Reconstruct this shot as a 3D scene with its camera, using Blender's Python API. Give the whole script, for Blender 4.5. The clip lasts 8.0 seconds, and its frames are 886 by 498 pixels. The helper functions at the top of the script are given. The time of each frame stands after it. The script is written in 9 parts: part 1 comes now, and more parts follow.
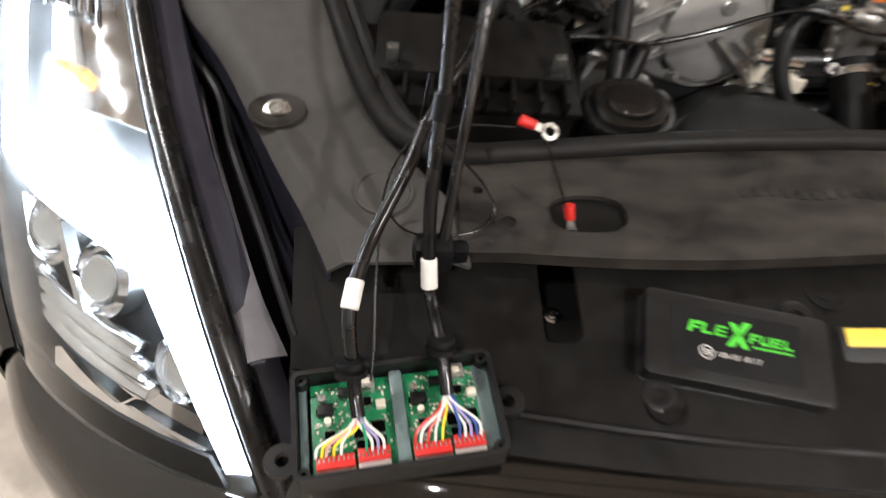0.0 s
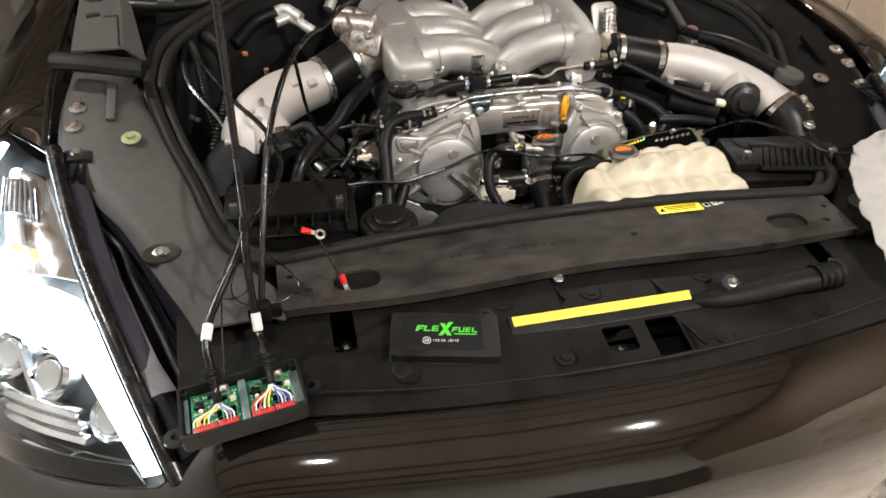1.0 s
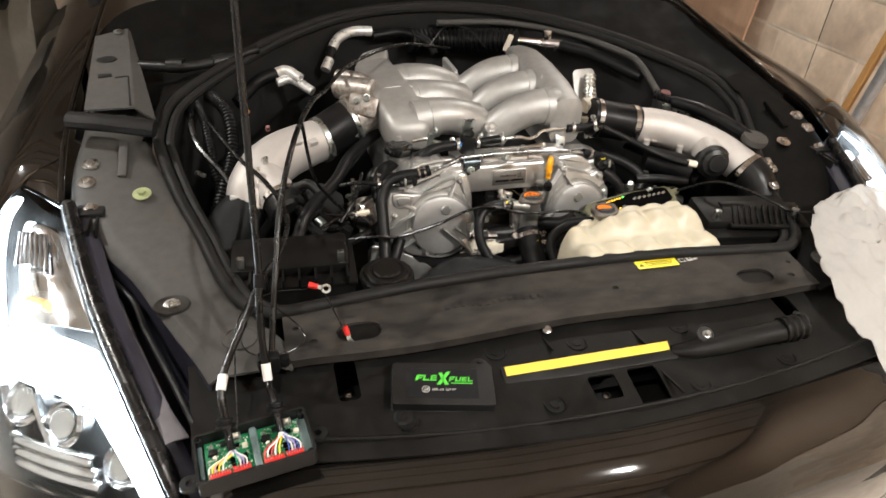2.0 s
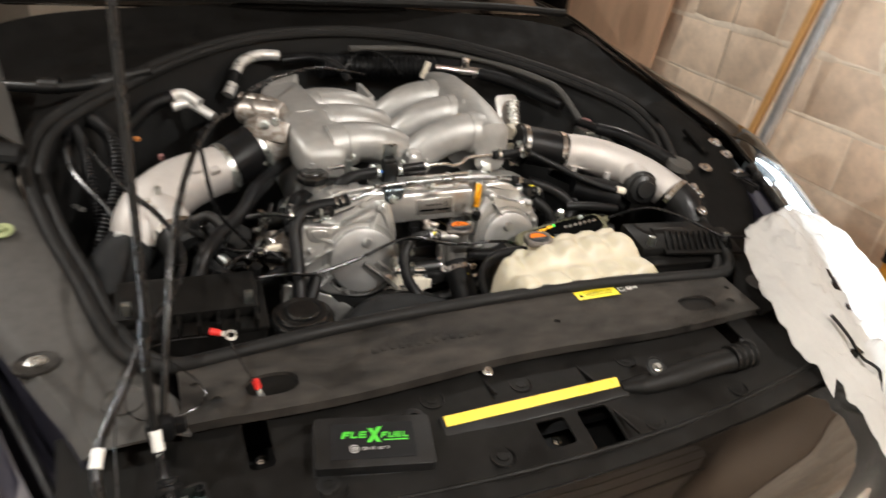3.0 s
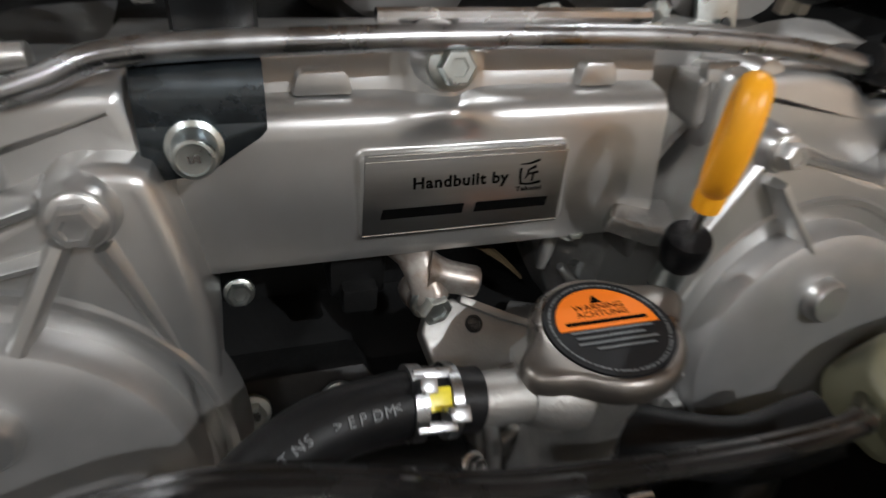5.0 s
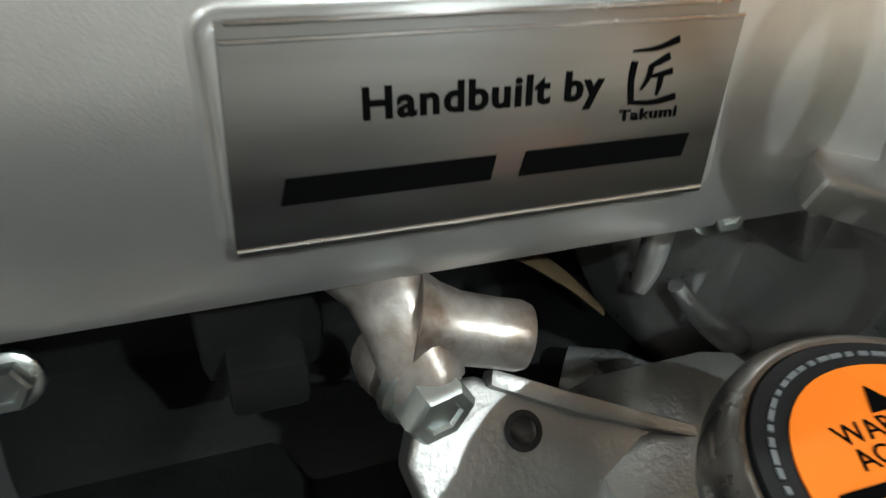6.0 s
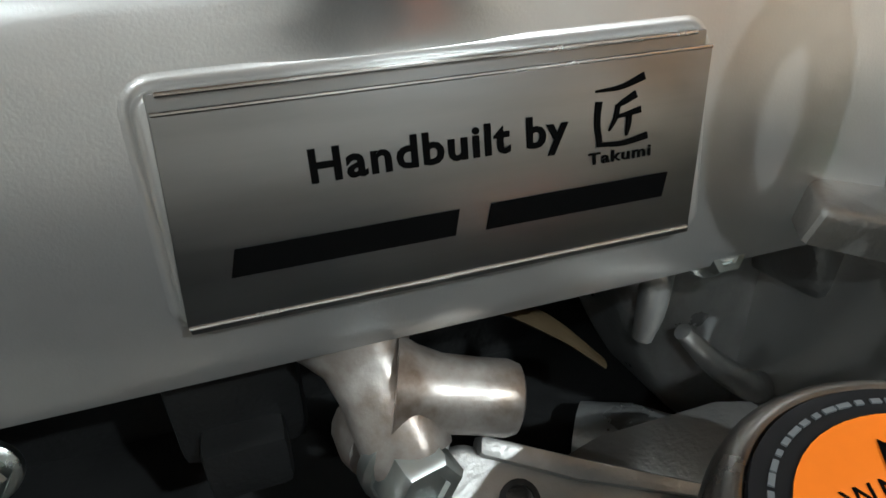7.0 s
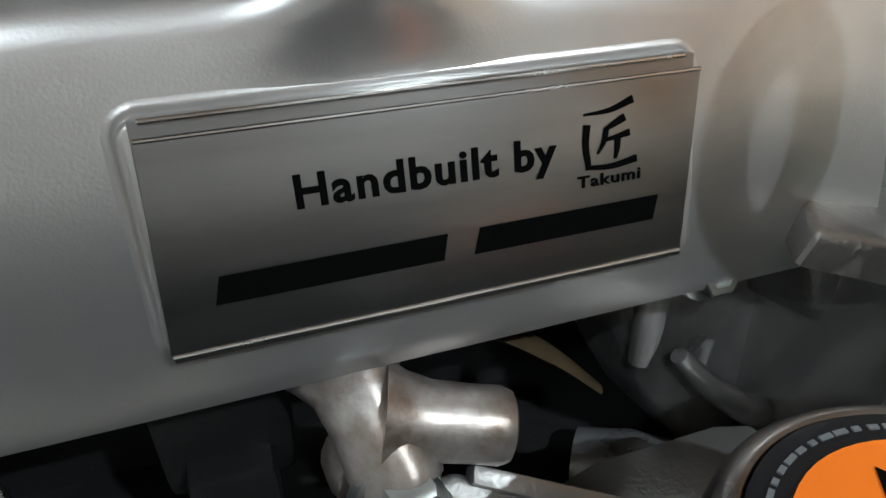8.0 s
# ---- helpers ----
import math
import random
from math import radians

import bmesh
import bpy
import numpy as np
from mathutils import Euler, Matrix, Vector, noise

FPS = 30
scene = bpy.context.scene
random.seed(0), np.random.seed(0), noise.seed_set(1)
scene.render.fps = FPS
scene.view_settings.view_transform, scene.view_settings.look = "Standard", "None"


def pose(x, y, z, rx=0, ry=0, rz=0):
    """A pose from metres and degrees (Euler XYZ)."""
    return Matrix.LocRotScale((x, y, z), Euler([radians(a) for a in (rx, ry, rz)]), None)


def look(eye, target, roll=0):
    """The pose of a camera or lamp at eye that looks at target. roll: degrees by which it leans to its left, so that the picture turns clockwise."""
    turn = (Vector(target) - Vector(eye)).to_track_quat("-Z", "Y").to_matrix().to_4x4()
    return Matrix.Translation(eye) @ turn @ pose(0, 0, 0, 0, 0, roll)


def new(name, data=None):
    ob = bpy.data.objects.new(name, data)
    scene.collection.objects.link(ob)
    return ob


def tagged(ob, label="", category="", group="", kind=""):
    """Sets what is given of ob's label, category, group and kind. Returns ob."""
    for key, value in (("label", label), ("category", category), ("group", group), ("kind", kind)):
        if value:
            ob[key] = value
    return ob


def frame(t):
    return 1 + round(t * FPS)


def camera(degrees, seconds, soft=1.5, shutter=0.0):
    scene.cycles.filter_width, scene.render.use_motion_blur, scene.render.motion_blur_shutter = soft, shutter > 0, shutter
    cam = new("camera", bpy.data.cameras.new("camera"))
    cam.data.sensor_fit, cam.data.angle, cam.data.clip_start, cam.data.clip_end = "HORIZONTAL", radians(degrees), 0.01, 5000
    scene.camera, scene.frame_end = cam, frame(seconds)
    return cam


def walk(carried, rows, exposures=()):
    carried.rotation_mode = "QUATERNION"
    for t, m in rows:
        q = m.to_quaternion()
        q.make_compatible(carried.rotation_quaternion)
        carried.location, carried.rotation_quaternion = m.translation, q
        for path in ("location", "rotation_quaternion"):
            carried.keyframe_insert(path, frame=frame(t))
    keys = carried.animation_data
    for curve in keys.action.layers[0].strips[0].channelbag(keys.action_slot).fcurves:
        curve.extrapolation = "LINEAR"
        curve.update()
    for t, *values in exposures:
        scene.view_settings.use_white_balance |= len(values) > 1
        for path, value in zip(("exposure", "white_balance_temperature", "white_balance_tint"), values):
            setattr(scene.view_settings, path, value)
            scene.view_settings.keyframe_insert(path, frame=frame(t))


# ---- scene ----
cam = camera(68.5, 8.0, 1.5, 0.4)
PATH = [
    (0, (-0.5250, -0.3571, 1.1575), (-0.4495, 0.2475, 0.3645), 6.23),
    (0.5, (-0.5078, -0.5656, 1.2863), (-0.3493, 0.1436, 0.5994), 1.97),
    (1, (-0.4227, -0.7217, 1.3511), (-0.2197, 0.0441, 0.7408), 1.72),
    (1.5, (-0.4347, -0.7838, 1.3931), (-0.2813, 0.0119, 0.8072), -0.99),
    (1.7, (-0.4484, -0.7730, 1.4105), (-0.2578, 0.0198, 0.8316), 0.75),
    (2.8, (-0.4743, -0.6939, 1.3742), (-0.1470, 0.1064, 0.8718), 6.03),
    (3, (-0.4545, -0.6626, 1.3339), (-0.0761, 0.1193, 0.8385), 6.30),
    (3.5, (-0.3934, -0.5522, 1.2833), (0.0665, 0.1711, 0.7683), 7.54),
    (4, (-0.2293, -0.2532, 1.1561), (0.1585, 0.5140, 0.6451), 5.30),
    (4.2, (-0.1580, -0.1102, 1.0953), (0.1968, 0.6592, 0.5641), 5.61),
    (4.5, (-0.0895, 0.0531, 1.0047), (0.2192, 0.8069, 0.4246), 9.34),
    (5, (-0.0586, 0.1912, 0.9079), (0.2254, 0.9131, 0.2769), 7.79),
    (5.2, (-0.0500, 0.2237, 0.8873), (0.2305, 0.9435, 0.2522), 7.69),
    (6.3, (-0.0144, 0.2985, 0.8165), (0.2705, 1.0181, 0.1832), 3.45),
    (6.5, (-0.0125, 0.2952, 0.8191), (0.2495, 1.0351, 0.1994), 0.65),
    (7, (-0.0103, 0.2950, 0.8217), (0.2487, 1.0739, 0.2505), -0.34),
    (7.5, (-0.0094, 0.2964, 0.8215), (0.2576, 1.0821, 0.2634), -0.40),
    (8, (-0.0085, 0.2954, 0.8213), (0.2568, 1.0933, 0.2800), -0.77),
]
walk(cam, [(t, look(eye, target, roll)) for t, eye, target, roll in PATH], [(0.0, -0.08, 6150, 10), (1.5, 0.05, 6300, 8), (3.5, -0.1, 6350, 8), (4.0, -0.4, 6150, 8), (4.5, -0.34, 5900, 8), (5.0, -0.60, 5800, 7), (5.2, -0.58, 5700, 5), (6.3, 0.10, 5500, -4), (6.6, 0.02, 5450, -3), (7.0, -0.22, 5450, -1), (8.0, -0.36, 5350, 1)])

# ---------------------------------------------------------------- world, lamps
world = bpy.data.worlds.new("garage_air")
scene.world = world
world.use_nodes = True
wn = world.node_tree.nodes
wn["Background"].inputs[0].default_value = (1.0, 0.86, 0.70, 1)
wn["Background"].inputs[1].default_value = 0.01

LAMPS = [  # place, size, watts
    ((0.78, -1.18, 2.37), 0.06, 64.0),
    ((-0.95, -1.05, 2.37), 0.06, 18.0),
    ((-1.75, 0.75, 2.37), 0.06, 34.0),
    ((1.35, 1.70, 2.37), 0.06, 17.0),
]


def lamp(place, size, watts, colour=(1.0, 0.94, 0.875)):
    data = bpy.data.lights.new("ceiling_lamp_light", "AREA")
    data.shape, data.size, data.energy, data.color = "DISK", size, watts, colour
    ob = new("ceiling_lamp_light", data)
    ob.location = place
    return ob


for place, size, watts in LAMPS:
    lamp(place, size, watts)

# ---------------------------------------------------------------- mesh tools
ORIGIN = {}


def finish(bm, mat, sharp=38):
    me = bpy.data.meshes.new("mesh")
    bmesh.ops.recalc_face_normals(bm, faces=bm.faces)
    lim = radians(sharp)
    for e in bm.edges:
        e.smooth = e.calc_face_angle(0.0) < lim
    for f in bm.faces:
        f.smooth = True
    bm.to_mesh(me)
    bm.free()
    me.materials.append(mat)
    return me


def part(name, bm, mat, parent, label="", kind="", sharp=38):
    """One mesh object under a thing or under a part; the bmesh is in world places."""
    base = ORIGIN[parent.name]
    bm.transform(Matrix.Translation(-base))
    ob = new(name, finish(bm, mat, sharp))
    ob.parent = parent
    ORIGIN[ob.name] = base
    return tagged(ob, label, kind=kind)


def thing(name, place, label, category, group="", kind=""):
    ob = new(name)
    ob.empty_display_size = 0.02
    ob.location = place
    ORIGIN[ob.name] = Vector(place)
    return tagged(ob, label, category, group, kind)


def solo(name, bm, mat, label, category, group="", kind="", sharp=38):
    """A thing that is one mesh, with its origin at its base."""
    co = [v.co for v in bm.verts]
    base = Vector(((min(c.x for c in co) + max(c.x for c in co)) / 2, (min(c.y for c in co) + max(c.y for c in co)) / 2, min(c.z for c in co)))
    bm.transform(Matrix.Translation(-base))
    ob = new(name, finish(bm, mat, sharp))
    ob.location = base
    ORIGIN[ob.name] = base
    return tagged(ob, label, category, group, kind)


def merge(*bms):
    out = bmesh.new()
    for b in bms:
        me = bpy.data.meshes.new("tmp")
        b.to_mesh(me)
        b.free()
        out.from_mesh(me)
        bpy.data.meshes.remove(me)
    return out


def frame_z(a, b):
    """A matrix at a whose z axis points to b."""
    d = Vector(b) - Vector(a)
    return Matrix.Translation(a) @ d.to_track_quat("Z", "Y").to_matrix().to_4x4()


def box(c, s, bevel=0.0, rot=(0, 0, 0), seg=2, m=None):
    bm = bmesh.new()
    bmesh.ops.create_cube(bm, size=1.0, matrix=Matrix.Diagonal((s[0], s[1], s[2], 1)))
    if bevel:
        bmesh.ops.bevel(bm, geom=bm.edges[:], offset=bevel, segments=seg, profile=0.6, affect="EDGES")
    bm.transform(m if m is not None else pose(*c, *rot))
    return bm


def lathe(profile, m=None, seg=32, wobble=None):
    """A turned body: profile of (radius, height), about z, then laid by m. wobble(angle, radius) may change the radius."""
    bm = bmesh.new()
    rings = []
    for r, h in profile:
        if r < 1e-6:
            rings.append([bm.verts.new((0, 0, h))])
        else:
            ring = []
            for i in range(seg):
                a = 2 * math.pi * i / seg
                q = wobble(a, r) if wobble else r
                ring.append(bm.verts.new((q * math.cos(a), q * math.sin(a), h)))
            rings.append(ring)
    for a, b in zip(rings, rings[1:]):
        if len(a) == 1 and len(b) == 1:
            continue
        for i in range(seg):
            j = (i + 1) % seg
            if len(a) == 1:
                bm.faces.new((a[0], b[i], b[j]))
            elif len(b) == 1:
                bm.faces.new((a[i], a[j], b[0]))
            else:
                bm.faces.new((a[i], a[j], b[j], b[i]))
    for ring, (r, h) in ((rings[0], profile[0]), (rings[-1], profile[-1])):
        if len(ring) > 1:
            bm.faces.new(ring)
    if m is not None:
        bm.transform(m)
    return bm


def rod(a, b, r, r2=None, seg=20, bevel=0.0):
    L = (Vector(b) - Vector(a)).length
    r2 = r if r2 is None else r2
    e = min(bevel, L / 3)
    prof = [(r - e, 0), (r, e), (r2, L - e), (r2 - e, L)] if e else [(r, 0), (r2, L)]
    return lathe([(0, prof[0][1])] + prof + [(0, prof[-1][1])], frame_z(a, b), seg)


def spline(points, steps=8):
    p = [Vector(q) for q in points]
    p = [p[0] * 2 - p[1]] + p + [p[-1] * 2 - p[-2]]
    out = []
    for i in range(1, len(p) - 2):
        for k in range(steps):
            t = k / steps
            a, b, c, d = p[i - 1], p[i], p[i + 1], p[i + 2]
            out.append(0.5 * ((2 * b) + (c - a) * t + (2 * a - 5 * b + 4 * c - d) * t * t + (3 * b - a - 3 * c + d) * t ** 3))
    out.append(p[-2])
    return out


def tube(points, r, seg=12, steps=8, smooth=True, cap=True, flat=1.0):
    """A pipe along points. r: a number, or one for each given point."""
    path = spline(points, steps) if smooth else [Vector(q) for q in points]
    n = len(path)
    if isinstance(r, (int, float)):
        radii = [r] * n
    else:
        radii = [float(q) for q in np.interp(np.linspace(0, len(r) - 1, n), range(len(r)), r)]
    bm = bmesh.new()
    t0 = (path[1] - path[0]).normalized()
    ref = Vector((0, 0, 1)) if abs(t0.z) < 0.9 else Vector((1, 0, 0))
    u = (ref - t0 * ref.dot(t0)).normalized()
    rings = []
    for i, q in enumerate(path):
        t = (path[min(i + 1, n - 1)] - path[max(i - 1, 0)]).normalized()
        u = (u - t * u.dot(t)).normalized()
        w = t.cross(u)
        rings.append([bm.verts.new(q + (u * math.cos(2 * math.pi * k / seg) * flat + w * math.sin(2 * math.pi * k / seg)) * radii[i]) for k in range(seg)])
    for a, b in zip(rings, rings[1:]):
        for k in range(seg):
            j = (k + 1) % seg
            bm.faces.new((a[k], a[j], b[j], b[k]))
    if cap:
        bm.faces.new(rings[0])
        bm.faces.new(rings[-1])
    return bm


def ribbed(points, r, depth, pitch, seg=14):
    """A corrugated hose."""
    path = spline(points, 24)
    length = sum((b - a).length for a, b in zip(path, path[1:]))
    n = max(8, int(length / pitch * 4))
    s = [0.0]
    for a, b in zip(path, path[1:]):
        s.append(s[-1] + (b - a).length)
    at = np.linspace(0, s[-1], n)
    pts = [Vector([float(np.interp(q, s, [p[k] for p in path])) for k in range(3)]) for q in at]
    return tube(pts, [r - depth * (i % 4 in (2, 3)) for i in range(n)], seg, smooth=False)


def prism(poly, h0, h1, bevel=0.0, m=None, seg=2):
    """A flat shape of (x, y) points, given thickness from h0 to h1, then laid by m."""
    bm = bmesh.new()
    vs = [bm.verts.new((x, y, h0)) for x, y in poly]
    f = bm.faces.new(vs)
    res = bmesh.ops.extrude_face_region(bm, geom=[f])
    bmesh.ops.translate(bm, vec=(0, 0, h1 - h0), verts=[v for v in res["geom"] if isinstance(v, bmesh.types.BMVert)])
    bmesh.ops.recalc_face_normals(bm, faces=bm.faces)
    if bevel:
        top = [e for e in bm.edges if all(abs(v.co.z - h1) < 1e-7 for v in e.verts)]
        side = [e for e in bm.edges if abs(e.verts[0].co.z - e.verts[1].co.z) > 1e-7]
        bmesh.ops.bevel(bm, geom=top + side, offset=bevel, segments=seg, profile=0.6, affect="EDGES", clamp_overlap=True)
    if m is not None:
        bm.transform(m)
    return bm


def round_rect(w, h, r, n=4, cx=0.0, cy=0.0):
    out = []
    for qx, qy, a0 in ((1, 1, 0), (-1, 1, 90), (-1, -1, 180), (1, -1, 270)):
        for k in range(n + 1):
            a = radians(a0 + 90 * k / n)
            out.append((cx + qx * (w / 2 - r) + r * math.cos(a), cy + qy * (h / 2 - r) + r * math.sin(a)))
    return out


def closed_line(points, n):
    """n points at even lengths along a smooth closed line through flat points."""
    p = [Vector((x, y, 0)) for x, y in points]
    k = len(p)
    line = []
    for i in range(k):
        a, b, c, d = p[i - 1], p[i], p[(i + 1) % k], p[(i + 2) % k]
        for q in range(8):
            t = q / 8
            line.append(0.5 * ((2 * b) + (c - a) * t + (2 * a - 5 * b + 4 * c - d) * t * t + (3 * b - a - 3 * c + d) * t ** 3))
    line.append(line[0])
    at = [0.0]
    for a, b in zip(line, line[1:]):
        at.append(at[-1] + (b - a).length)
    want = np.linspace(0, at[-1], n, endpoint=False)
    return [(float(np.interp(w, at, [v.x for v in line])), float(np.interp(w, at, [v.y for v in line]))) for w in want]


def cushion(outline, h0, h1, r, m, n=110, foot=0.0, smooth=True, crown=0.0):
    """A cast pad: a smooth closed outline raised from h0 to h1, with a rounded rim of radius r and a fillet of radius foot at its base."""
    pts = closed_line(outline, n) if smooth else outline
    n = len(pts)
    area = sum(pts[i - 1][0] * pts[i][1] - pts[i][0] * pts[i - 1][1] for i in range(n))
    side = 1 if area > 0 else -1
    inward = []
    for i in range(n):
        dx, dy = pts[(i + 1) % n][0] - pts[i - 1][0], pts[(i + 1) % n][1] - pts[i - 1][1]
        L = math.hypot(dx, dy) or 1.0
        inward.append((-dy / L * side, dx / L * side))
    rings = []
    if foot:
        for k in range(5):
            a = radians(90 * k / 5)
            rings.append((-foot * (1 - math.sin(a)), h0 + foot * (1 - math.cos(a))))
    else:
        rings.append((0.0, h0))
    for k in range(6):
        a = radians(90 * k / 5)
        rings.append((r * (1 - math.cos(a)), h1 - r + r * math.sin(a)))
    bm = bmesh.new()
    rows = [[bm.verts.new((x + ix * o, y + iy * o, h)) for (x, y), (ix, iy) in zip(pts, inward)] for o, h in rings]
    for a, b in zip(rows, rows[1:]):
        for i in range(n):
            j = (i + 1) % n
            bm.faces.new((a[i], a[j], b[j], b[i]))
    if crown:
        cx, cy = sum(p[0] for p in pts) / n, sum(p[1] for p in pts) / n
        last = rows[-1]
        for f in (0.6, 0.25):
            row = [bm.verts.new((cx + (v.co.x - cx) * f, cy + (v.co.y - cy) * f, h1 + crown * (1 - f * f))) for v in rows[-1]]
            for i in range(n):
                j = (i + 1) % n
                bm.faces.new((last[i], last[j], row[j], row[i]))
            last = row
        bm.faces.new(last)
    else:
        bm.faces.new(rows[-1])
    bm.transform(m)
    return bm


def ring_points(cx, cy, rx, ry, n=20):
    return [(cx + rx * math.cos(2 * math.pi * k / n), cy + ry * math.sin(2 * math.pi * k / n)) for k in range(n)]


def sheet(outer, holes, height, thick):
    """A plate with holes: loops of (x, y), laid at height(x, y), with walls going down by thick."""
    bm = bmesh.new()
    edges = []
    for loop in [outer] + holes:
        vs = [bm.verts.new((x, y, 0)) for x, y in loop]
        edges += [bm.edges.new((a, b)) for a, b in zip(vs, vs[1:] + vs[:1])]
    bmesh.ops.triangle_fill(bm, use_beauty=True, use_dissolve=False, edges=edges)
    long = [e for e in bm.edges if e.calc_length() > 0.06]
    for _ in range(3):
        if long:
            bmesh.ops.subdivide_edges(bm, edges=long, cuts=1)
            bmesh.ops.triangulate(bm, faces=[f for f in bm.faces if len(f.verts) > 3])
        long = [e for e in bm.edges if e.calc_length() > 0.06]
    res = bmesh.ops.extrude_face_region(bm, geom=bm.faces[:])
    low = [v for v in res["geom"] if isinstance(v, bmesh.types.BMVert)]
    lowset = set(low)
    for v in bm.verts:
        v.co.z = height(v.co.x, v.co.y) - (thick if v in lowset else 0)
    return bm


def loft(rows, closed=False, thick=0.0):
    """A surface through rows of equally many points."""
    bm = bmesh.new()
    g = [[bm.verts.new(p) for p in row] for row in rows]
    for a, b in zip(g, g[1:]):
        m = len(a)
        for k in range(m if closed else m - 1):
            j = (k + 1) % m
            bm.faces.new((a[k], a[j], b[j], b[k]))
    if thick:
        bmesh.ops.recalc_face_normals(bm, faces=bm.faces)
        bmesh.ops.solidify(bm, geom=bm.faces[:], thickness=thick)
    return bm


def capped(rows):
    bm = loft(rows, closed=True)
    n = len(rows[0])
    bm.verts.ensure_lookup_table()
    bm.faces.new(bm.verts[:n])
    bm.faces.new(bm.verts[-n:])
    return bm


def dense(points, n):
    """n points at even steps of the list along a smooth line through points."""
    s = spline(points, 12)
    k = np.linspace(0, len(s) - 1, n)
    return [Vector([float(np.interp(q, range(len(s)), [p[i] for p in s])) for i in range(3)]) for q in k]


def mirrored(bm):
    bm.transform(Matrix.Diagonal((-1, 1, 1, 1)))
    bmesh.ops.reverse_faces(bm, faces=bm.faces[:])
    return bm


def hex_bolt(at, axis, r=0.006, head=0.005, washer=0.0):
    """A flanged hexagon bolt whose head stands out along axis."""
    at, axis = Vector(at), Vector(axis).normalized()
    m = frame_z(at, at + axis)
    w = washer or r * 1.35
    flange = lathe([(0, -0.001), (w, -0.001), (w, r * 0.18), (r * 1.05, r * 0.32), (0, r * 0.32)], m, 20)
    hexa = lathe([(r, r * 0.2), (r, head * 0.86), (r * 0.86, head), (r * 0.55, head), (r * 0.5, head * 0.9), (0, head * 0.88)], m, 6)
    return merge(flange, hexa)


def words(text, size, m, depth=0.0002, bold=0.0, shear=0.0, align="LEFT", space=1.0):
    """Letters of the built-in font, as a mesh laid by m (x along the line, y up, z out)."""
    cu = bpy.data.curves.new("letters", "FONT")
    cu.body, cu.size, cu.extrude, cu.offset, cu.shear, cu.align_x, cu.resolution_u, cu.space_character = text, size, depth, bold, shear, align, 3, space
    ob = bpy.data.objects.new("letters", cu)
    me = bpy.data.meshes.new_from_object(ob)
    bm = bmesh.new()
    bm.from_mesh(me)
    bpy.data.objects.remove(ob)
    bpy.data.curves.remove(cu)
    bpy.data.meshes.remove(me)
    bm.transform(m)
    return bm


def axes(origin, x, y):
    """A matrix with the given origin and directions of x and (about) y."""
    x, y = Vector(x).normalized(), Vector(y)
    z = x.cross(y).normalized()
    y = z.cross(x)
    m = Matrix((x, y, z)).transposed().to_4x4()
    m.translation = origin
    return m


def clamp(at, along, r, width=0.012):
    """A worm-drive hose clamp: a band with a screw housing."""
    at, along = Vector(at), Vector(along).normalized()
    m = frame_z(at - along * width / 2, at + along)
    band = lathe([(r, 0), (r + 0.0015, 0), (r + 0.0015, width), (r, width)], m, 32)
    side = m @ pose(r + 0.005, 0, width / 2)
    housing = box(None, (0.009, 0.018, width * 0.95), 0.001, m=side)
    screw = lathe([(0, -0.016), (0.0045, -0.016), (0.0045, 0.016), (0, 0.016)], side @ pose(0.001, 0, 0, 90, 0, 0), 8)
    return merge(band, housing, screw)

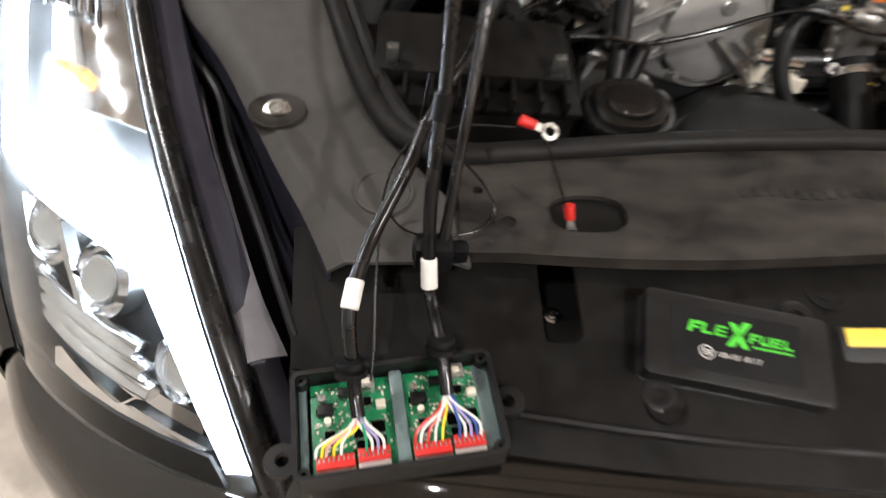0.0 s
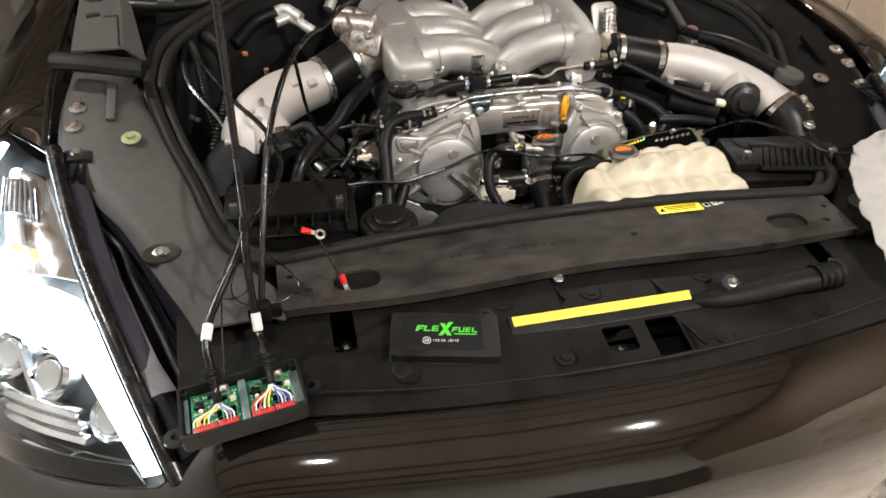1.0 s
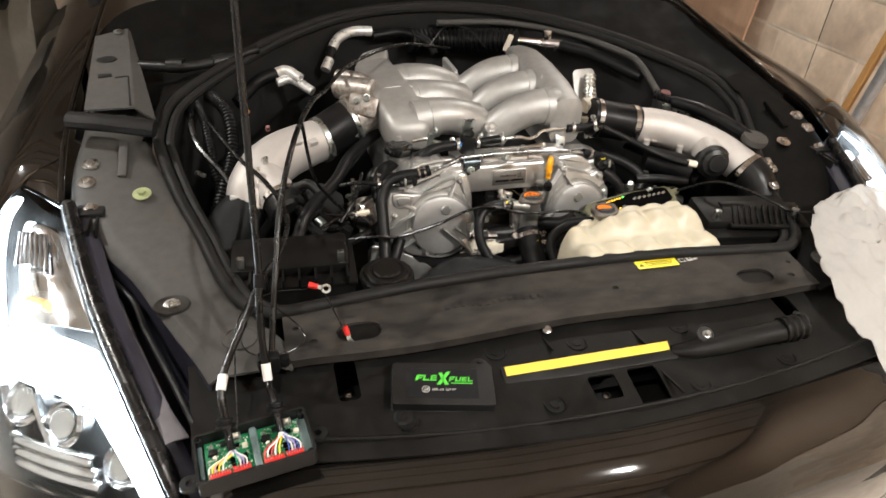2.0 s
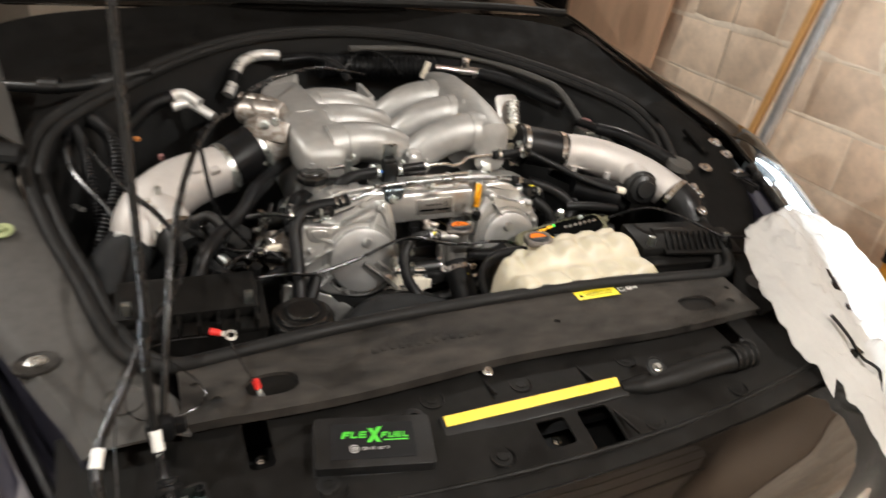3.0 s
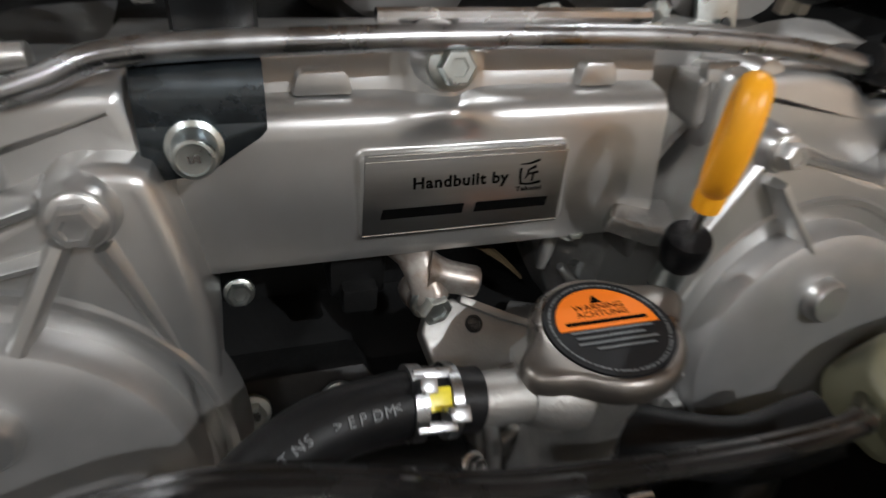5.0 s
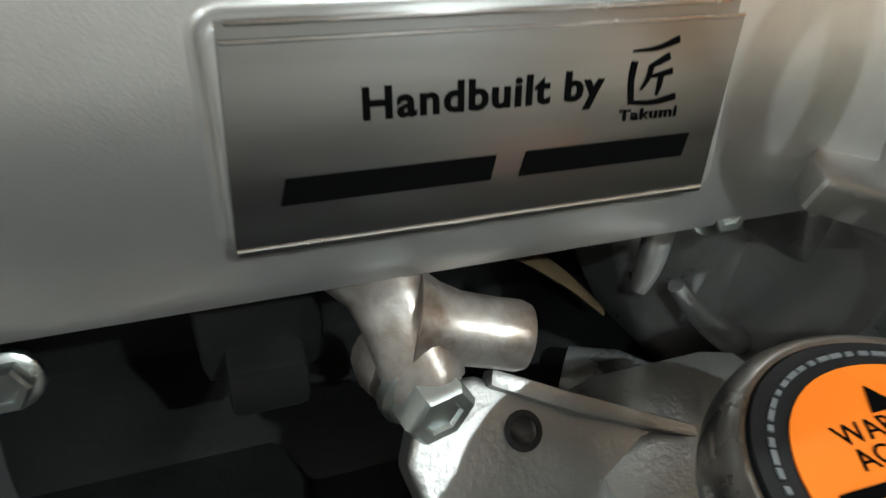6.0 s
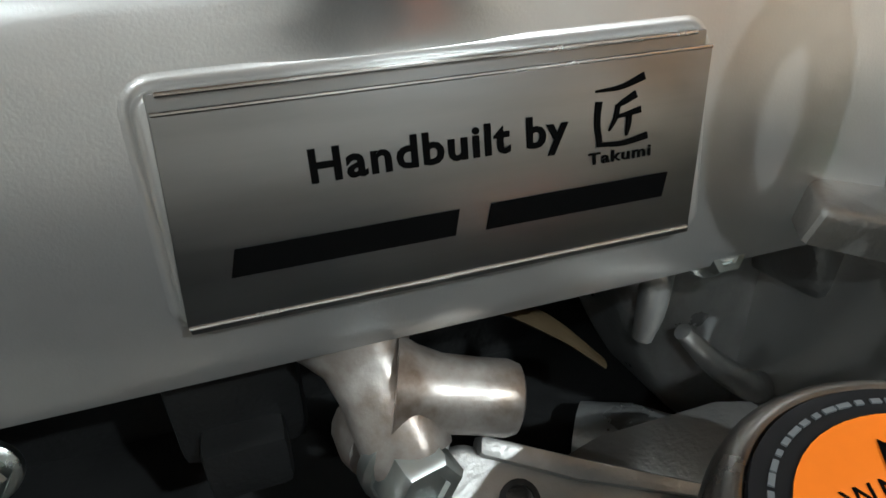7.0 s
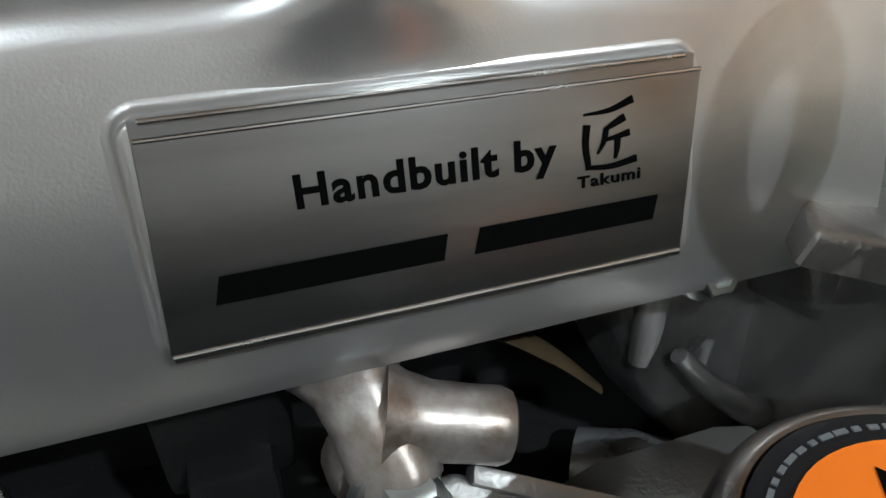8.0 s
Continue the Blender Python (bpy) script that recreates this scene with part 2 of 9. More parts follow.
# ---------------------------------------------------------------- materials
def material(name, colour, rough=0.5, metal=0.0, vary=0.25, scale=8.0, grain=0.0, grain_scale=400.0, rough_vary=0.12, coat=0.0, coat_ior=1.5, spec=0.5, colour2=None,
             stretch=(1, 1, 1), sub=0.0, emit=None, power=0.0, sheen=0.0, bump_large=0.0, detail_scale=60.0, piece=0.0):
    """A surface with stains at one scale, mottling at a finer one and relief."""
    m = bpy.data.materials.new(name)
    m.use_nodes = True
    nt = m.node_tree
    n, link = nt.nodes, nt.links.new
    b = n["Principled BSDF"]
    b.inputs["Metallic"].default_value = metal
    b.inputs["Coat Weight"].default_value = coat
    b.inputs["Coat Roughness"].default_value = 0.045
    b.inputs["Coat IOR"].default_value = coat_ior
    b.inputs["Specular IOR Level"].default_value = spec
    if sub:
        b.inputs["Subsurface Weight"].default_value = sub
        b.inputs["Subsurface Radius"].default_value = (0.02, 0.015, 0.008)
        b.inputs["Subsurface Scale"].default_value = 0.4
    if sheen:
        b.inputs["Sheen Weight"].default_value = sheen
    if emit:
        b.inputs["Emission Color"].default_value = (*emit, 1)
        b.inputs["Emission Strength"].default_value = power
    tc = n.new("ShaderNodeTexCoord")
    mp = n.new("ShaderNodeMapping")
    mp.inputs["Scale"].default_value = stretch
    link(tc.outputs["Object"], mp.inputs["Vector"])
    big = n.new("ShaderNodeTexNoise")
    big.inputs["Scale"].default_value = scale
    big.inputs["Detail"].default_value = 6
    big.inputs["Roughness"].default_value = 0.62
    link(mp.outputs[0], big.inputs["Vector"])
    fine = n.new("ShaderNodeTexNoise")
    fine.inputs["Scale"].default_value = detail_scale
    fine.inputs["Detail"].default_value = 4
    link(mp.outputs[0], fine.inputs["Vector"])
    both = n.new("ShaderNodeMath")
    both.operation = "MULTIPLY_ADD"
    both.inputs[1].default_value = 0.4
    link(fine.outputs["Fac"], both.inputs[0])
    lower = n.new("ShaderNodeMath")
    lower.operation = "MULTIPLY"
    lower.inputs[1].default_value = 0.6
    link(big.outputs["Fac"], lower.inputs[0])
    link(lower.outputs[0], both.inputs[2])
    ramp = n.new("ShaderNodeValToRGB")
    c2 = colour2 or tuple(c * (1 - vary) for c in colour)
    c1 = tuple(min(1.0, c * (1 + vary * 0.6)) for c in colour)
    ramp.color_ramp.elements[0].position, ramp.color_ramp.elements[1].position = 0.36, 0.64
    ramp.color_ramp.elements[0].color, ramp.color_ramp.elements[1].color = (*c2, 1), (*c1, 1)
    link(both.outputs[0], ramp.inputs["Fac"])
    if piece:
        oi = n.new("ShaderNodeObjectInfo")
        pv = n.new("ShaderNodeMapRange")
        pv.inputs["To Min"].default_value, pv.inputs["To Max"].default_value = 1 - piece, 1 + piece
        link(oi.outputs["Random"], pv.inputs["Value"])
        hs_ = n.new("ShaderNodeHueSaturation")
        link(pv.outputs[0], hs_.inputs["Value"])
        link(ramp.outputs["Color"], hs_.inputs["Color"])
        link(hs_.outputs["Color"], b.inputs["Base Color"])
    else:
        link(ramp.outputs["Color"], b.inputs["Base Color"])
    rr = n.new("ShaderNodeMapRange")
    rr.inputs["From Min"].default_value, rr.inputs["From Max"].default_value = 0.35, 0.65
    rr.inputs["To Min"].default_value, rr.inputs["To Max"].default_value = max(0.02, rough - rough_vary), min(1, rough + rough_vary)
    link(big.outputs["Fac"], rr.inputs["Value"])
    link(rr.outputs[0], b.inputs["Roughness"])
    if grain or bump_large:
        gn = n.new("ShaderNodeTexNoise")
        gn.inputs["Scale"].default_value = grain_scale
        gn.inputs["Detail"].default_value = 3
        link(mp.outputs[0], gn.inputs["Vector"])
        bump = n.new("ShaderNodeBump")
        bump.inputs["Strength"].default_value = grain
        bump.inputs["Distance"].default_value = 0.001
        link(gn.outputs["Fac"], bump.inputs["Height"])
        last = bump
        if bump_large:
            b2 = n.new("ShaderNodeBump")
            b2.inputs["Strength"].default_value = bump_large
            b2.inputs["Distance"].default_value = 0.004
            link(fine.outputs["Fac"], b2.inputs["Height"])
            link(bump.outputs[0], b2.inputs["Normal"])
            last = b2
        link(last.outputs[0], b.inputs["Normal"])
    return m


ALLOY = material("cast_alloy", (0.565, 0.565, 0.555), 0.31, 0.85, 0.08, 9, 0.05, 2200, 0.03)
DISC_ALLOY = material("turned_alloy", (0.49, 0.49, 0.485), 0.40, 0.76, 0.10, 10, 0.10, 1600, 0.05)
ALLOY_ROUGH = material("rough_cast_alloy", (0.39, 0.385, 0.37), 0.42, 0.85, 0.22, 22, 0.25, 700, 0.1)
ALLOY_PAINT = material("silver_painted_alloy", (0.44, 0.435, 0.42), 0.47, 0.60, 0.14, 6, 0.14, 1300, 0.06)
CAST_GREY = material("dark_cast_alloy", (0.34, 0.34, 0.33), 0.34, 0.65, 0.35, 40, 0.25, 500, 0.1)
FOIL = material("white_foil_sleeve", (0.80, 0.79, 0.77), 0.34, 0.55, 0.15, 60, 0.3, 250, 0.1)
PIPE_SILVER = material("sandblasted_pipe", (0.58, 0.55, 0.525), 0.58, 0.5, 0.07, 7, 0.10, 900, 0.05)
PLATE_METAL = material("satin_plate_metal", (0.27, 0.27, 0.27), 0.30, 1.0, 0.05, 40, 0.02, 1600, 0.02, stretch=(1, 10, 10))
STEEL = material("bright_steel", (0.62, 0.61, 0.60), 0.22, 1.0, 0.12, 40, 0.0, 500, 0.08)
RAIL_STEEL = material("grey_steel_tube", (0.36, 0.365, 0.37), 0.30, 1.0, 0.2, 60, 0.03, 500, 0.1)
CAP_STEEL = material("satin_cap_steel", (0.20, 0.185, 0.168), 0.36, 0.92, 0.2, 60, 0.06, 700, 0.1)
ZINC = material("zinc_plated_steel", (0.55, 0.585, 0.57), 0.34, 1.0, 0.18, 60, 0.05, 800, 0.1)
CHROME = material("polished_steel", (0.70, 0.69, 0.67), 0.12, 1.0, 0.05, 30, 0.0, 500, 0.05)
BRACKET_STEEL = material("blue_passivated_steel", (0.085, 0.100, 0.112), 0.24, 0.9, 0.3, 30, 0.03, 600, 0.1)
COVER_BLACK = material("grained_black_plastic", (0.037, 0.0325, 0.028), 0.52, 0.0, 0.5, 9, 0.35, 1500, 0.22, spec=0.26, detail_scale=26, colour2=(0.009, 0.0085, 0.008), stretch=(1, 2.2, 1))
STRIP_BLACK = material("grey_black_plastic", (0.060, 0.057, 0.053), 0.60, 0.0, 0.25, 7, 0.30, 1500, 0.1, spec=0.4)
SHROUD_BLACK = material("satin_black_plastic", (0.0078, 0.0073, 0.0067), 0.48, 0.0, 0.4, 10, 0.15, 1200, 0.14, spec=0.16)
PLASTIC = material("moulded_black_plastic", (0.0095, 0.0095, 0.0095), 0.42, 0.0, 0.35, 12, 0.12, 900, 0.12, spec=0.35)
STRIP_MATT = material("dull_black_duct", (0.012, 0.0125, 0.013), 0.6, 0.0, 0.35, 14, 0.2, 700, 0.1, spec=0.2)
GLOSS_PLASTIC = material("shiny_black_plastic", (0.008, 0.008, 0.008), 0.20, 0.0, 0.3, 14, 0.04, 900, 0.08, spec=0.5)
DARK = material("dark_metal_and_shade", (0.008, 0.008, 0.008), 0.55, 0.1, 0.4, 14, 0.3, 300, 0.15)
RUBBER = material("black_rubber_hose", (0.0065, 0.0065, 0.007), 0.43, 0.0, 0.4, 20, 0.15, 800, 0.15, spec=0.22)
SEAL = material("rubber_seal", (0.011, 0.0105, 0.010), 0.6, 0.0, 0.3, 18, 0.1, 900, 0.1, spec=0.22)
CABLE = material("cable_sheath", (0.0045, 0.0045, 0.005), 0.27, 0.0, 0.2, 30, 0.06, 900, 0.1)
PAINT = material("black_paint", (0.008, 0.007, 0.006), 0.5, 0.0, 0.5, 9, 0.0, 400, 0.02, coat=1.0, coat_ior=1.66, spec=0.0, colour2=(0.0025, 0.0022, 0.002), detail_scale=240)
DUST_REFLECTION_PAINT = material("dusty_paint_with_reflection", (0.060, 0.052, 0.040), 0.42, 0.0, 0.25, 5, 0.0, 400, 0.08, coat=0.5, spec=0.3)
TANK = material("cream_tank_plastic", (0.56, 0.51, 0.39), 0.40, 0.0, 0.08, 9, 0.05, 500, 0.08, sub=0.15)
ORANGE = material("orange_label", (0.88, 0.21, 0.012), 0.5, 0.0, 0.1, 20, spec=0.15)
YELLOW_TIP = material("yellow_dipstick_plastic", (0.95, 0.42, 0.01), 0.38, 0.0, 0.08, 20)
YELLOW_LABEL = material("yellow_label", (0.88, 0.74, 0.03), 0.4, 0.0, 0.06, 20)
YELLOW_LED = material("yellow_led_strip", (0.95, 0.67, 0.09), 0.35, 0.0, 0.05, 30, 0.05, 600)
INK = material("black_ink", (0.0025, 0.0025, 0.0025), 0.7, 0.0, 0.1, 30, spec=0.02)
LABEL_BLACK = material("black_label", (0.011, 0.011, 0.012), 0.5, 0.0, 0.15, 30, spec=0.2)
WHITE_INK = material("white_print", (0.72, 0.72, 0.70), 0.5, 0.0, 0.05, 30)
BLUE_MARK = material("blue_paint_mark", (0.02, 0.16, 0.55), 0.4)
GREY_STRIP = material("grey_lilac_plastic", (0.13, 0.122, 0.132), 0.5, 0.0, 0.2, 8, 0.2, 900, 0.1)
TROUGH = material("dark_navy_plastic", (0.022, 0.021, 0.032), 0.5, 0.0, 0.3, 8, 0.2, 900, 0.1)
MATT_BLACK = material("matt_black_and_shaded_panel", (0.0060, 0.0055, 0.005), 0.66, 0.0, 0.45, 14, 0.2, 900, 0.12, spec=0.06)
GREY_INK = material("faded_print", (0.14, 0.15, 0.155), 0.5, 0.0, 0.1, 30)
GREEN_INK = material("green_print", (0.10, 0.62, 0.05), 0.45, 0.0, 0.06, 30)
WHITE_TAPE = material("white_heat_shrink", (0.78, 0.77, 0.74), 0.5, 0.0, 0.08, 40, 0.05, 400)
PCB = material("green_circuit_board", (0.016, 0.22, 0.085), 0.38, 0.0, 0.5, 160, 0.2, 700, detail_scale=500)
SOLDER = material("tin_solder", (0.60, 0.60, 0.57), 0.3, 0.9, 0.2, 90)
RED = material("red_plastic", (0.62, 0.025, 0.02), 0.35, 0.0, 0.12, 40)
RED_PAINT = material("orange_red_machine_paint", (0.62, 0.10, 0.02), 0.4, 0.0, 0.35, 20, 0.05, 300, 0.1)
IVORY = material("ivory_plastic", (0.78, 0.72, 0.60), 0.4, 0.0, 0.08, 40)
GLUE = material("grey_sealant", (0.13, 0.18, 0.18), 0.35, 0.0, 0.2, 50, 0.2, 300)
COPPER_BROWN = material("heat_stained_alloy", (0.40, 0.385, 0.365), 0.42, 0.72, 0.5, 90, 0.08, 1100, 0.12, colour2=(0.20, 0.155, 0.12), detail_scale=160, bump_large=0.02)
CLOTH = material("white_cloth", (0.60, 0.585, 0.56), 0.9, 0.0, 0.10, 10, 0.35, 900, 0.05, sheen=0.1, bump_large=0.15, detail_scale=90)
cloth_nodes, cloth_link = CLOTH.node_tree.nodes, CLOTH.node_tree.links.new
see_through, thin = cloth_nodes.new("ShaderNodeBsdfTranslucent"), cloth_nodes.new("ShaderNodeMixShader")
see_through.inputs["Color"].default_value = (0.85, 0.84, 0.82, 1)
thin.inputs["Fac"].default_value = 0.45
cloth_link(cloth_nodes["Principled BSDF"].outputs[0], thin.inputs[1])
cloth_link(see_through.outputs[0], thin.inputs[2])
cloth_link(thin.outputs[0], cloth_nodes["Material Output"].inputs["Surface"])
LED_WHITE = material("daylight_led", (0.9, 0.93, 1.0), 0.4, 0.0, 0.0, 10, emit=(0.84, 0.93, 1.0), power=75.0)
REFLECTOR = material("chrome_reflector", (0.75, 0.75, 0.75), 0.10, 1.0, 0.1, 20)
RUSTY = material("browned_steel", (0.050, 0.036, 0.018), 0.6, 0.0, 0.4, 60, spec=0.15)
AMBER = material("amber_plastic", (0.55, 0.22, 0.06), 0.25, 0.0, 0.1, 20)
CHARGER = material("charger_rubber_case", (0.135, 0.13, 0.08), 0.45, 0.0, 0.15, 20, 0.1, 700)
LED_AMBER = material("amber_indicator", (0.9, 0.5, 0.05), 0.3, emit=(1.0, 0.48, 0.03), power=3.0)
LED_GREEN = material("green_indicator", (0.1, 0.9, 0.1), 0.3, emit=(0.1, 1.0, 0.1), power=4.0)
MAGENTA = material("pink_cap_plastic", (0.34, 0.17, 0.16), 0.4, 0.0, 0.1, 20)
GREEN_WASHER = material("yellow_green_paint", (0.30, 0.34, 0.17), 0.45, 0.0, 0.2, 60)
CONCRETE = material("concrete_floor", (0.72, 0.65, 0.57), 0.8, 0.0, 0.22, 2.2, 0.4, 120, 0.1, detail_scale=22)
BLOCK = material("concrete_block", (0.80, 0.645, 0.50), 0.9, 0.0, 0.20, 5, 0.6, 160, 0.05, bump_large=0.5, detail_scale=26, piece=0.09)
MORTAR = material("mortar", (0.86, 0.75, 0.62), 0.95, 0.0, 0.15, 12, 0.6, 200, 0.03)
PLYWOOD = material("plywood", (0.64, 0.42, 0.28), 0.65, 0.0, 0.14, 3, 0.15, 200, 0.06, stretch=(1, 6, 1))
BATTEN = material("timber", (0.62, 0.34, 0.12), 0.6, 0.0, 0.2, 6, 0.15, 200, 0.06, stretch=(6, 6, 1))
JOIST = material("dark_joist_timber", (0.36, 0.25, 0.165), 0.7, 0.0, 0.25, 6, 0.15, 200, 0.06, stretch=(1, 6, 6))
ORANGE_PAINT = material("orange_machine_paint", (0.78, 0.33, 0.035), 0.42, 0.0, 0.18, 9, 0.05, 300, 0.1)
YELLOW_PAINT = material("yellow_machine_paint", (0.90, 0.52, 0.13), 0.42, 0.0, 0.10, 9, 0.05, 300, 0.1)
GALVANISED = material("galvanised_steel", (0.50, 0.51, 0.52), 0.55, 0.6, 0.2, 20, 0.05, 300)
CEILING_PAINT = material("smoked_ceiling_board", (0.68, 0.59, 0.51), 0.9, 0.0, 0.15, 2, 0.2, 150)
PLASTER = material("plasterboard", (0.58, 0.51, 0.43), 0.9, 0.0, 0.08, 2, 0.15, 200)
LAMP_GLASS = material("lit_diffuser", (0.9, 0.85, 0.75), 0.5, emit=(1.0, 0.82, 0.6), power=12.0)
DOOR_WHITE = material("white_door_paint", (0.72, 0.70, 0.66), 0.6, 0.0, 0.05, 2, 0.05, 200)
DADO_DARK = material("reflection_darkening_dado", (0.060, 0.050, 0.042), 0.6, 0.0, 0.2, 3, 0.1, 200)
GLASSY = bpy.data.materials.new("clear_glass")
GLASSY.use_nodes = True
gb = GLASSY.node_tree.nodes["Principled BSDF"]
gb.inputs["Transmission Weight"].default_value = 1.0
gb.inputs["Roughness"].default_value = 0.01
gb.inputs["IOR"].default_value = 1.25
gb.inputs["Base Color"].default_value = (0.95, 0.97, 0.97, 1)
LENS = bpy.data.materials.new("hazed_clear_lens")
LENS.use_nodes = True
lb_ = LENS.node_tree.nodes["Principled BSDF"]
lb_.inputs["Transmission Weight"].default_value = 1.0
lb_.inputs["Roughness"].default_value = 0.015
lb_.inputs["IOR"].default_value = 1.2
lb_.inputs["Base Color"].default_value = (0.93, 0.96, 0.98, 1)

# ---------------------------------------------------------------- the garage
WALL_X, CEIL = 1.74, 2.42
bm = box((0, 0.6, -0.05), (5.6, 8.0, 0.1))
solo("floor", bm, CONCRETE, "worn pale grey concrete garage floor", "floor", kind="structure")
# west wall is unseen; its white is set to brighten the fender's reflection
for nm, c, s in (("wall_north", (0, 4.45, 1.2), (5.4, 0.1, 2.44)), ("wall_west", (-2.75, 0.6, 1.2), (0.1, 8.0, 2.44))):
    solo(nm, box(c, s), PLASTER if nm == "wall_north" else DOOR_WHITE, "plain pale garage wall", "wall", kind="structure")
# unseen two-tone wall, added so alloy reflects bright above and dark below
wall_south = solo("wall_south", box((0, -2.90, 1.71), (5.4, 0.1, 1.42)), DOOR_WHITE, "unseen garage end wall, white above, darkened below to shape reflections", "wall", kind="structure")
part("dado", box((0, -2.905, 0.499), (5.4, 0.11, 1.0)), DADO_DARK, wall_south, "dark lower part added to darken reflections in the alloy")
solo("ceiling", box((0, 0.6, CEIL + 0.05), (5.4, 8.0, 0.1)), CEILING_PAINT, "plain brown-grey garage ceiling", "ceiling", kind="structure")
solo("ceiling_joists", merge(*[box((0, y, CEIL - 0.052), (5.38, 0.05, 0.10), 0.003) for y in (-2.5, -2.05, -1.6, -0.8, -0.35, 0.1, 0.5, 1.0, 1.4, 1.95, 2.4, 2.85, 3.3, 3.75)]), JOIST, "dark brown timber joists under the ceiling", "joists", kind="structure")
wall_east = solo("wall_east", box((WALL_X + 0.062, 0.6, 1.21), (0.1, 8.0, 2.42)), MORTAR, "bare concrete block wall with flush mortar joints", "wall", kind="structure")

for place, size, watts in LAMPS:
    f = thing("ceiling_lamp", (place[0], place[1], CEIL), "round white ceiling lamp fixed to the ceiling", "lamp", "ceiling lamps")
    m = Matrix.Translation((place[0], place[1], CEIL))
    part("base", lathe([(0, 0), (0.055, 0), (0.055, -0.012), (0.045, -0.022), (0, -0.022)], m), PLASTER, f)
    part("diffuser", lathe([(0, -0.024), (0.030, -0.024), (0.033, -0.032), (0.024, -0.042), (0, -0.046)], m), LAMP_GLASS, f, "glowing warm white diffuser")

# timber post, steel pipe and plywood sheet against the block wall
def post(a, b, w, t):
    m = frame_z(a, b)
    L = (Vector(b) - Vector(a)).length
    return box(None, (w, t, L), 0.002, m=m @ pose(0, 0, L / 2))


solo("timber_batten", post((1.60, 1.135, 0.0), (1.66, 0.856, 1.9), 0.030, 0.022), BATTEN, "orange-brown timber batten leaning on the block wall", "batten")
solo("steel_pipe", rod((1.60, 1.064, 0.0), (1.655, 0.792, 2.0), 0.021), GALVANISED, "grey galvanised steel pipe leaning on the block wall", "pipe")
solo("plywood_sheet", prism([(1.853, 0.0), (3.55, 0.0), (3.55, 1.9), (1.606, 1.9)], 0.0, 0.012, 0.001, axes((1.684, 0, 0), (0, 1, 0), (0, 0, 1))), PLYWOOD, "pinkish brown plywood sheet leaning on the wall", "plywood")
rk = thing("tool_rack", (1.45, 0.1, 0.0), "orange painted steel frame with a yellow plate, beside the wall", "rack")
for y in (0.282, 0.045, -0.30):
    part("upright", box((1.47, y, 0.53), (0.05, 0.064, 1.06), 0.004), ORANGE_PAINT, rk)
    part("foot", box((1.44, y, 0.012), (0.36, 0.06, 0.024), 0.003), ORANGE_PAINT, rk)
part("plate", box((1.435, 0.130, 0.765), (0.016, 0.300, 0.19), 0.003), YELLOW_PAINT, rk, "yellow plate")
part("shelf", box((1.53, -0.02, 0.33), (0.16, 0.70, 0.012), 0.002), ORANGE_PAINT, rk)
case = thing("tool_case", (1.40, 0.25, 0.49), "black plastic tool case with steel catches", "tool case")
part("body", box((1.445, 0.252, 0.575), (0.065, 0.095, 0.160), 0.010), PLASTIC, case)
part("lid", box((1.404, 0.252, 0.575), (0.016, 0.090, 0.150), 0.005), SHROUD_BLACK, case)
part("catch", box((1.394, 0.215, 0.520), (0.006, 0.018, 0.024), 0.002), STEEL, case, "steel catch")
jk = thing("red_jack", (1.45, 0.13, 0.34), "red steel trolley jack on the orange frame", "jack")
part("body", merge(box((1.46, 0.145, 0.43), (0.09, 0.125, 0.185), 0.012), box((1.42, 0.135, 0.36), (0.06, 0.10, 0.045), 0.01)), RED_PAINT, jk)
part("ram", rod((1.405, 0.165, 0.40), (1.405, 0.165, 0.50), 0.012, bevel=0.002), STEEL, jk, "bright steel ram")
part("valve_knob", lathe([(0, 0), (0.013, 0), (0.013, 0.012), (0.009, 0.018), (0, 0.018)], frame_z((1.405, 0.19, 0.495), (1.36, 0.19, 0.50)), 16), STEEL, jk, "round steel knob")
part("release_arm", rod((1.40, 0.21, 0.36), (1.40, 0.10, 0.44), 0.009), DARK, jk)
bkt = thing("black_bucket", (1.20, 0.02, 0.0), "round black rubber bucket on the floor", "bucket")
part("body", lathe([(0, 0.002), (0.085, 0.002), (0.095, 0.01), (0.115, 0.25), (0.122, 0.262), (0.116, 0.268), (0.108, 0.255), (0.09, 0.02), (0, 0.012)], Matrix.Translation((1.20, -0.06, 0)), 32), PLASTIC, bkt)
part("handle", tube([(1.20, -0.18, 0.255), (1.13, -0.165, 0.262), (1.095, -0.06, 0.268), (1.13, 0.045, 0.262), (1.20, 0.06, 0.255)], 0.004, 8), STEEL, bkt, "steel wire handle")

# ---------------------------------------------------------------- the car's front
def ztop(y):
    """Height of the plastic ledge beside the engine bay."""
    return float(np.interp(y, [-0.2, 0.14, 0.24, 0.35, 0.45, 0.62, 1.05, 1.3], [0.74, 0.74, 0.765, 0.805, 0.840, 0.872, 0.94, 0.96]))


def ylip(x):
    a = abs(x)
    return -0.228 + 0.19 * a * a


def yseam(x):
    return -0.033 + 0.006 * math.cos(x * 11) * (abs(x) < 0.43) - 0.006


def zshroud(x, y):
    return float(np.interp(y, [-0.26, -0.19, -0.165, -0.03, 0.05], [0.690, 0.694, 0.703, 0.716, 0.72]))


def yback(x):
    return 0.091 - 0.16 * x * x


car = thing("car", (0, 0.9, 0), "black sports car with its bonnet off", "car")

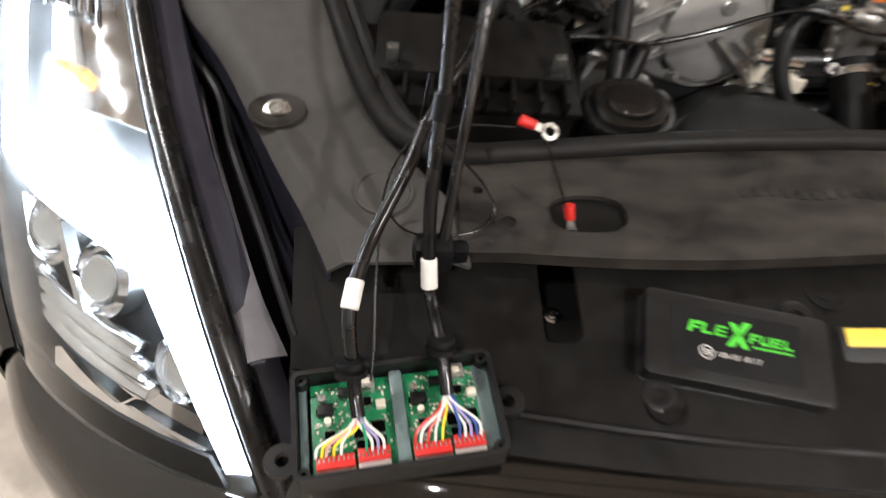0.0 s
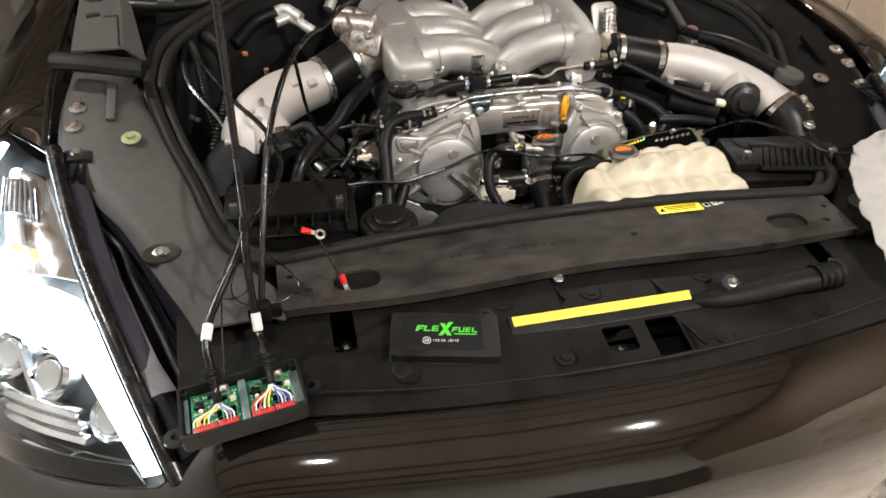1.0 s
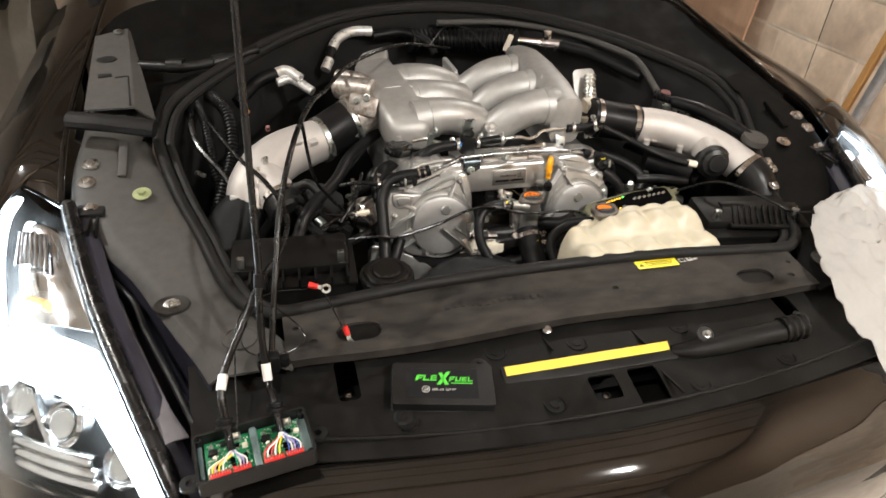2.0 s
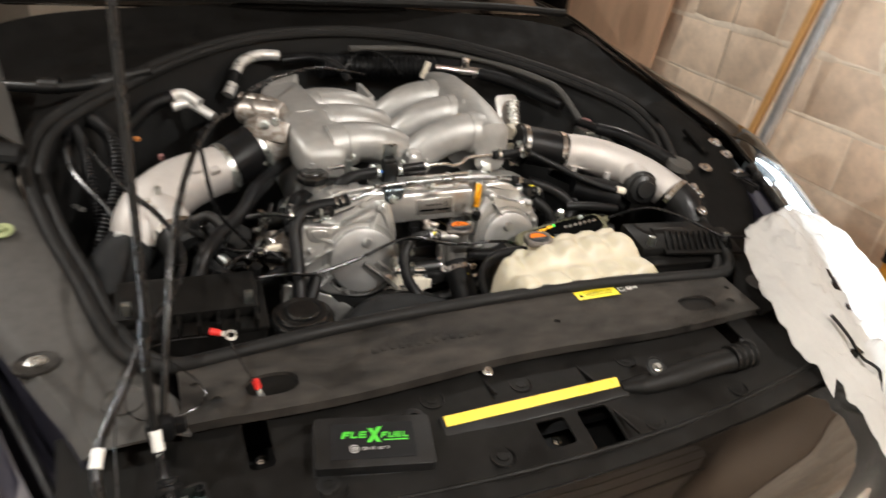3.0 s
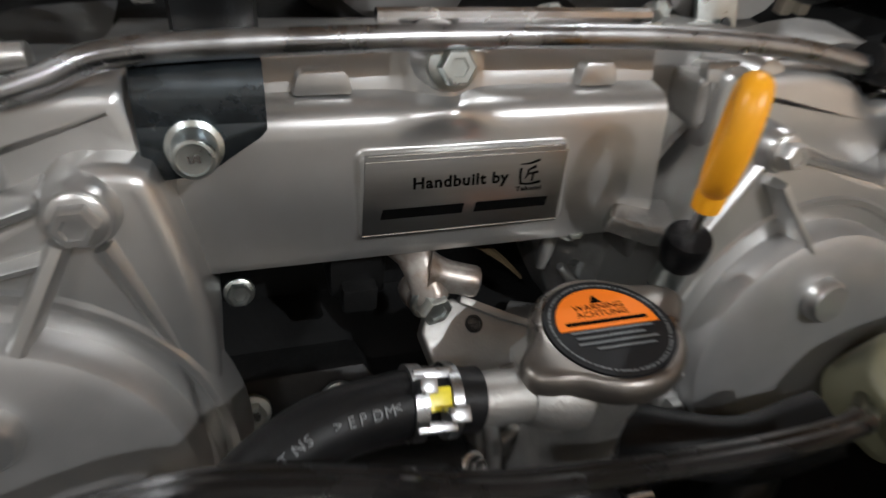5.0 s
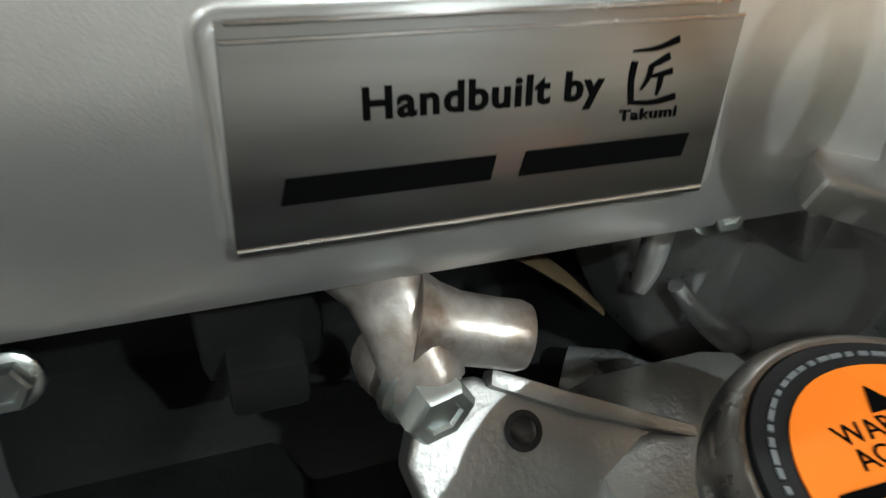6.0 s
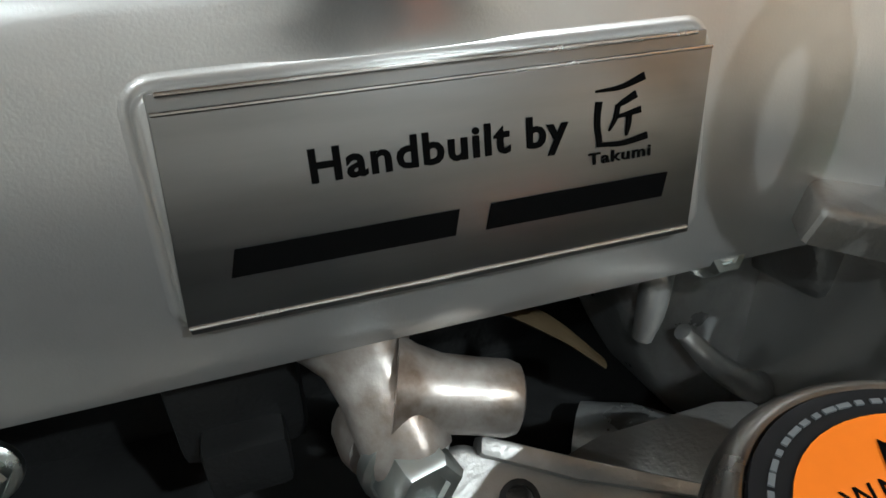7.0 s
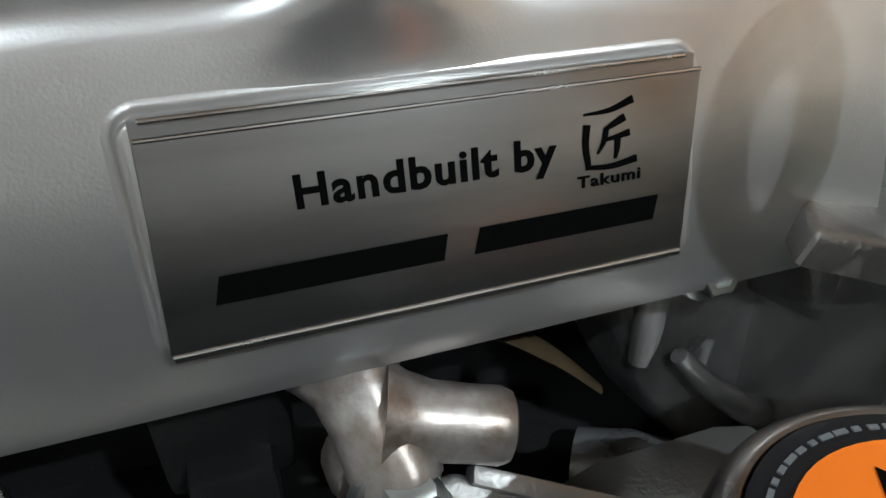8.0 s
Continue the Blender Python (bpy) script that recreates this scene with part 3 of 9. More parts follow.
# plastic cover over the radiator support, with two oval pockets and small holes
front = [(x, yseam(x)) for x in np.linspace(-0.470, 0.470, 61)]
back = [(x, yback(x)) for x in np.linspace(0.470, -0.470, 49)]
pockets = [[(cx + 0.034 * math.copysign(abs(math.cos(a)) ** 0.75, math.cos(a)), 0.001 + 0.021 * math.copysign(abs(math.sin(a)) ** 0.75, math.sin(a))) for a in np.linspace(0, 2 * math.pi, 28, endpoint=False)] for cx in (-0.358, 0.361)]
smalls = [ring_points(sx * 0.429, -0.009, 0.0075, 0.0065, 12) for sx in (-1, 1)] + [ring_points(sx * 0.452, 0.026, 0.005, 0.0045, 10) for sx in (-1, 1)] + [ring_points(0.09, 0.02, 0.006, 0.005, 10)]


def zcover(x, y):
    edge = max(0.0, (yseam(x) + 0.012 - y) / 0.012)
    return 0.740 - 0.004 * edge ** 2 + 0.004 * max(0.0, min(1.0, (y - yback(x) + 0.03) / 0.03))


cover = part("radiator_cover", sheet(front + back, pockets + smalls, zcover, 0.014), COVER_BLACK, car, "grained black plastic cover with dusty smudges")
for cx in (-0.358, 0.361):
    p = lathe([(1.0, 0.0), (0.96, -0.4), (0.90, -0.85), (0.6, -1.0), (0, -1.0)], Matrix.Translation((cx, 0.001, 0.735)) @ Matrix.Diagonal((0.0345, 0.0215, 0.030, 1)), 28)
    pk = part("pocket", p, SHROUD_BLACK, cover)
    part("hook", merge(box((cx + 0.006, 0.0, 0.716), (0.034, 0.008, 0.008), 0.003), rod((cx - 0.012, 0.008, 0.713), (cx + 0.02, 0.010, 0.719), 0.004)), PLASTIC, pk)
for sx, cy, r in ((-0.429, -0.009, 0.0085), (0.429, -0.009, 0.0085), (-0.452, 0.026, 0.006), (0.452, 0.026, 0.006), (0.09, 0.02, 0.007)):
    part("blind_hole", lathe([(r, 0), (r, -0.018), (0, -0.018)], Matrix.Translation((sx, cy, 0.736)), 12), DARK, cover)
# faint raised lettering that cannot be read, as small bars
bars = [box((-0.21 + 0.0135 * k, 0.028 + 0.002 * math.sin(k), 0.7405), (0.008, 0.010, 0.0012), 0.0004) for k in range(13)]
part("raised_bar_lettering", merge(*bars), COVER_BLACK, cover)

# ledges left and right of the bay; shade is put into the right one's colour
OUT = [(-0.578, -0.052), (-0.600, 0.0), (-0.628, 0.055), (-0.662, 0.125), (-0.702, 0.20), (-0.755, 0.27), (-0.803, 0.345), (-0.812, 0.45), (-0.808, 0.545), (-0.806, 0.66)]
INN = [(-0.462, -0.050), (-0.470, 0.01), (-0.520, 0.085), (-0.560, 0.17), (-0.592, 0.26), (-0.622, 0.34), (-0.645, 0.40), (-0.672, 0.48), (-0.685, 0.545), (-0.672, 0.63)]


def ledge():
    o, i = dense([(*p, 0) for p in OUT], 40), dense([(*p, 0) for p in INN], 40)
    rows = []
    for a, b in zip(o, i):
        row = []
        for k in range(9):
            t = k / 8
            q = a.lerp(b, t)
            dip = 0.012 * max(0, 1 - t / 0.12) + 0.008 * max(0, (t - 0.9) / 0.1)
            fall = float(np.interp(q.y, [0.12, 0.25, 0.40, 0.55, 0.66], [0.0, 0.006, 0.020, 0.024, 0.012])) * max(0.0, (t - 0.55) / 0.45)
            row.append((q.x, q.y, ztop(q.y) - 0.002 - dip - fall + (0.0005 if q.y < 0.1 else 0)))
        rows.append(row)
    return loft(rows, thick=0.004)


for sx in (-1, 1):
    g = ledge()
    if sx > 0:
        g = mirrored(g)
    L = part("side_ledge", g, STRIP_BLACK if sx < 0 else MATT_BLACK, car, "grained plastic ledge, grey-black, with shade painted into the right one")
    X = lambda x: -sx * x
    for bx, by, w, mat in ((-0.636, 0.123, 0.0135, SOLDER), (-0.780, 0.447, 0.015, STEEL), (-0.783, 0.405, 0.015, STEEL), (-0.690, 0.369, 0.016, GREEN_WASHER if sx < 0 else STEEL), (-0.772, 0.345, 0.012, STEEL)):
        z = ztop(by) - 0.001
        if bx == -0.636:
            part("pocket", merge(lathe([(0.026, -0.003), (0.025, 0.0016), (0.0235, 0.0018), (0.0215, 0.0004), (0, 0.0004)], Matrix.Translation((X(bx), by, z + 0.001)) @ Matrix.Diagonal((1.1, 0.95, 1, 1)), 24)), COVER_BLACK, L)
        if bx == -0.772:
            part("bracket", merge(box((X(-0.772), 0.35, z - 0.004), (0.045, 0.05, 0.01), 0.003), *[box((X(-0.772 + 0.012 * k), 0.315, z - 0.02), (0.004, 0.07, 0.03), 0.001) for k in range(-1, 2)]), PLASTIC, L)
        part("bolt", hex_bolt((X(bx), by, z), (0, -0.25, 1), 0.0075, 0.008, w), mat, L)
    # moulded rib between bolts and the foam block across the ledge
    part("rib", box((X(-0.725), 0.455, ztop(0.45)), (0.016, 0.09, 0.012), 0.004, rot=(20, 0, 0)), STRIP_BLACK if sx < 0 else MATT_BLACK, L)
    if sx < 0:
        part("foam_block", tube([(X(-0.815), 0.525, 0.895), (X(-0.75), 0.505, 0.893), (X(-0.665), 0.49, 0.882)], 0.020, 10, flat=0.8), SEAL, L, "black foam strip across the ledge")

# lower shroud in front of the radiator cover, with slots and shallow clip rings
lip = [(x, ylip(x)) for x in np.linspace(-0.60, 0.60, 61)]
inner = [(x, 0.0) for x in np.linspace(0.61, -0.61, 41)]
slots = [round_rect(0.032, 0.075, 0.007, 3, sx * 0.388, -0.070) for sx in (-1, 1)] + [round_rect(0.045, 0.042, 0.006, 3, -0.012, -0.158), round_rect(0.050, 0.068, 0.007, 3, 0.058, -0.168)]
clips = [(-0.156, -0.062), (-0.316, -0.157), (-0.100, -0.172), (0.167, -0.066), (0.309, -0.163), (-0.02, -0.068), (0.14, -0.18)]
shroud = part("lower_shroud", sheet(lip + inner, slots, zshroud, 0.003), SHROUD_BLACK, car, "satin black plastic shroud with slots")
for cx, cy in clips:
    z = zshroud(cx, cy)
    part("clip", lathe([(0.0175, -0.001), (0.0165, 0.0010), (0.0145, 0.0004), (0.0135, -0.002), (0.0085, -0.002), (0.007, 0.0006), (0, 0.0006)], Matrix.Translation((cx, cy, z)), 24), SHROUD_BLACK, shroud)
for cx, y0, y1 in ((-0.068, -0.045, -0.080), (0.085, -0.05, -0.10), (0.092, -0.13, -0.20)):
    part("moulded_rib", box((cx, (y0 + y1) / 2, zshroud(cx, (y0 + y1) / 2) + 0.0015), (0.004, abs(y1 - y0), 0.004), 0.001, rot=(-6, 0, 6)), SHROUD_BLACK, shroud)
part("front_bead", tube([(x, ylip(x) + 0.028, zshroud(x, ylip(x) + 0.028) + 0.001) for x in np.linspace(-0.60, 0.60, 25)], 0.004, 8, 2), SHROUD_BLACK, shroud)
part("tray", box((0.0, -0.10, 0.60), (1.24, 0.24, 0.01)), DARK, shroud)
part("support_beam", box((0, -0.085, 0.655), (1.1, 0.05, 0.03), 0.006), DARK, shroud)
part("screw", hex_bolt((0.0, -0.149, 0.672), (0, 0, 1), 0.005, 0.004), STEEL, shroud)
part("screw", hex_bolt((-0.385, -0.06, 0.672), (0, 0, 1), 0.006, 0.004), STEEL, shroud)
part("screw", hex_bolt((-0.06, yseam(-0.06) - 0.004, 0.722), (0, -0.3, 1), 0.006, 0.005), STEEL, shroud)

# painted bumper
def bumper():
    prof = [(0.006, -0.006), (0.003, 0.000), (-0.004, 0.001), (-0.030, -0.008), (-0.058, -0.022), (-0.084, -0.042), (-0.106, -0.068), (-0.121, -0.100), (-0.126, -0.140), (-0.122, -0.20), (-0.105, -0.30), (-0.09, -0.42), (-0.06, -0.50)]
    rows = []
    for x in np.linspace(-0.98, 0.98, 99):
        a = abs(x)
        top = float(np.mean([np.interp(abs(a + d), [0, 0.40, 0.50, 0.56, 0.59, 0.622, 0.66, 0.70, 0.80, 0.906, 0.98], [0.689, 0.686, 0.681, 0.670, 0.651, 0.626, 0.612, 0.600, 0.575, 0.545, 0.50]) for d in (-0.02, 0, 0.02)]))
        y0 = float(np.mean([np.interp(abs(a + d), [0.0, 0.2, 0.4, 0.50, 0.56, 0.59, 0.622, 0.66, 0.70, 0.80, 0.906, 0.98], [-0.228, -0.2205, -0.1976, -0.182, -0.174, -0.180, -0.187, -0.176, -0.158, -0.105, -0.018, 0.10]) for d in (-0.02, 0, 0.02)]))
        shrink = float(np.interp(a, [0, 0.50, 0.62, 0.75, 0.88, 0.98], [1, 0.95, 0.90, 0.86, 0.66, 0.42]))
        side = float(np.interp(a, [0.70, 0.98], [0.0, 0.12])) * (1 if x > 0 else -1)
        rows.append([(x - dy * side, y0 + dy * shrink, max(0.14, top + dz * float(np.interp(a, [0.5, 0.72], [1.0, 0.85])))) for dy, dz in prof])
    return loft(rows, thick=0.003)


part("bumper", bumper(), PAINT, car, "glossy black painted bumper with dust and water marks")

# fenders
def fender():
    st = [(2.30, (-0.80, 1.00), (-0.90, 0.985), (-0.98, 0.92), (-1.03, 0.80), (-1.03, 0.3)),
          (1.40, (-0.812, 0.985), (-0.885, 0.965), (-0.968, 0.91), (-1.02, 0.80), (-1.03, 0.3)),
          (1.20, (-0.822, 0.970), (-0.888, 0.944), (-0.967, 0.895), (-1.02, 0.79), (-1.035, 0.3)),
          (1.04, (-0.830, 0.940), (-0.890, 0.921), (-0.967, 0.875), (-1.02, 0.78), (-1.04, 0.3)),
          (0.80, (-0.8386, 0.8955), (-0.895, 0.893), (-0.970, 0.850), (-1.025, 0.755), (-1.05, 0.3)),
          (0.60, (-0.838, 0.862), (-0.898, 0.872), (-0.975, 0.832), (-1.030, 0.725), (-1.055, 0.3)),
          (0.47, (-0.8266, 0.852), (-0.895, 0.854), (-0.980, 0.808), (-1.035, 0.70), (-1.055, 0.3)),
          (0.43, (-0.864, 0.842), (-0.920, 0.832), (-0.985, 0.787), (-1.035, 0.68), (-1.055, 0.3)),
          (0.37, (-0.915, 0.805), (-0.955, 0.79), (-1.0, 0.75), (-1.035, 0.66), (-1.05, 0.3)),
          (0.28, (-0.943, 0.745), (-0.968, 0.738), (-1.005, 0.70), (-1.030, 0.62), (-1.04, 0.3)),
          (0.15, (-0.936, 0.680), (-0.958, 0.674), (-0.99, 0.63), (-1.010, 0.55), (-1.02, 0.3)),
          (0.05, (-0.922, 0.615), (-0.945, 0.605), (-0.97, 0.56), (-0.985, 0.48), (-0.99, 0.3)),
          (-0.02, (-0.908, 0.545), (-0.925, 0.535), (-0.945, 0.50), (-0.955, 0.42), (-0.96, 0.3))]
    cols = []
    for k in range(1, 6):
        cols.append(dense([(s[k][0], s[0], s[k][1]) for s in st], 48))
    rows = []
    for r in zip(*cols):
        rows.append(dense(list(r), 14))
    return loft(rows, thick=0.003)


fl = part("fender", fender(), PAINT, car, "glossy black fender")
fr = part("fender", mirrored(fender()), PAINT, car, "glossy black fender")

def fender_tip():
    return loft([dense(r, 9) for r in zip(*[dense(r, 9) for r in ([(-0.8266, 0.474, 0.853), (-0.822, 0.405, 0.834), (-0.818, 0.349, 0.813)], [(-0.866, 0.454, 0.849), (-0.862, 0.417, 0.837), (-0.858, 0.386, 0.823)], [(-0.908, 0.434, 0.834), (-0.906, 0.430, 0.831), (-0.905, 0.426, 0.828)])])], thick=0.003)


def fender_edge():
    return tube([(-0.80, 2.25, 1.0), (-0.812, 1.40, 0.986), (-0.822, 1.20, 0.971), (-0.830, 1.04, 0.941), (-0.836, 0.90, 0.915), (-0.8386, 0.80, 0.897), (-0.8395, 0.70, 0.880), (-0.838, 0.60, 0.864), (-0.8266, 0.474, 0.853), (-0.819, 0.352, 0.815)], 0.006, 10, 6)


for fd, flip in ((fl, False), (fr, True)):
    for nm, bm in (("front_tip", fender_tip()), ("rolled_edge", fender_edge())):
        part(nm, mirrored(bm) if flip else bm, PAINT, fd)

# the open front door, swung out about its hinge behind the fender, with its mirror
HINGE, ALONG, SWING = Vector((-1.050, 1.365, 0.0)), Vector((-0.707, 0.707, 0.0)), Vector((-0.707, -0.707, 0.0))
section = [(-0.020, 0.330), (0.022, 0.332), (0.030, 0.345), (0.032, 0.392), (0.026, 0.402), (0.014, 0.405), (0.014, 0.416), (0.030, 0.420), (0.046, 0.470), (0.058, 0.600), (0.050, 0.740), (0.022, 0.880), (0.004, 0.930), (-0.030, 0.940), (-0.070, 0.930), (-0.085, 0.650), (-0.070, 0.350)]
# the paint's brown holds both dust and the room's reflection
door = part("door", capped([[HINGE + ALONG * s + SWING * (o * (0.70 if s in (0.0, 1.24) else 1.0)) + Vector((0, 0, z + 0.03 * s)) for o, z in section] for s in (0.0, 0.015, 0.30, 0.62, 0.94, 1.225, 1.24)]), DUST_REFLECTION_PAINT, car, "dusty black door standing open, brown reflection put into its paint")
mc = HINGE + ALONG * 0.17 + SWING * 0.16 + Vector((0, 0, 0.93))
mirror_shell = lathe([(0, -0.085), (0.055, -0.075), (0.095, -0.045), (0.110, 0.0), (0.095, 0.040), (0.080, 0.050), (0, 0.052)], frame_z(mc, mc + ALONG * 0.2 - SWING * 0.1) @ Matrix.Diagonal((0.78, 1.15, 1.0, 1.0)), 32)
mirror = part("mirror_housing", mirror_shell, PAINT, door, "rounded black wing mirror")
part("mirror_stalk", tube([HINGE + ALONG * 0.12 + Vector((0, 0, 0.90)), HINGE + ALONG * 0.13 + SWING * 0.07 + Vector((0, 0, 0.905)), mc - Vector((0, 0, 0.03))], [0.034, 0.026, 0.030], 14), PAINT, mirror)
part("door_handle", tube([HINGE + ALONG * s + SWING * o + Vector((0, 0, 0.80)) for s, o in ((0.98, 0.035), (1.00, 0.062), (1.10, 0.062), (1.12, 0.035))], 0.010, 10), PAINT, door)

# headlamps with lit daylight strips
IN = [(-0.818, 0.345, 0.808), (-0.795, 0.255, 0.785), (-0.750, 0.105, 0.748), (-0.692, -0.045, 0.712), (-0.652, -0.140, 0.670), (-0.624, -0.203, 0.618)]
EX = [(-0.905, 0.425, 0.822), (-0.936, 0.330, 0.772), (-0.940, 0.215, 0.712), (-0.932, 0.115, 0.655), (-0.918, 0.035, 0.597), (-0.904, -0.022, 0.545)]
IN_D, EX_D = dense(IN, 61), dense(EX, 61)


def lamp_point(u, v, depth=0.0):
    """A place on the headlamp's front: u from the inner to the outer edge, v from the tip down."""
    k = max(0.0, min(60.0, v * 60))
    i = min(59, int(k))
    a, b = IN_D[i].lerp(IN_D[i + 1], k - i), EX_D[i].lerp(EX_D[i + 1], k - i)
    along = (EX_D[min(i + 2, 60)] - EX_D[max(i - 1, 0)] + IN_D[min(i + 2, 60)] - IN_D[max(i - 1, 0)]).normalized()
    n = (b - a).cross(along).normalized()
    if n.z < 0:
        n = -n
    bulge = 0.030 * (1 - (2 * u - 1) ** 2) * min(1.0, v * 6 + 0.3)
    return a.lerp(b, u) + n * (bulge - depth)


def lamp_band(left, right, depth, thick=0.004, n=24):
    l, r = dense([(*p, 0) for p in left], n), dense([(*p, 0) for p in right], n)
    return loft([[lamp_point(a.x + (b.x - a.x) * k / 6, a.y + (b.y - a.y) * k / 6, depth) for k in range(7)] for a, b in zip(l, r)], thick=thick)


def headlamp(parent, flip):
    def place(name, bm, mat, par, label=""):
        return part(name, mirrored(bm) if flip else bm, mat, par, label)
    shell = place("headlamp", loft([[lamp_point(u, v, 0.075 * (1 - (2 * u - 1) ** 6)) for u in np.linspace(0.0, 1.0, 13)] for v in np.linspace(0, 1, 30)], thick=0.002), PLASTIC, parent, "lit headlamp with a bright white daytime strip")
    place("daytime_strip", lamp_band([(0.80, 0.03), (0.74, 0.25), (0.70, 0.44)], [(0.965, 0.03), (0.975, 0.25), (0.985, 0.50)], 0.016), LED_WHITE, shell, "glowing white daytime strip")
    place("daytime_strip", lamp_band([(0.985, 0.44), (0.6, 0.455), (0.25, 0.46), (0.06, 0.48)], [(0.985, 0.545), (0.6, 0.59), (0.3, 0.62), (0.07, 0.66)], 0.015), LED_WHITE, shell, "glowing white daytime strip")
    place("daytime_strip", lamp_band([(0.03, 0.52), (0.03, 0.75), (0.04, 0.985)], [(0.22, 0.60), (0.16, 0.78), (0.12, 0.985)], 0.014), LED_WHITE, shell, "glowing white daytime strip")
    place("reflector", lamp_band([(0.08, 0.10), (0.06, 0.42)], [(0.70, 0.10), (0.66, 0.42)], 0.045), REFLECTOR, shell)
    for k in range(7):
        u = 0.32 + 0.055 * k
        place("reflector_rib", merge(rod(lamp_point(u, 0.16, 0.035), lamp_point(u + 0.01, 0.27, 0.035), 0.0035, seg=8)), REFLECTOR, shell)
    place("amber_lens", merge(rod(lamp_point(0.56, 0.36, 0.04), lamp_point(0.40, 0.37, 0.04), 0.008, seg=12)), AMBER, shell, "amber indicator lens")
    place("inner_bezel", lamp_band([(0.26, 0.66), (0.18, 0.96)], [(0.96, 0.60), (0.95, 0.90)], 0.062), PLASTIC, shell, "black inner bezel")
    for u, v, r in ((0.74, 0.655, 0.030), (0.48, 0.70, 0.030), (0.24, 0.815, 0.028)):
        a, b = lamp_point(u, v, 0.060), lamp_point(u, v, 0.02)
        pr = place("projector", lathe([(r * 1.15, 0.0), (r * 1.2, 0.020), (r * 1.05, 0.026), (r * 0.95, 0.02)], frame_z(a, b), 28), REFLECTOR, shell)
        place("projector_lens", lathe([(r * 0.95, 0.012), (r * 0.8, 0.024), (r * 0.45, 0.032), (0, 0.035)], frame_z(a, b), 28), GLASSY, pr)
    for u0, u1, v0, v1 in ((0.93, 0.90, 0.62, 0.90), (0.60, 0.56, 0.62, 0.80), (0.80, 0.50, 0.93, 0.965), (0.45, 0.20, 0.955, 0.975)):
        place("chrome_fin", lamp_band([(u0, v0), (u1, v1)], [(u0 + 0.04, v0 + 0.01), (u1 + 0.03, v1 + 0.01)], 0.030, 0.012, 8), REFLECTOR, shell)
    for dv in (0.0, 0.045, 0.09):
        pts = [lamp_point(u, 0.775 + dv + 0.06 * (0.9 - u), 0.035) for u in np.linspace(0.88, 0.36, 6)]
        place("chrome_bar", tube(pts, 0.010, 10, 3, flat=0.7), REFLECTOR, shell)
    glass = place("lens", loft([[lamp_point(u, v, 0.0) for u in np.linspace(0.0, 1.0, 15)] for v in np.linspace(0, 1, 36)], thick=0.002), LENS, shell, "clear lens")
    glass.visible_shadow = False
    # rubber strip along the inner edge, dark gap and splash guard below the ledge
    place("bezel", lamp_band([(0.12, 0.935), (0.10, 0.998)], [(0.97, 0.90), (0.985, 0.998)], 0.004, 0.004, 8), MATT_BLACK, shell, "black lower bezel")
    place("edge_trim", tube([p + Vector((0.012, 0.004, 0.004)) for p in IN_D[::6]], 0.012, 12, 4), CABLE, shell, "glossy black edge trim")


headlamp(car, False)
headlamp(car, True)
for sx in (-1, 1):
    # strut and dark trough between headlamp and ledge
    X = lambda x: -sx * x
    part("inner_panel", loft([[(X(a.x + 0.02), a.y, a.z - 0.02), (X(a.x + 0.05), a.y, a.z - 0.14), (X(b.x - 0.01), b.y, ztop(b.y) - 0.12), (X(b.x), b.y, ztop(b.y) - 0.016)] for a, b in zip(dense(IN, 16), dense([(*p, 0) for p in reversed(OUT[:7])], 16))], thick=0.003), TROUGH, car)
    part("edge_panel", loft([[(X(p.x + 0.016), p.y + 0.006, p.z - 0.004), (X(p.x + 0.032), p.y + 0.012, p.z - 0.003), (X(p.x + 0.044), p.y + 0.016, p.z - 0.012), (X(p.x + 0.046), p.y + 0.017, p.z - 0.060)] for p in dense(IN, 24)], thick=0.002), TROUGH, car, "dark navy plastic panel beside the headlamp")
    part("brace_strip", loft([[(X(p.x - w / 2), p.y - 0.004, p.z), (X(p.x), p.y, p.z + 0.003), (X(p.x + w / 2), p.y + 0.004, p.z)] for p, w in zip(dense([(-0.732, 0.196, 0.706), (-0.706, 0.11, 0.704), (-0.673, 0.01, 0.702), (-0.648, -0.06, 0.695), (-0.625, -0.112, 0.690)], 14), np.linspace(0.012, 0.034, 14))], thick=0.002), GREY_STRIP, car, "curved grey plastic strip")
    part("wiring", tube([(X(-0.735), 0.215, 0.735), (X(-0.700), 0.165, 0.725), (X(-0.675), 0.09, 0.722), (X(-0.635), -0.01, 0.715), (X(-0.600), -0.10, 0.705)], 0.005, 8), RUBBER, car)

# rubber seal round the bay
RING = [(-0.10, 0.094, 0.746), (-0.25, 0.086, 0.746), (-0.40, 0.070, 0.745), (-0.47, 0.064, 0.745), (-0.505, 0.078, 0.745), (-0.535, 0.112, 0.745), (-0.565, 0.19, 0.746), (-0.592, 0.276, 0.762), (-0.632, 0.383, 0.792), (-0.661, 0.482, 0.832), (-0.666, 0.535, 0.852),
        (-0.641, 0.624, 0.882), (-0.543, 0.735, 0.912), (-0.40, 0.88, 0.938), (-0.22, 1.00, 0.955)]
LOOP = RING + [(0.0, 1.04, 0.962)] + [(-x, y, z) for x, y, z in reversed(RING)]
part("bay_seal", merge(tube(LOOP + [LOOP[0]], 0.011, 10, 6), tube([(x * 0.97, y * 0.985 + (0.006 if y > 0.5 else 0.012), z - 0.007) for x, y, z in LOOP + [LOOP[0]]], 0.009, 8, 6)), SEAL, car, "black rubber bonnet seal")
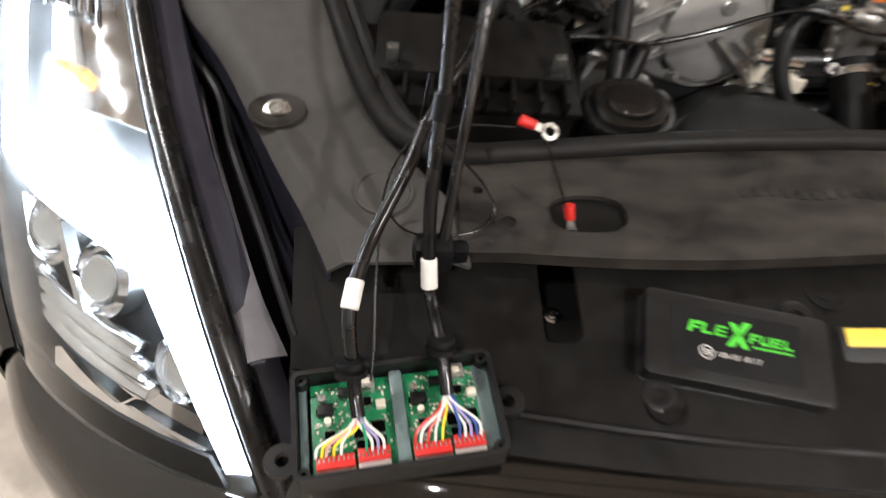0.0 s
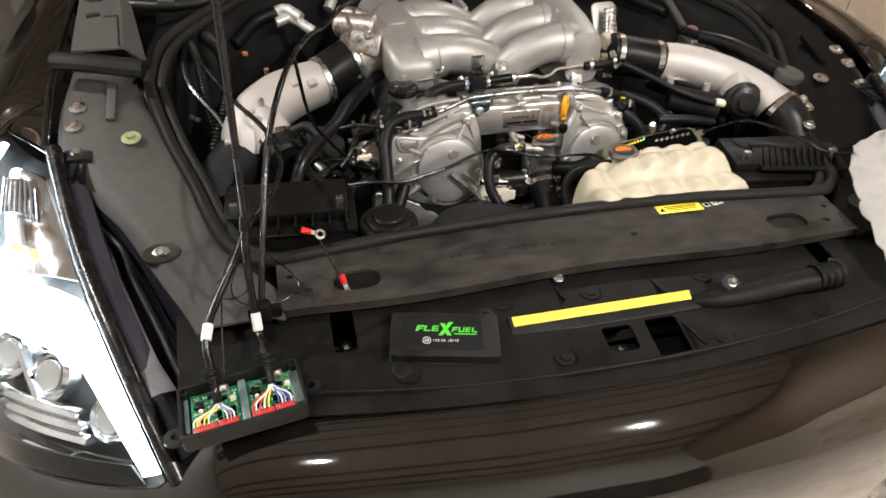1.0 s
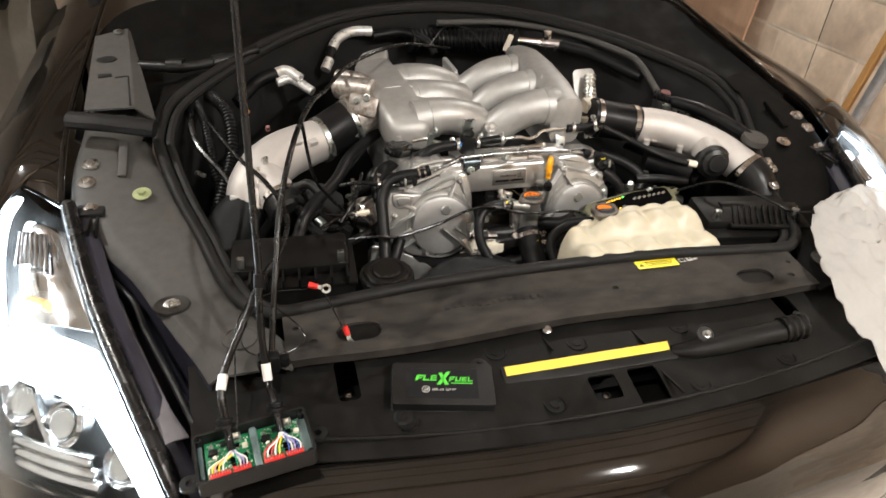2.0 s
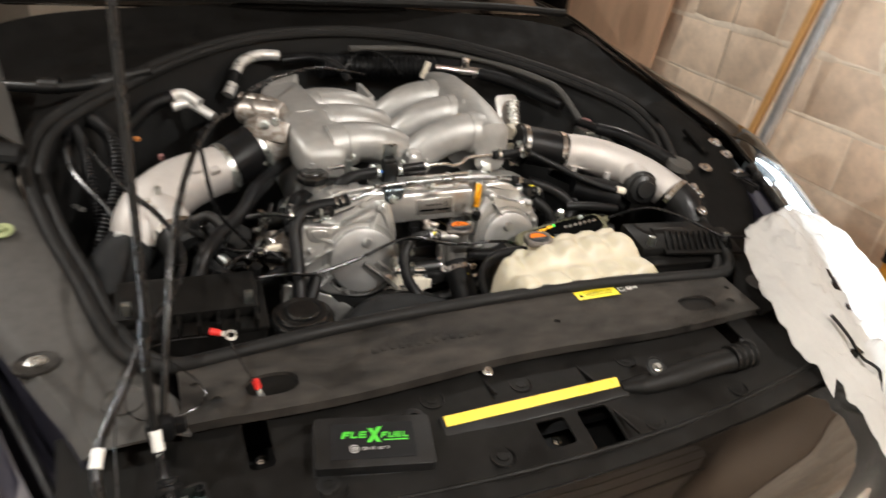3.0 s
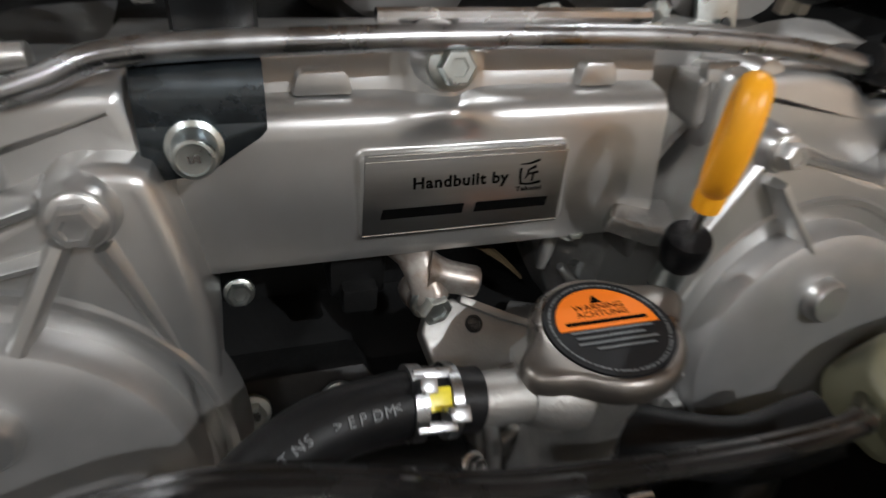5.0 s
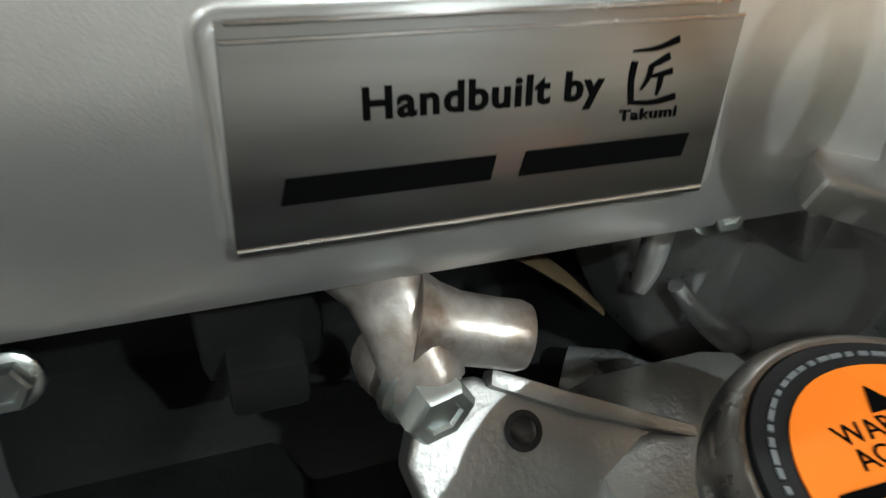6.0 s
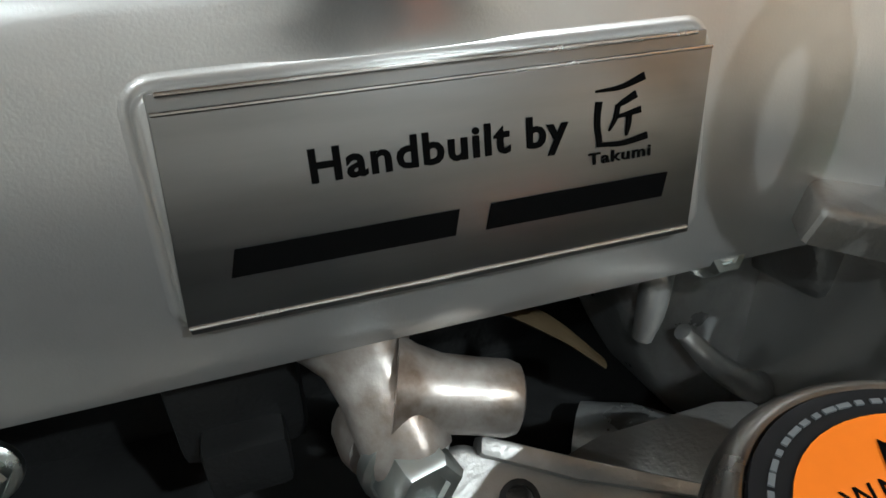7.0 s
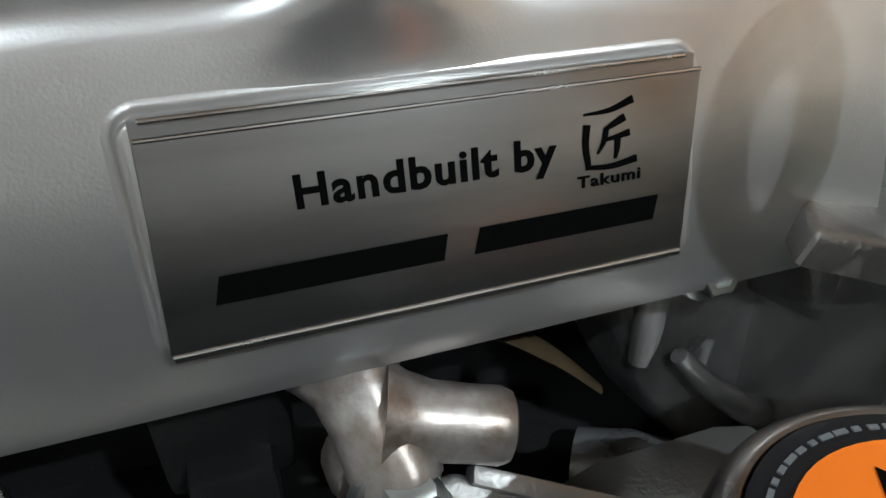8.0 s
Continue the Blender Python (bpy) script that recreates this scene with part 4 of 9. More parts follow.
part("bay_wall", loft([[(x, y, z - 0.012), (x * 0.97, y + (0.01 if y < 0.2 else 0), z - 0.10), (x * 0.95, y, 0.40)] for x, y, z in dense(LOOP + [LOOP[0]], 90)], thick=0.003), DARK, car)
part("bay_floor", box((0, 0.55, 0.38), (1.5, 1.3, 0.02)), DARK, car)

# scuttle between seal and windscreen
def scuttle():
    inner = dense([(-0.668, 0.535, 0.872), (-0.645, 0.624, 0.893), (-0.543, 0.735, 0.914), (-0.40, 0.88, 0.938), (-0.22, 1.00, 0.954), (0, 1.04, 0.958), (0.22, 1.00, 0.954), (0.40, 0.88, 0.938), (0.543, 0.735, 0.914), (0.645, 0.624, 0.893), (0.668, 0.535, 0.872)], 60)
    outer = dense([(-0.822, 0.55, 0.845), (-0.828, 0.78, 0.878), (-0.822, 1.02, 0.922), (-0.70, 1.13, 0.965), (-0.36, 1.20, 0.985), (0, 1.22, 0.99), (0.36, 1.20, 0.985), (0.70, 1.13, 0.965), (0.822, 1.02, 0.922), (0.828, 0.78, 0.878), (0.822, 0.55, 0.845)], 60)
    return loft([[a.lerp(b, k / 10) - Vector((0, 0, 0.045 * math.sin(math.pi * k / 10))) for k in range(11)] for a, b in zip(inner, outer)], thick=0.004)


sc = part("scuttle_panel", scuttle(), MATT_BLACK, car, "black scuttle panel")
def corner(t, u):
    """A place on the corner panel: t from front to back, u from the fender to the wing's edge."""
    a, b, c = Vector((-0.801, 0.585, 0.890)).lerp(Vector((-0.804, 0.845, 0.957)), t), Vector((-0.708, 0.580, 0.892)).lerp(Vector((-0.742, 0.890, 0.960)), t), Vector((-0.672, 0.566, 0.868)).lerp(Vector((-0.738, 0.895, 0.950)), t)
    return a.lerp(b, u / 0.7) if u < 0.7 else b.lerp(c, (u - 0.7) / 0.3)


cpn = part("corner_panel", loft([[corner(t, 0) - Vector((0.002, 0, 0.020))] + [corner(t, u) for u in (0.0, 0.02, 0.35, 0.67, 0.70, 0.73, 1.0)] for t in np.linspace(0, 1, 9)], thick=0.004), STRIP_BLACK, sc, "grey plastic corner panel")
CP = axes(corner(0.40, 0.26), corner(0.4, 0.6) - corner(0.4, 0.0), corner(1, 0.26) - corner(0, 0.26))
part("corner_slot", box(None, (0.026, 0.011, 0.004), 0.001, m=CP @ pose(0.0, 0.0, 0.0005)), DARK, cpn)
part("corner_recess", lathe([(0.020, -0.001), (0.020, 0.0012), (0.016, 0.0012), (0.012, 0.0006), (0, 0.0006)], CP @ pose(0.010, 0.062, 0.0) @ Matrix.Diagonal((1.0, 0.62, 1, 1)), 24), DARK, cpn)
part("panel_joint", tube([corner(t, 0.64) + Vector((0, 0, 0.0012)) for t in (0.02, 0.2, 0.36)], 0.0012, 6), DARK, cpn)
part("panel_joint", tube([corner(0.36, u) + Vector((0, 0, 0.0012)) for u in (0.64, 0.5, 0.42)], 0.0012, 6), DARK, cpn)
part("clip", lathe([(0.010, 0.0), (0.010, 0.004), (0.006, 0.006), (0, 0.006)], Matrix.Translation(corner(0.97, 0.5)), 16), ZINC, cpn)
part("cross_bar", merge(tube([(-0.73, 0.775, 0.912), (-0.6, 0.745, 0.915), (-0.46, 0.80, 0.93)], 0.011, 10), rod((-0.655, 0.758, 0.914), (-0.62, 0.75, 0.915), 0.016, seg=12), rod((-0.56, 0.755, 0.918), (-0.53, 0.765, 0.92), 0.016, seg=12)), PLASTIC, sc)
part("windscreen", loft([[(x, 1.19 + v * 0.85 + 0.14 * (abs(x) / 0.8) ** 2, 0.985 + v * 0.44 - 0.03 * (abs(x) / 0.8) ** 2) for x in np.linspace(-0.78, 0.78, 25)] for v in np.linspace(0, 1, 10)], thick=0.005), PAINT, car, "dark reflecting windscreen")
part("roof", box((0, 2.75, 1.40), (1.4, 1.4, 0.03), 0.01), PAINT, car)
part("windscreen_edge", tube([(-0.80, 1.22, 0.985), (-0.5, 1.215, 1.0), (0, 1.20, 1.005), (0.5, 1.215, 1.0), (0.80, 1.22, 0.985)], 0.012, 8), SEAL, car)
for x0, x1 in ((-0.45, 0.28), (0.0, 0.66)):
    w = part("wiper", tube([(x0, 1.19, 1.005), (x0 + 0.2 * (x1 - x0), 1.215, 1.03), (x1, 1.25, 1.045)], 0.007, 8), PLASTIC, car)
    part("wiper_blade", tube([(x0 + 0.15, 1.225, 1.035), (x1 + 0.05, 1.27, 1.06)], 0.006, 6), RUBBER, w)
for sx in (-1, 1):
    mi = part("door_mirror", lathe([(0, -0.09), (0.06, -0.08), (0.085, -0.03), (0.09, 0.04), (0.08, 0.08), (0, 0.085)], pose(sx * 1.0, 1.72, 1.12, 90, 0, sx * 8) @ Matrix.Diagonal((1.25, 0.8, 0.7, 1)), 24), PAINT, car)
# wheels and sills keep the body off the floor
for sx in (-1, 1):
    wh = part("wheel", lathe([(0.20, -0.13), (0.33, -0.13), (0.355, -0.09), (0.355, 0.09), (0.33, 0.13), (0.20, 0.13)], pose(sx * 0.88, 0.55, 0.355, 0, 90, 0), 40), RUBBER, car)
    part("rim", lathe([(0, 0.02), (0.19, 0.05), (0.20, 0.12), (0.20, -0.12), (0, -0.1)], pose(sx * 0.88, 0.55, 0.355, 0, sx * 90, 0), 40), ALLOY_PAINT, wh)
part("door_side", loft([[(s * 1.0, y, z) for z in (0.2, 0.5, 0.8, 1.0)] for s, y in ((-1, 1.5), (-1, 2.3), (-1, 3.3))], thick=0.01), PAINT, car)
part("door_side", loft([[(s * 1.0, y, z) for z in (0.2, 0.5, 0.8, 1.0)] for s, y in ((1, 1.5), (1, 2.3), (1, 3.3))], thick=0.01), PAINT, car)
# shallow round recess at the ledge's corner
for sx in (-1, 1):
    part("round_recess", lathe([(0.026, -0.002), (0.0255, 0.0022), (0.0235, 0.0022), (0.0225, 0.0006), (0, 0.0006)], Matrix.Translation((sx * 0.534, 0.022, 0.7395)), 32), STRIP_BLACK, car)

# ---------------------------------------------------------------- the engine's front
engine = thing("engine", (0, 0.45, 0.40), "silver cast alloy V6 engine front with cam covers", "engine")
FACE = axes((0.0173, 0.3687, 0.7782), (1, 0, 0), (0, 0.2224, 0.975))  # on the bridge's front face, at the plate's middle


def on_face(x, y, out=0.0):
    """A place on the bridge's face: metres right of and above the plate's middle, and out from the face."""
    return FACE @ Vector((x, y, out))


# bridge between the two cam covers
prof = [(-0.026, -0.060), (-0.0265, -0.010), (-0.0235, -0.003), (-0.018, 0.0), (0.010, 0.0), (0.0180, 0.0), (0.0220, 0.0), (0.0250, -0.0002), (0.0275, -0.0008), (0.0297, -0.0023), (0.0315, -0.0045), (0.0327, -0.0074), (0.0335, -0.010), (0.0345, -0.0135), (0.046, -0.0150), (0.0485, -0.0175), (0.0495, -0.0225), (0.0495, -0.07)]
rows = []
for x in np.linspace(-0.112, 0.078, 115):
    row = []
    for h, o in prof:
        g = math.exp(-((x + 0.0075) / (0.0125 - 0.15 * max(0.0, h - 0.020))) ** 2)
        up = max(0.0, min(1.0, (h - 0.0165) / 0.018)) if h < 0.0475 else 0.0
        row.append(on_face(x, h - 0.0005 * g * up, o + g * 0.0115 * up ** 1.6 * (1.0 if o > -0.03 else 0.0)))
    rows.append(row)
bridge = part("bridge", capped(rows), ALLOY, engine, "satin cast alloy bridge with a maker's plate")
# low bosses along the upper flange
for x, w in ((-0.048, 0.020), (0.052, 0.016)):
    part("lug", prism([(-w / 2, 0), (w / 2, 0), (w * 0.42, 0.006), (w * 0.34, 0.0085), (-w * 0.34, 0.0085), (-w * 0.42, 0.006)], -0.016, -0.0085, 0.0020, FACE @ pose(x, 0.034, 0)), ALLOY, bridge)
xb = part("boss", lathe([(0.0120, -0.022), (0.0108, -0.010), (0.0096, -0.004), (0.0088, -0.001), (0, -0.001)], FACE @ pose(-0.0075, 0.0445, 0), 24), ALLOY, bridge)
part("bolt", hex_bolt(on_face(-0.0075, 0.0445, 0.000), FACE.to_3x3() @ Vector((0, 0.1, 1)), 0.0062, 0.007), ZINC, xb)

# right end: a rounded boss and a square lug with a lighter machined top
part("end_boss", lathe([(0.0125, -0.030), (0.0118, -0.008), (0.0108, -0.003), (0.0080, 0.0002), (0.0045, 0.0014), (0, 0.0016)], frame_z((0.0890, 0.404, 0.806), (0.0875, 0.374, 0.820)), 28, lambda a, q: q * (1 + 0.05 * math.sin(3 * a + 1))), ALLOY_ROUGH, bridge, "rough cast knob")
part("end_web", cushion([(0.070, 0.048), (0.070, 0.004), (0.082, -0.004), (0.098, 0.004), (0.112, 0.018), (0.138, 0.026), (0.138, 0.048)], -0.070, -0.030, 0.005, FACE, 60), ALLOY, bridge)
lg = part("end_lug", cushion(round_rect(0.040, 0.022, 0.004, 3, 0.1190, 0.0250), -0.040, -0.010, 0.003, FACE, 60), ALLOY_ROUGH, bridge)
part("machined_top", box(None, (0.0375, 0.0080, 0.006), 0.0012, m=FACE @ pose(0.1190, 0.0370, -0.0130, -8, 0, 0)), ALLOY, lg)

# maker's plate: a raised pad with stepped edges, dark engraved writing
pl = part("maker_plate", cushion(round_rect(0.0762, 0.0304, 0.0030, 8, -0.0010, 0.0020), 0.00005, 0.0028, 0.0012, FACE, foot=0.0015, smooth=False), ALLOY, bridge, "stepped metal maker's plate with engraved writing")
part("plate_step", prism([(-0.0384, -0.0131), (0.0350, -0.0131), (0.0358, 0.0168), (-0.0372, 0.0168)], 0.0012, 0.00295, 0.00030, FACE), PLATE_METAL, pl)
part("plate_face", prism([(-0.0386, -0.0119), (0.0347, -0.0119), (0.0367, 0.0143), (-0.0371, 0.0143)], 0.0016, 0.00325, 0.00022, FACE), PLATE_METAL, pl, "brushed darker metal face")
for (x0, y0), (x1, y1), w in (((-0.0369, 0.0145), (0.0366, 0.0145), 0.00030), ((-0.0360, 0.0166), (0.0340, 0.0166), 0.00034), ((-0.0384, -0.0120), (0.0345, -0.0120), 0.00034)):
    part("bright_edge", rod(FACE @ Vector((x0, y0, 0.00316)), FACE @ Vector((x1, y1, 0.00316)), w, seg=8), STEEL, pl)
TOP = 0.00335
part("lettering", words("Handbuilt by", 0.0060, FACE @ Matrix.Translation((-0.0210, 0.0042, TOP)) @ Matrix.Diagonal((1.02, 0.96, 1, 1)), 0.00012, 0.00017, space=1.10), INK, pl, "engraved black words")
part("lettering", words("Takumi", 0.0027, FACE @ Matrix.Translation((0.0173, 0.0004, TOP)) @ Matrix.Diagonal((1.13, 0.86, 1, 1)), 0.0001, 0.00005, space=1.12), INK, pl, "engraved black word")
# the craft mark, in brush strokes that swell towards one end: points and half widths
strokes = [([(0.0183, 0.0104), (0.0222, 0.0106), (0.0258, 0.0117)], [0.00015, 0.00035, 0.00052]), ([(0.0188, 0.0090), (0.0186, 0.0062), (0.0190, 0.0034)], [0.00050, 0.00042, 0.00040]), ([(0.0186, 0.0031), (0.0226, 0.0028), (0.0266, 0.0034)], [0.00030, 0.00038, 0.00050]),
           ([(0.0246, 0.0094), (0.0226, 0.0085), (0.0216, 0.0081)], [0.00052, 0.00040, 0.00020]), ([(0.0218, 0.0083), (0.0214, 0.0064), (0.0204, 0.0048)], [0.00038, 0.00034, 0.00012]), ([(0.0214, 0.0066), (0.0232, 0.0068), (0.0254, 0.0072)], [0.00022, 0.00032, 0.00046]), ([(0.0236, 0.0068), (0.0235, 0.0052), (0.0232, 0.0038)], [0.00042, 0.00036, 0.00016])]
marks = []
for pts, half in strokes:
    line = dense([(x, y, 0) for x, y in pts], 12)
    wide = np.interp(np.linspace(0, 2, 12), range(3), half)
    left, right = [], []
    for k, p in enumerate(line):
        d = (line[min(k + 1, 11)] - line[max(k - 1, 0)]).normalized()
        left.append((p.x - d.y * wide[k], p.y + d.x * wide[k]))
        right.append((p.x + d.y * wide[k], p.y - d.x * wide[k]))
    marks.append(prism(left + right[::-1], TOP - 0.0001, TOP + 0.00012, 0, FACE))
part("craft_mark", merge(*marks), INK, pl)
# the engraved name, as plain bars
for x0, x1 in ((-0.0322, -0.0020), (0.0016, 0.0303)):
    part("name_bar", prism([(x0, -0.0062), (x1 - 0.0008, -0.0062), (x1, -0.0026), (x0 + 0.0010, -0.0026)], TOP - 0.0001, TOP + 0.0001, 0, FACE), INK, pl)

# bent steel bracket with its bolt
def bent(profile, x0, x1, thick=0.002):
    return loft([[on_face(x, h, o) for h, o in profile] for x in (x0, x1)], thick=thick)


br = part("bracket", bent([(0.0500, -0.022), (0.0496, 0.000), (0.0488, 0.0030), (0.0462, 0.0068), (0.0438, 0.0088), (0.0412, 0.0097), (0.0390, 0.0099), (0.0315, 0.0095)], -0.1026, -0.0671), BRACKET_STEEL, engine, "bent blue-black steel bracket")
part("bracket_tip", prism([(-0.1026, 0.032), (-0.0671, 0.032), (-0.0671, 0.0292), (-0.0690, 0.0270), (-0.0830, 0.0180), (-0.0880, 0.0162), (-0.0975, 0.0154), (-0.1012, 0.0166), (-0.1026, 0.0200)], 0.0075, 0.0095, 0.0004, FACE), BRACKET_STEEL, br)
bb = part("bolt", lathe([(0.0082, -0.001), (0.0082, 0.0012), (0.0066, 0.0020), (0.0062, 0.0105), (0.0056, 0.0118), (0.0047, 0.0120), (0.0043, 0.0112), (0, 0.0110)], FACE @ pose(-0.0878, 0.0252, 0.0095), 28), ZINC, br, "blue-white zinc bolt")
part("head_mark", merge(*[box(None, (0.0007, 0.0022, 0.0003), m=FACE @ pose(-0.0878 + dx, 0.0252, 0.0207, 0, 0, a)) for dx, a in ((-0.0012, 12), (0.0, -20), (0.0013, 8))]), STEEL, bb)

# coolant boss below the plate, with a bolt, a stub and an arm
a, b = Vector((0.0005, 0.3760, 0.7520)), Vector((0.0058, 0.3565, 0.7362))
boss = part("coolant_boss", lathe([(0.0140, -0.004), (0.0112, 0.001), (0.0092, 0.004), (0.0074, 0.007), (0.0068, 0.012), (0.0072, 0.0225), (0.0066, 0.0245), (0, 0.025)], frame_z(a, b), 32, lambda t, q: q * (1 + 0.05 * math.cos(4 * t + 0.6))), COPPER_BROWN, engine, "cast boss with brownish heat stain")
part("collar", lathe([(0.0080, -0.004), (0.0086, 0.0), (0.0080, 0.003), (0, 0.003)], frame_z((0.0030, 0.3650, 0.7368), (0.0052, 0.3555, 0.7370)), 20), COPPER_BROWN, boss)
part("bolt", hex_bolt((0.0043, 0.3588, 0.7366), (0.22, -0.95, 0.02), 0.0066, 0.0080, 0.0078), ZINC, boss)
part("stub", merge(lathe([(0.0088, 0.0), (0.0072, 0.0035), (0.0062, 0.0075), (0.0060, 0.0140), (0.0061, 0.0185), (0.0055, 0.0202), (0.0042, 0.0208), (0, 0.0209)], frame_z((0.0045, 0.3655, 0.7450), (0.0250, 0.3600, 0.7412)), 32, lambda t, q: q * (1 + 0.03 * math.sin(2 * t)))), COPPER_BROWN, boss)
AP = axes((0.0205, 0.3500, 0.7295), (1, 0.02, -0.045), (0, 0.8, 0.6))
ar = part("arm", merge(prism([(-0.012, 0.010), (-0.0067, 0.0110), (0.010, 0.0020), (0.0332, -0.0075), (0.034, -0.016), (0.022, -0.022), (-0.0176, -0.0150), (-0.0211, -0.001), (-0.018, 0.006)], -0.007, 0.0, 0.0015, AP, 3),
                       prism([(-0.0050, 0.0085), (0.010, 0.0008), (0.0332, -0.0085), (0.0332, -0.0060), (0.011, 0.0042), (-0.0040, 0.0115)], -0.002, 0.0025, 0.0010, AP, 2)), ALLOY_ROUGH, boss)
part("threaded_hole", lathe([(0.0032, 0.0), (0.0036, 0.0004), (0.0026, 0.0006), (0.0024, -0.003), (0, -0.003)], AP, 18), DARK, ar)
part("machined_edge", box(None, (0.010, 0.006, 0.006), 0.001, m=AP @ pose(0.0125, -0.0195, -0.0005, 0, 0, 14)), STEEL, ar)
part("stained_bracket", tube([(0.010, 0.382, 0.748), (0.026, 0.384, 0.744), (0.040, 0.380, 0.736), (0.050, 0.374, 0.728)], [0.002, 0.0045, 0.004, 0.002], 8, flat=0.3), RUSTY, boss)
SC = axes((0.092, 0.386, 0.725), (1, 0, 0), (0, 0.2, 1))
sc = part("side_casting", cushion([(-0.034, 0.026), (-0.030, 0.006), (-0.018, -0.022), (-0.006, -0.036), (0.020, -0.036), (0.040, -0.016), (0.040, 0.032), (-0.004, 0.034)], -0.030, 0.0, 0.006, SC, 80), CAST_GREY, engine)
for pts, rad in (([(0.0590, 0.372, 0.7310), (0.0605, 0.373, 0.7385), (0.0640, 0.378, 0.7520)], [0.0018, 0.0026, 0.0030]), ([(0.0680, 0.371, 0.7310), (0.0770, 0.369, 0.7210), (0.0874, 0.368, 0.7120), (0.0970, 0.371, 0.7045)], [0.0016, 0.0024, 0.0030, 0.0036]),
                 ([(0.0560, 0.384, 0.6890), (0.0660, 0.376, 0.6905), (0.0760, 0.368, 0.6925), (0.0841, 0.363, 0.6945), (0.0990, 0.361, 0.7010), (0.1120, 0.362, 0.7130)], [0.0070, 0.0085, 0.0070, 0.0078, 0.0080, 0.0085])):
    part("rib", tube([(x, y + 0.0035, z) for x, y, z in pts], [q * 1.15 for q in rad], 18), CAST_GREY, sc)
part("knob", lathe([(0.0072, -0.012), (0.0068, -0.002), (0.0050, 0.0016), (0.0025, 0.0026), (0, 0.0028)], frame_z((0.0835, 0.3590, 0.6960), (0.0835, 0.340, 0.710)), 20), ALLOY_ROUGH, sc)
part("block", box((0.1300, 0.366, 0.7070), (0.034, 0.022, 0.036), 0.004, rot=(-10, 0, 8)), ALLOY_PAINT, sc)
part("thin_wire", tube([(0.1130, 0.357, 0.6840), (0.1230, 0.352, 0.7000), (0.1330, 0.352, 0.7200)], 0.0009, 6), CABLE, sc)
part("side_flange", merge(prism([(-0.016, -0.004), (0.004, -0.010), (0.030, -0.008), (0.034, 0.014), (0.004, 0.012), (-0.010, 0.006)], -0.004, 0.003, 0.002, axes((0.088, 0.362, 0.763), (1, 0.0, -0.25), (0.1, 1, 0.1)), 3),
    prism([(0.004, 0.0), (0.030, 0.002), (0.030, -0.020), (0.012, -0.026)], -0.03, -0.006, 0.005, axes((0.090, 0.368, 0.762), (1, 0, -0.2), (0, 0.2, 0.97)), 3)), ALLOY_ROUGH, sc)
part("bolt", hex_bolt((0.0655, 0.371, 0.7555), (0, -1, 0.3), 0.0045, 0.005), ZINC, engine)
part("bolt", hex_bolt((-0.0640, 0.388, 0.7250), (0, -1, 0.35), 0.0048, 0.005, 0.006), ZINC, engine)

# hollow behind: shade put into a near-black plate and lower cover; a sensor plug
part("hollow_shade_plate", box((0.0, 0.43, 0.69), (0.19, 0.02, 0.14)), DARK, engine)
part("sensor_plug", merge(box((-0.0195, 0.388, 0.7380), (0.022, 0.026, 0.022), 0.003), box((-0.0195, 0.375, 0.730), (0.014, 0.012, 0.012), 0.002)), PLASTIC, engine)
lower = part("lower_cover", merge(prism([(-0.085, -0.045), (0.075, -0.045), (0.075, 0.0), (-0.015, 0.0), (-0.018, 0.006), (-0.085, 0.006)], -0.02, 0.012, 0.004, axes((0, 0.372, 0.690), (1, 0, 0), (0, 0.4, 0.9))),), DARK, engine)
for x in (-0.064, -0.03):
    part("bolt", hex_bolt((x, 0.356, 0.690), (0, -1, 0.4), 0.0055, 0.006), ZINC, lower)


# cam covers: a round cover on a ribbed casting, laid in planes that lean back like the bridge
def leaning(x, y, z):
    return axes((x, y, z), (1, 0, 0), (0, 0.25, 1.0))


def ridge(m, a, b, w=0.0045, depth=0.022):
    """A rib from a to b, (x, y, top), in the plane of m; its foot reaches depth below the tops."""
    a, b = Vector(a), Vector(b)
    d = (b - a).xy
    n = Vector((-d.y, d.x)).normalized() * w / 2
    bm = bmesh.new()
    vs = []
    for p in (a, b):
        for sgn, k, up in ((-1, 1.7, -depth), (-1, 0.8, -0.0012), (-0.5, 0.8, 0.0), (0.5, 0.8, 0.0), (1, 0.8, -0.0012), (1, 1.7, -depth)):
            vs.append(bm.verts.new(m @ Vector((p.x + n.x * sgn * k, p.y + n.y * sgn * k, p.z + up))))
    for i in range(6):
        bm.faces.new((vs[i], vs[(i + 1) % 6], vs[6 + (i + 1) % 6], vs[6 + i]))
    bm.faces.new(vs[:6])
    bm.faces.new(vs[6:])
    return bm


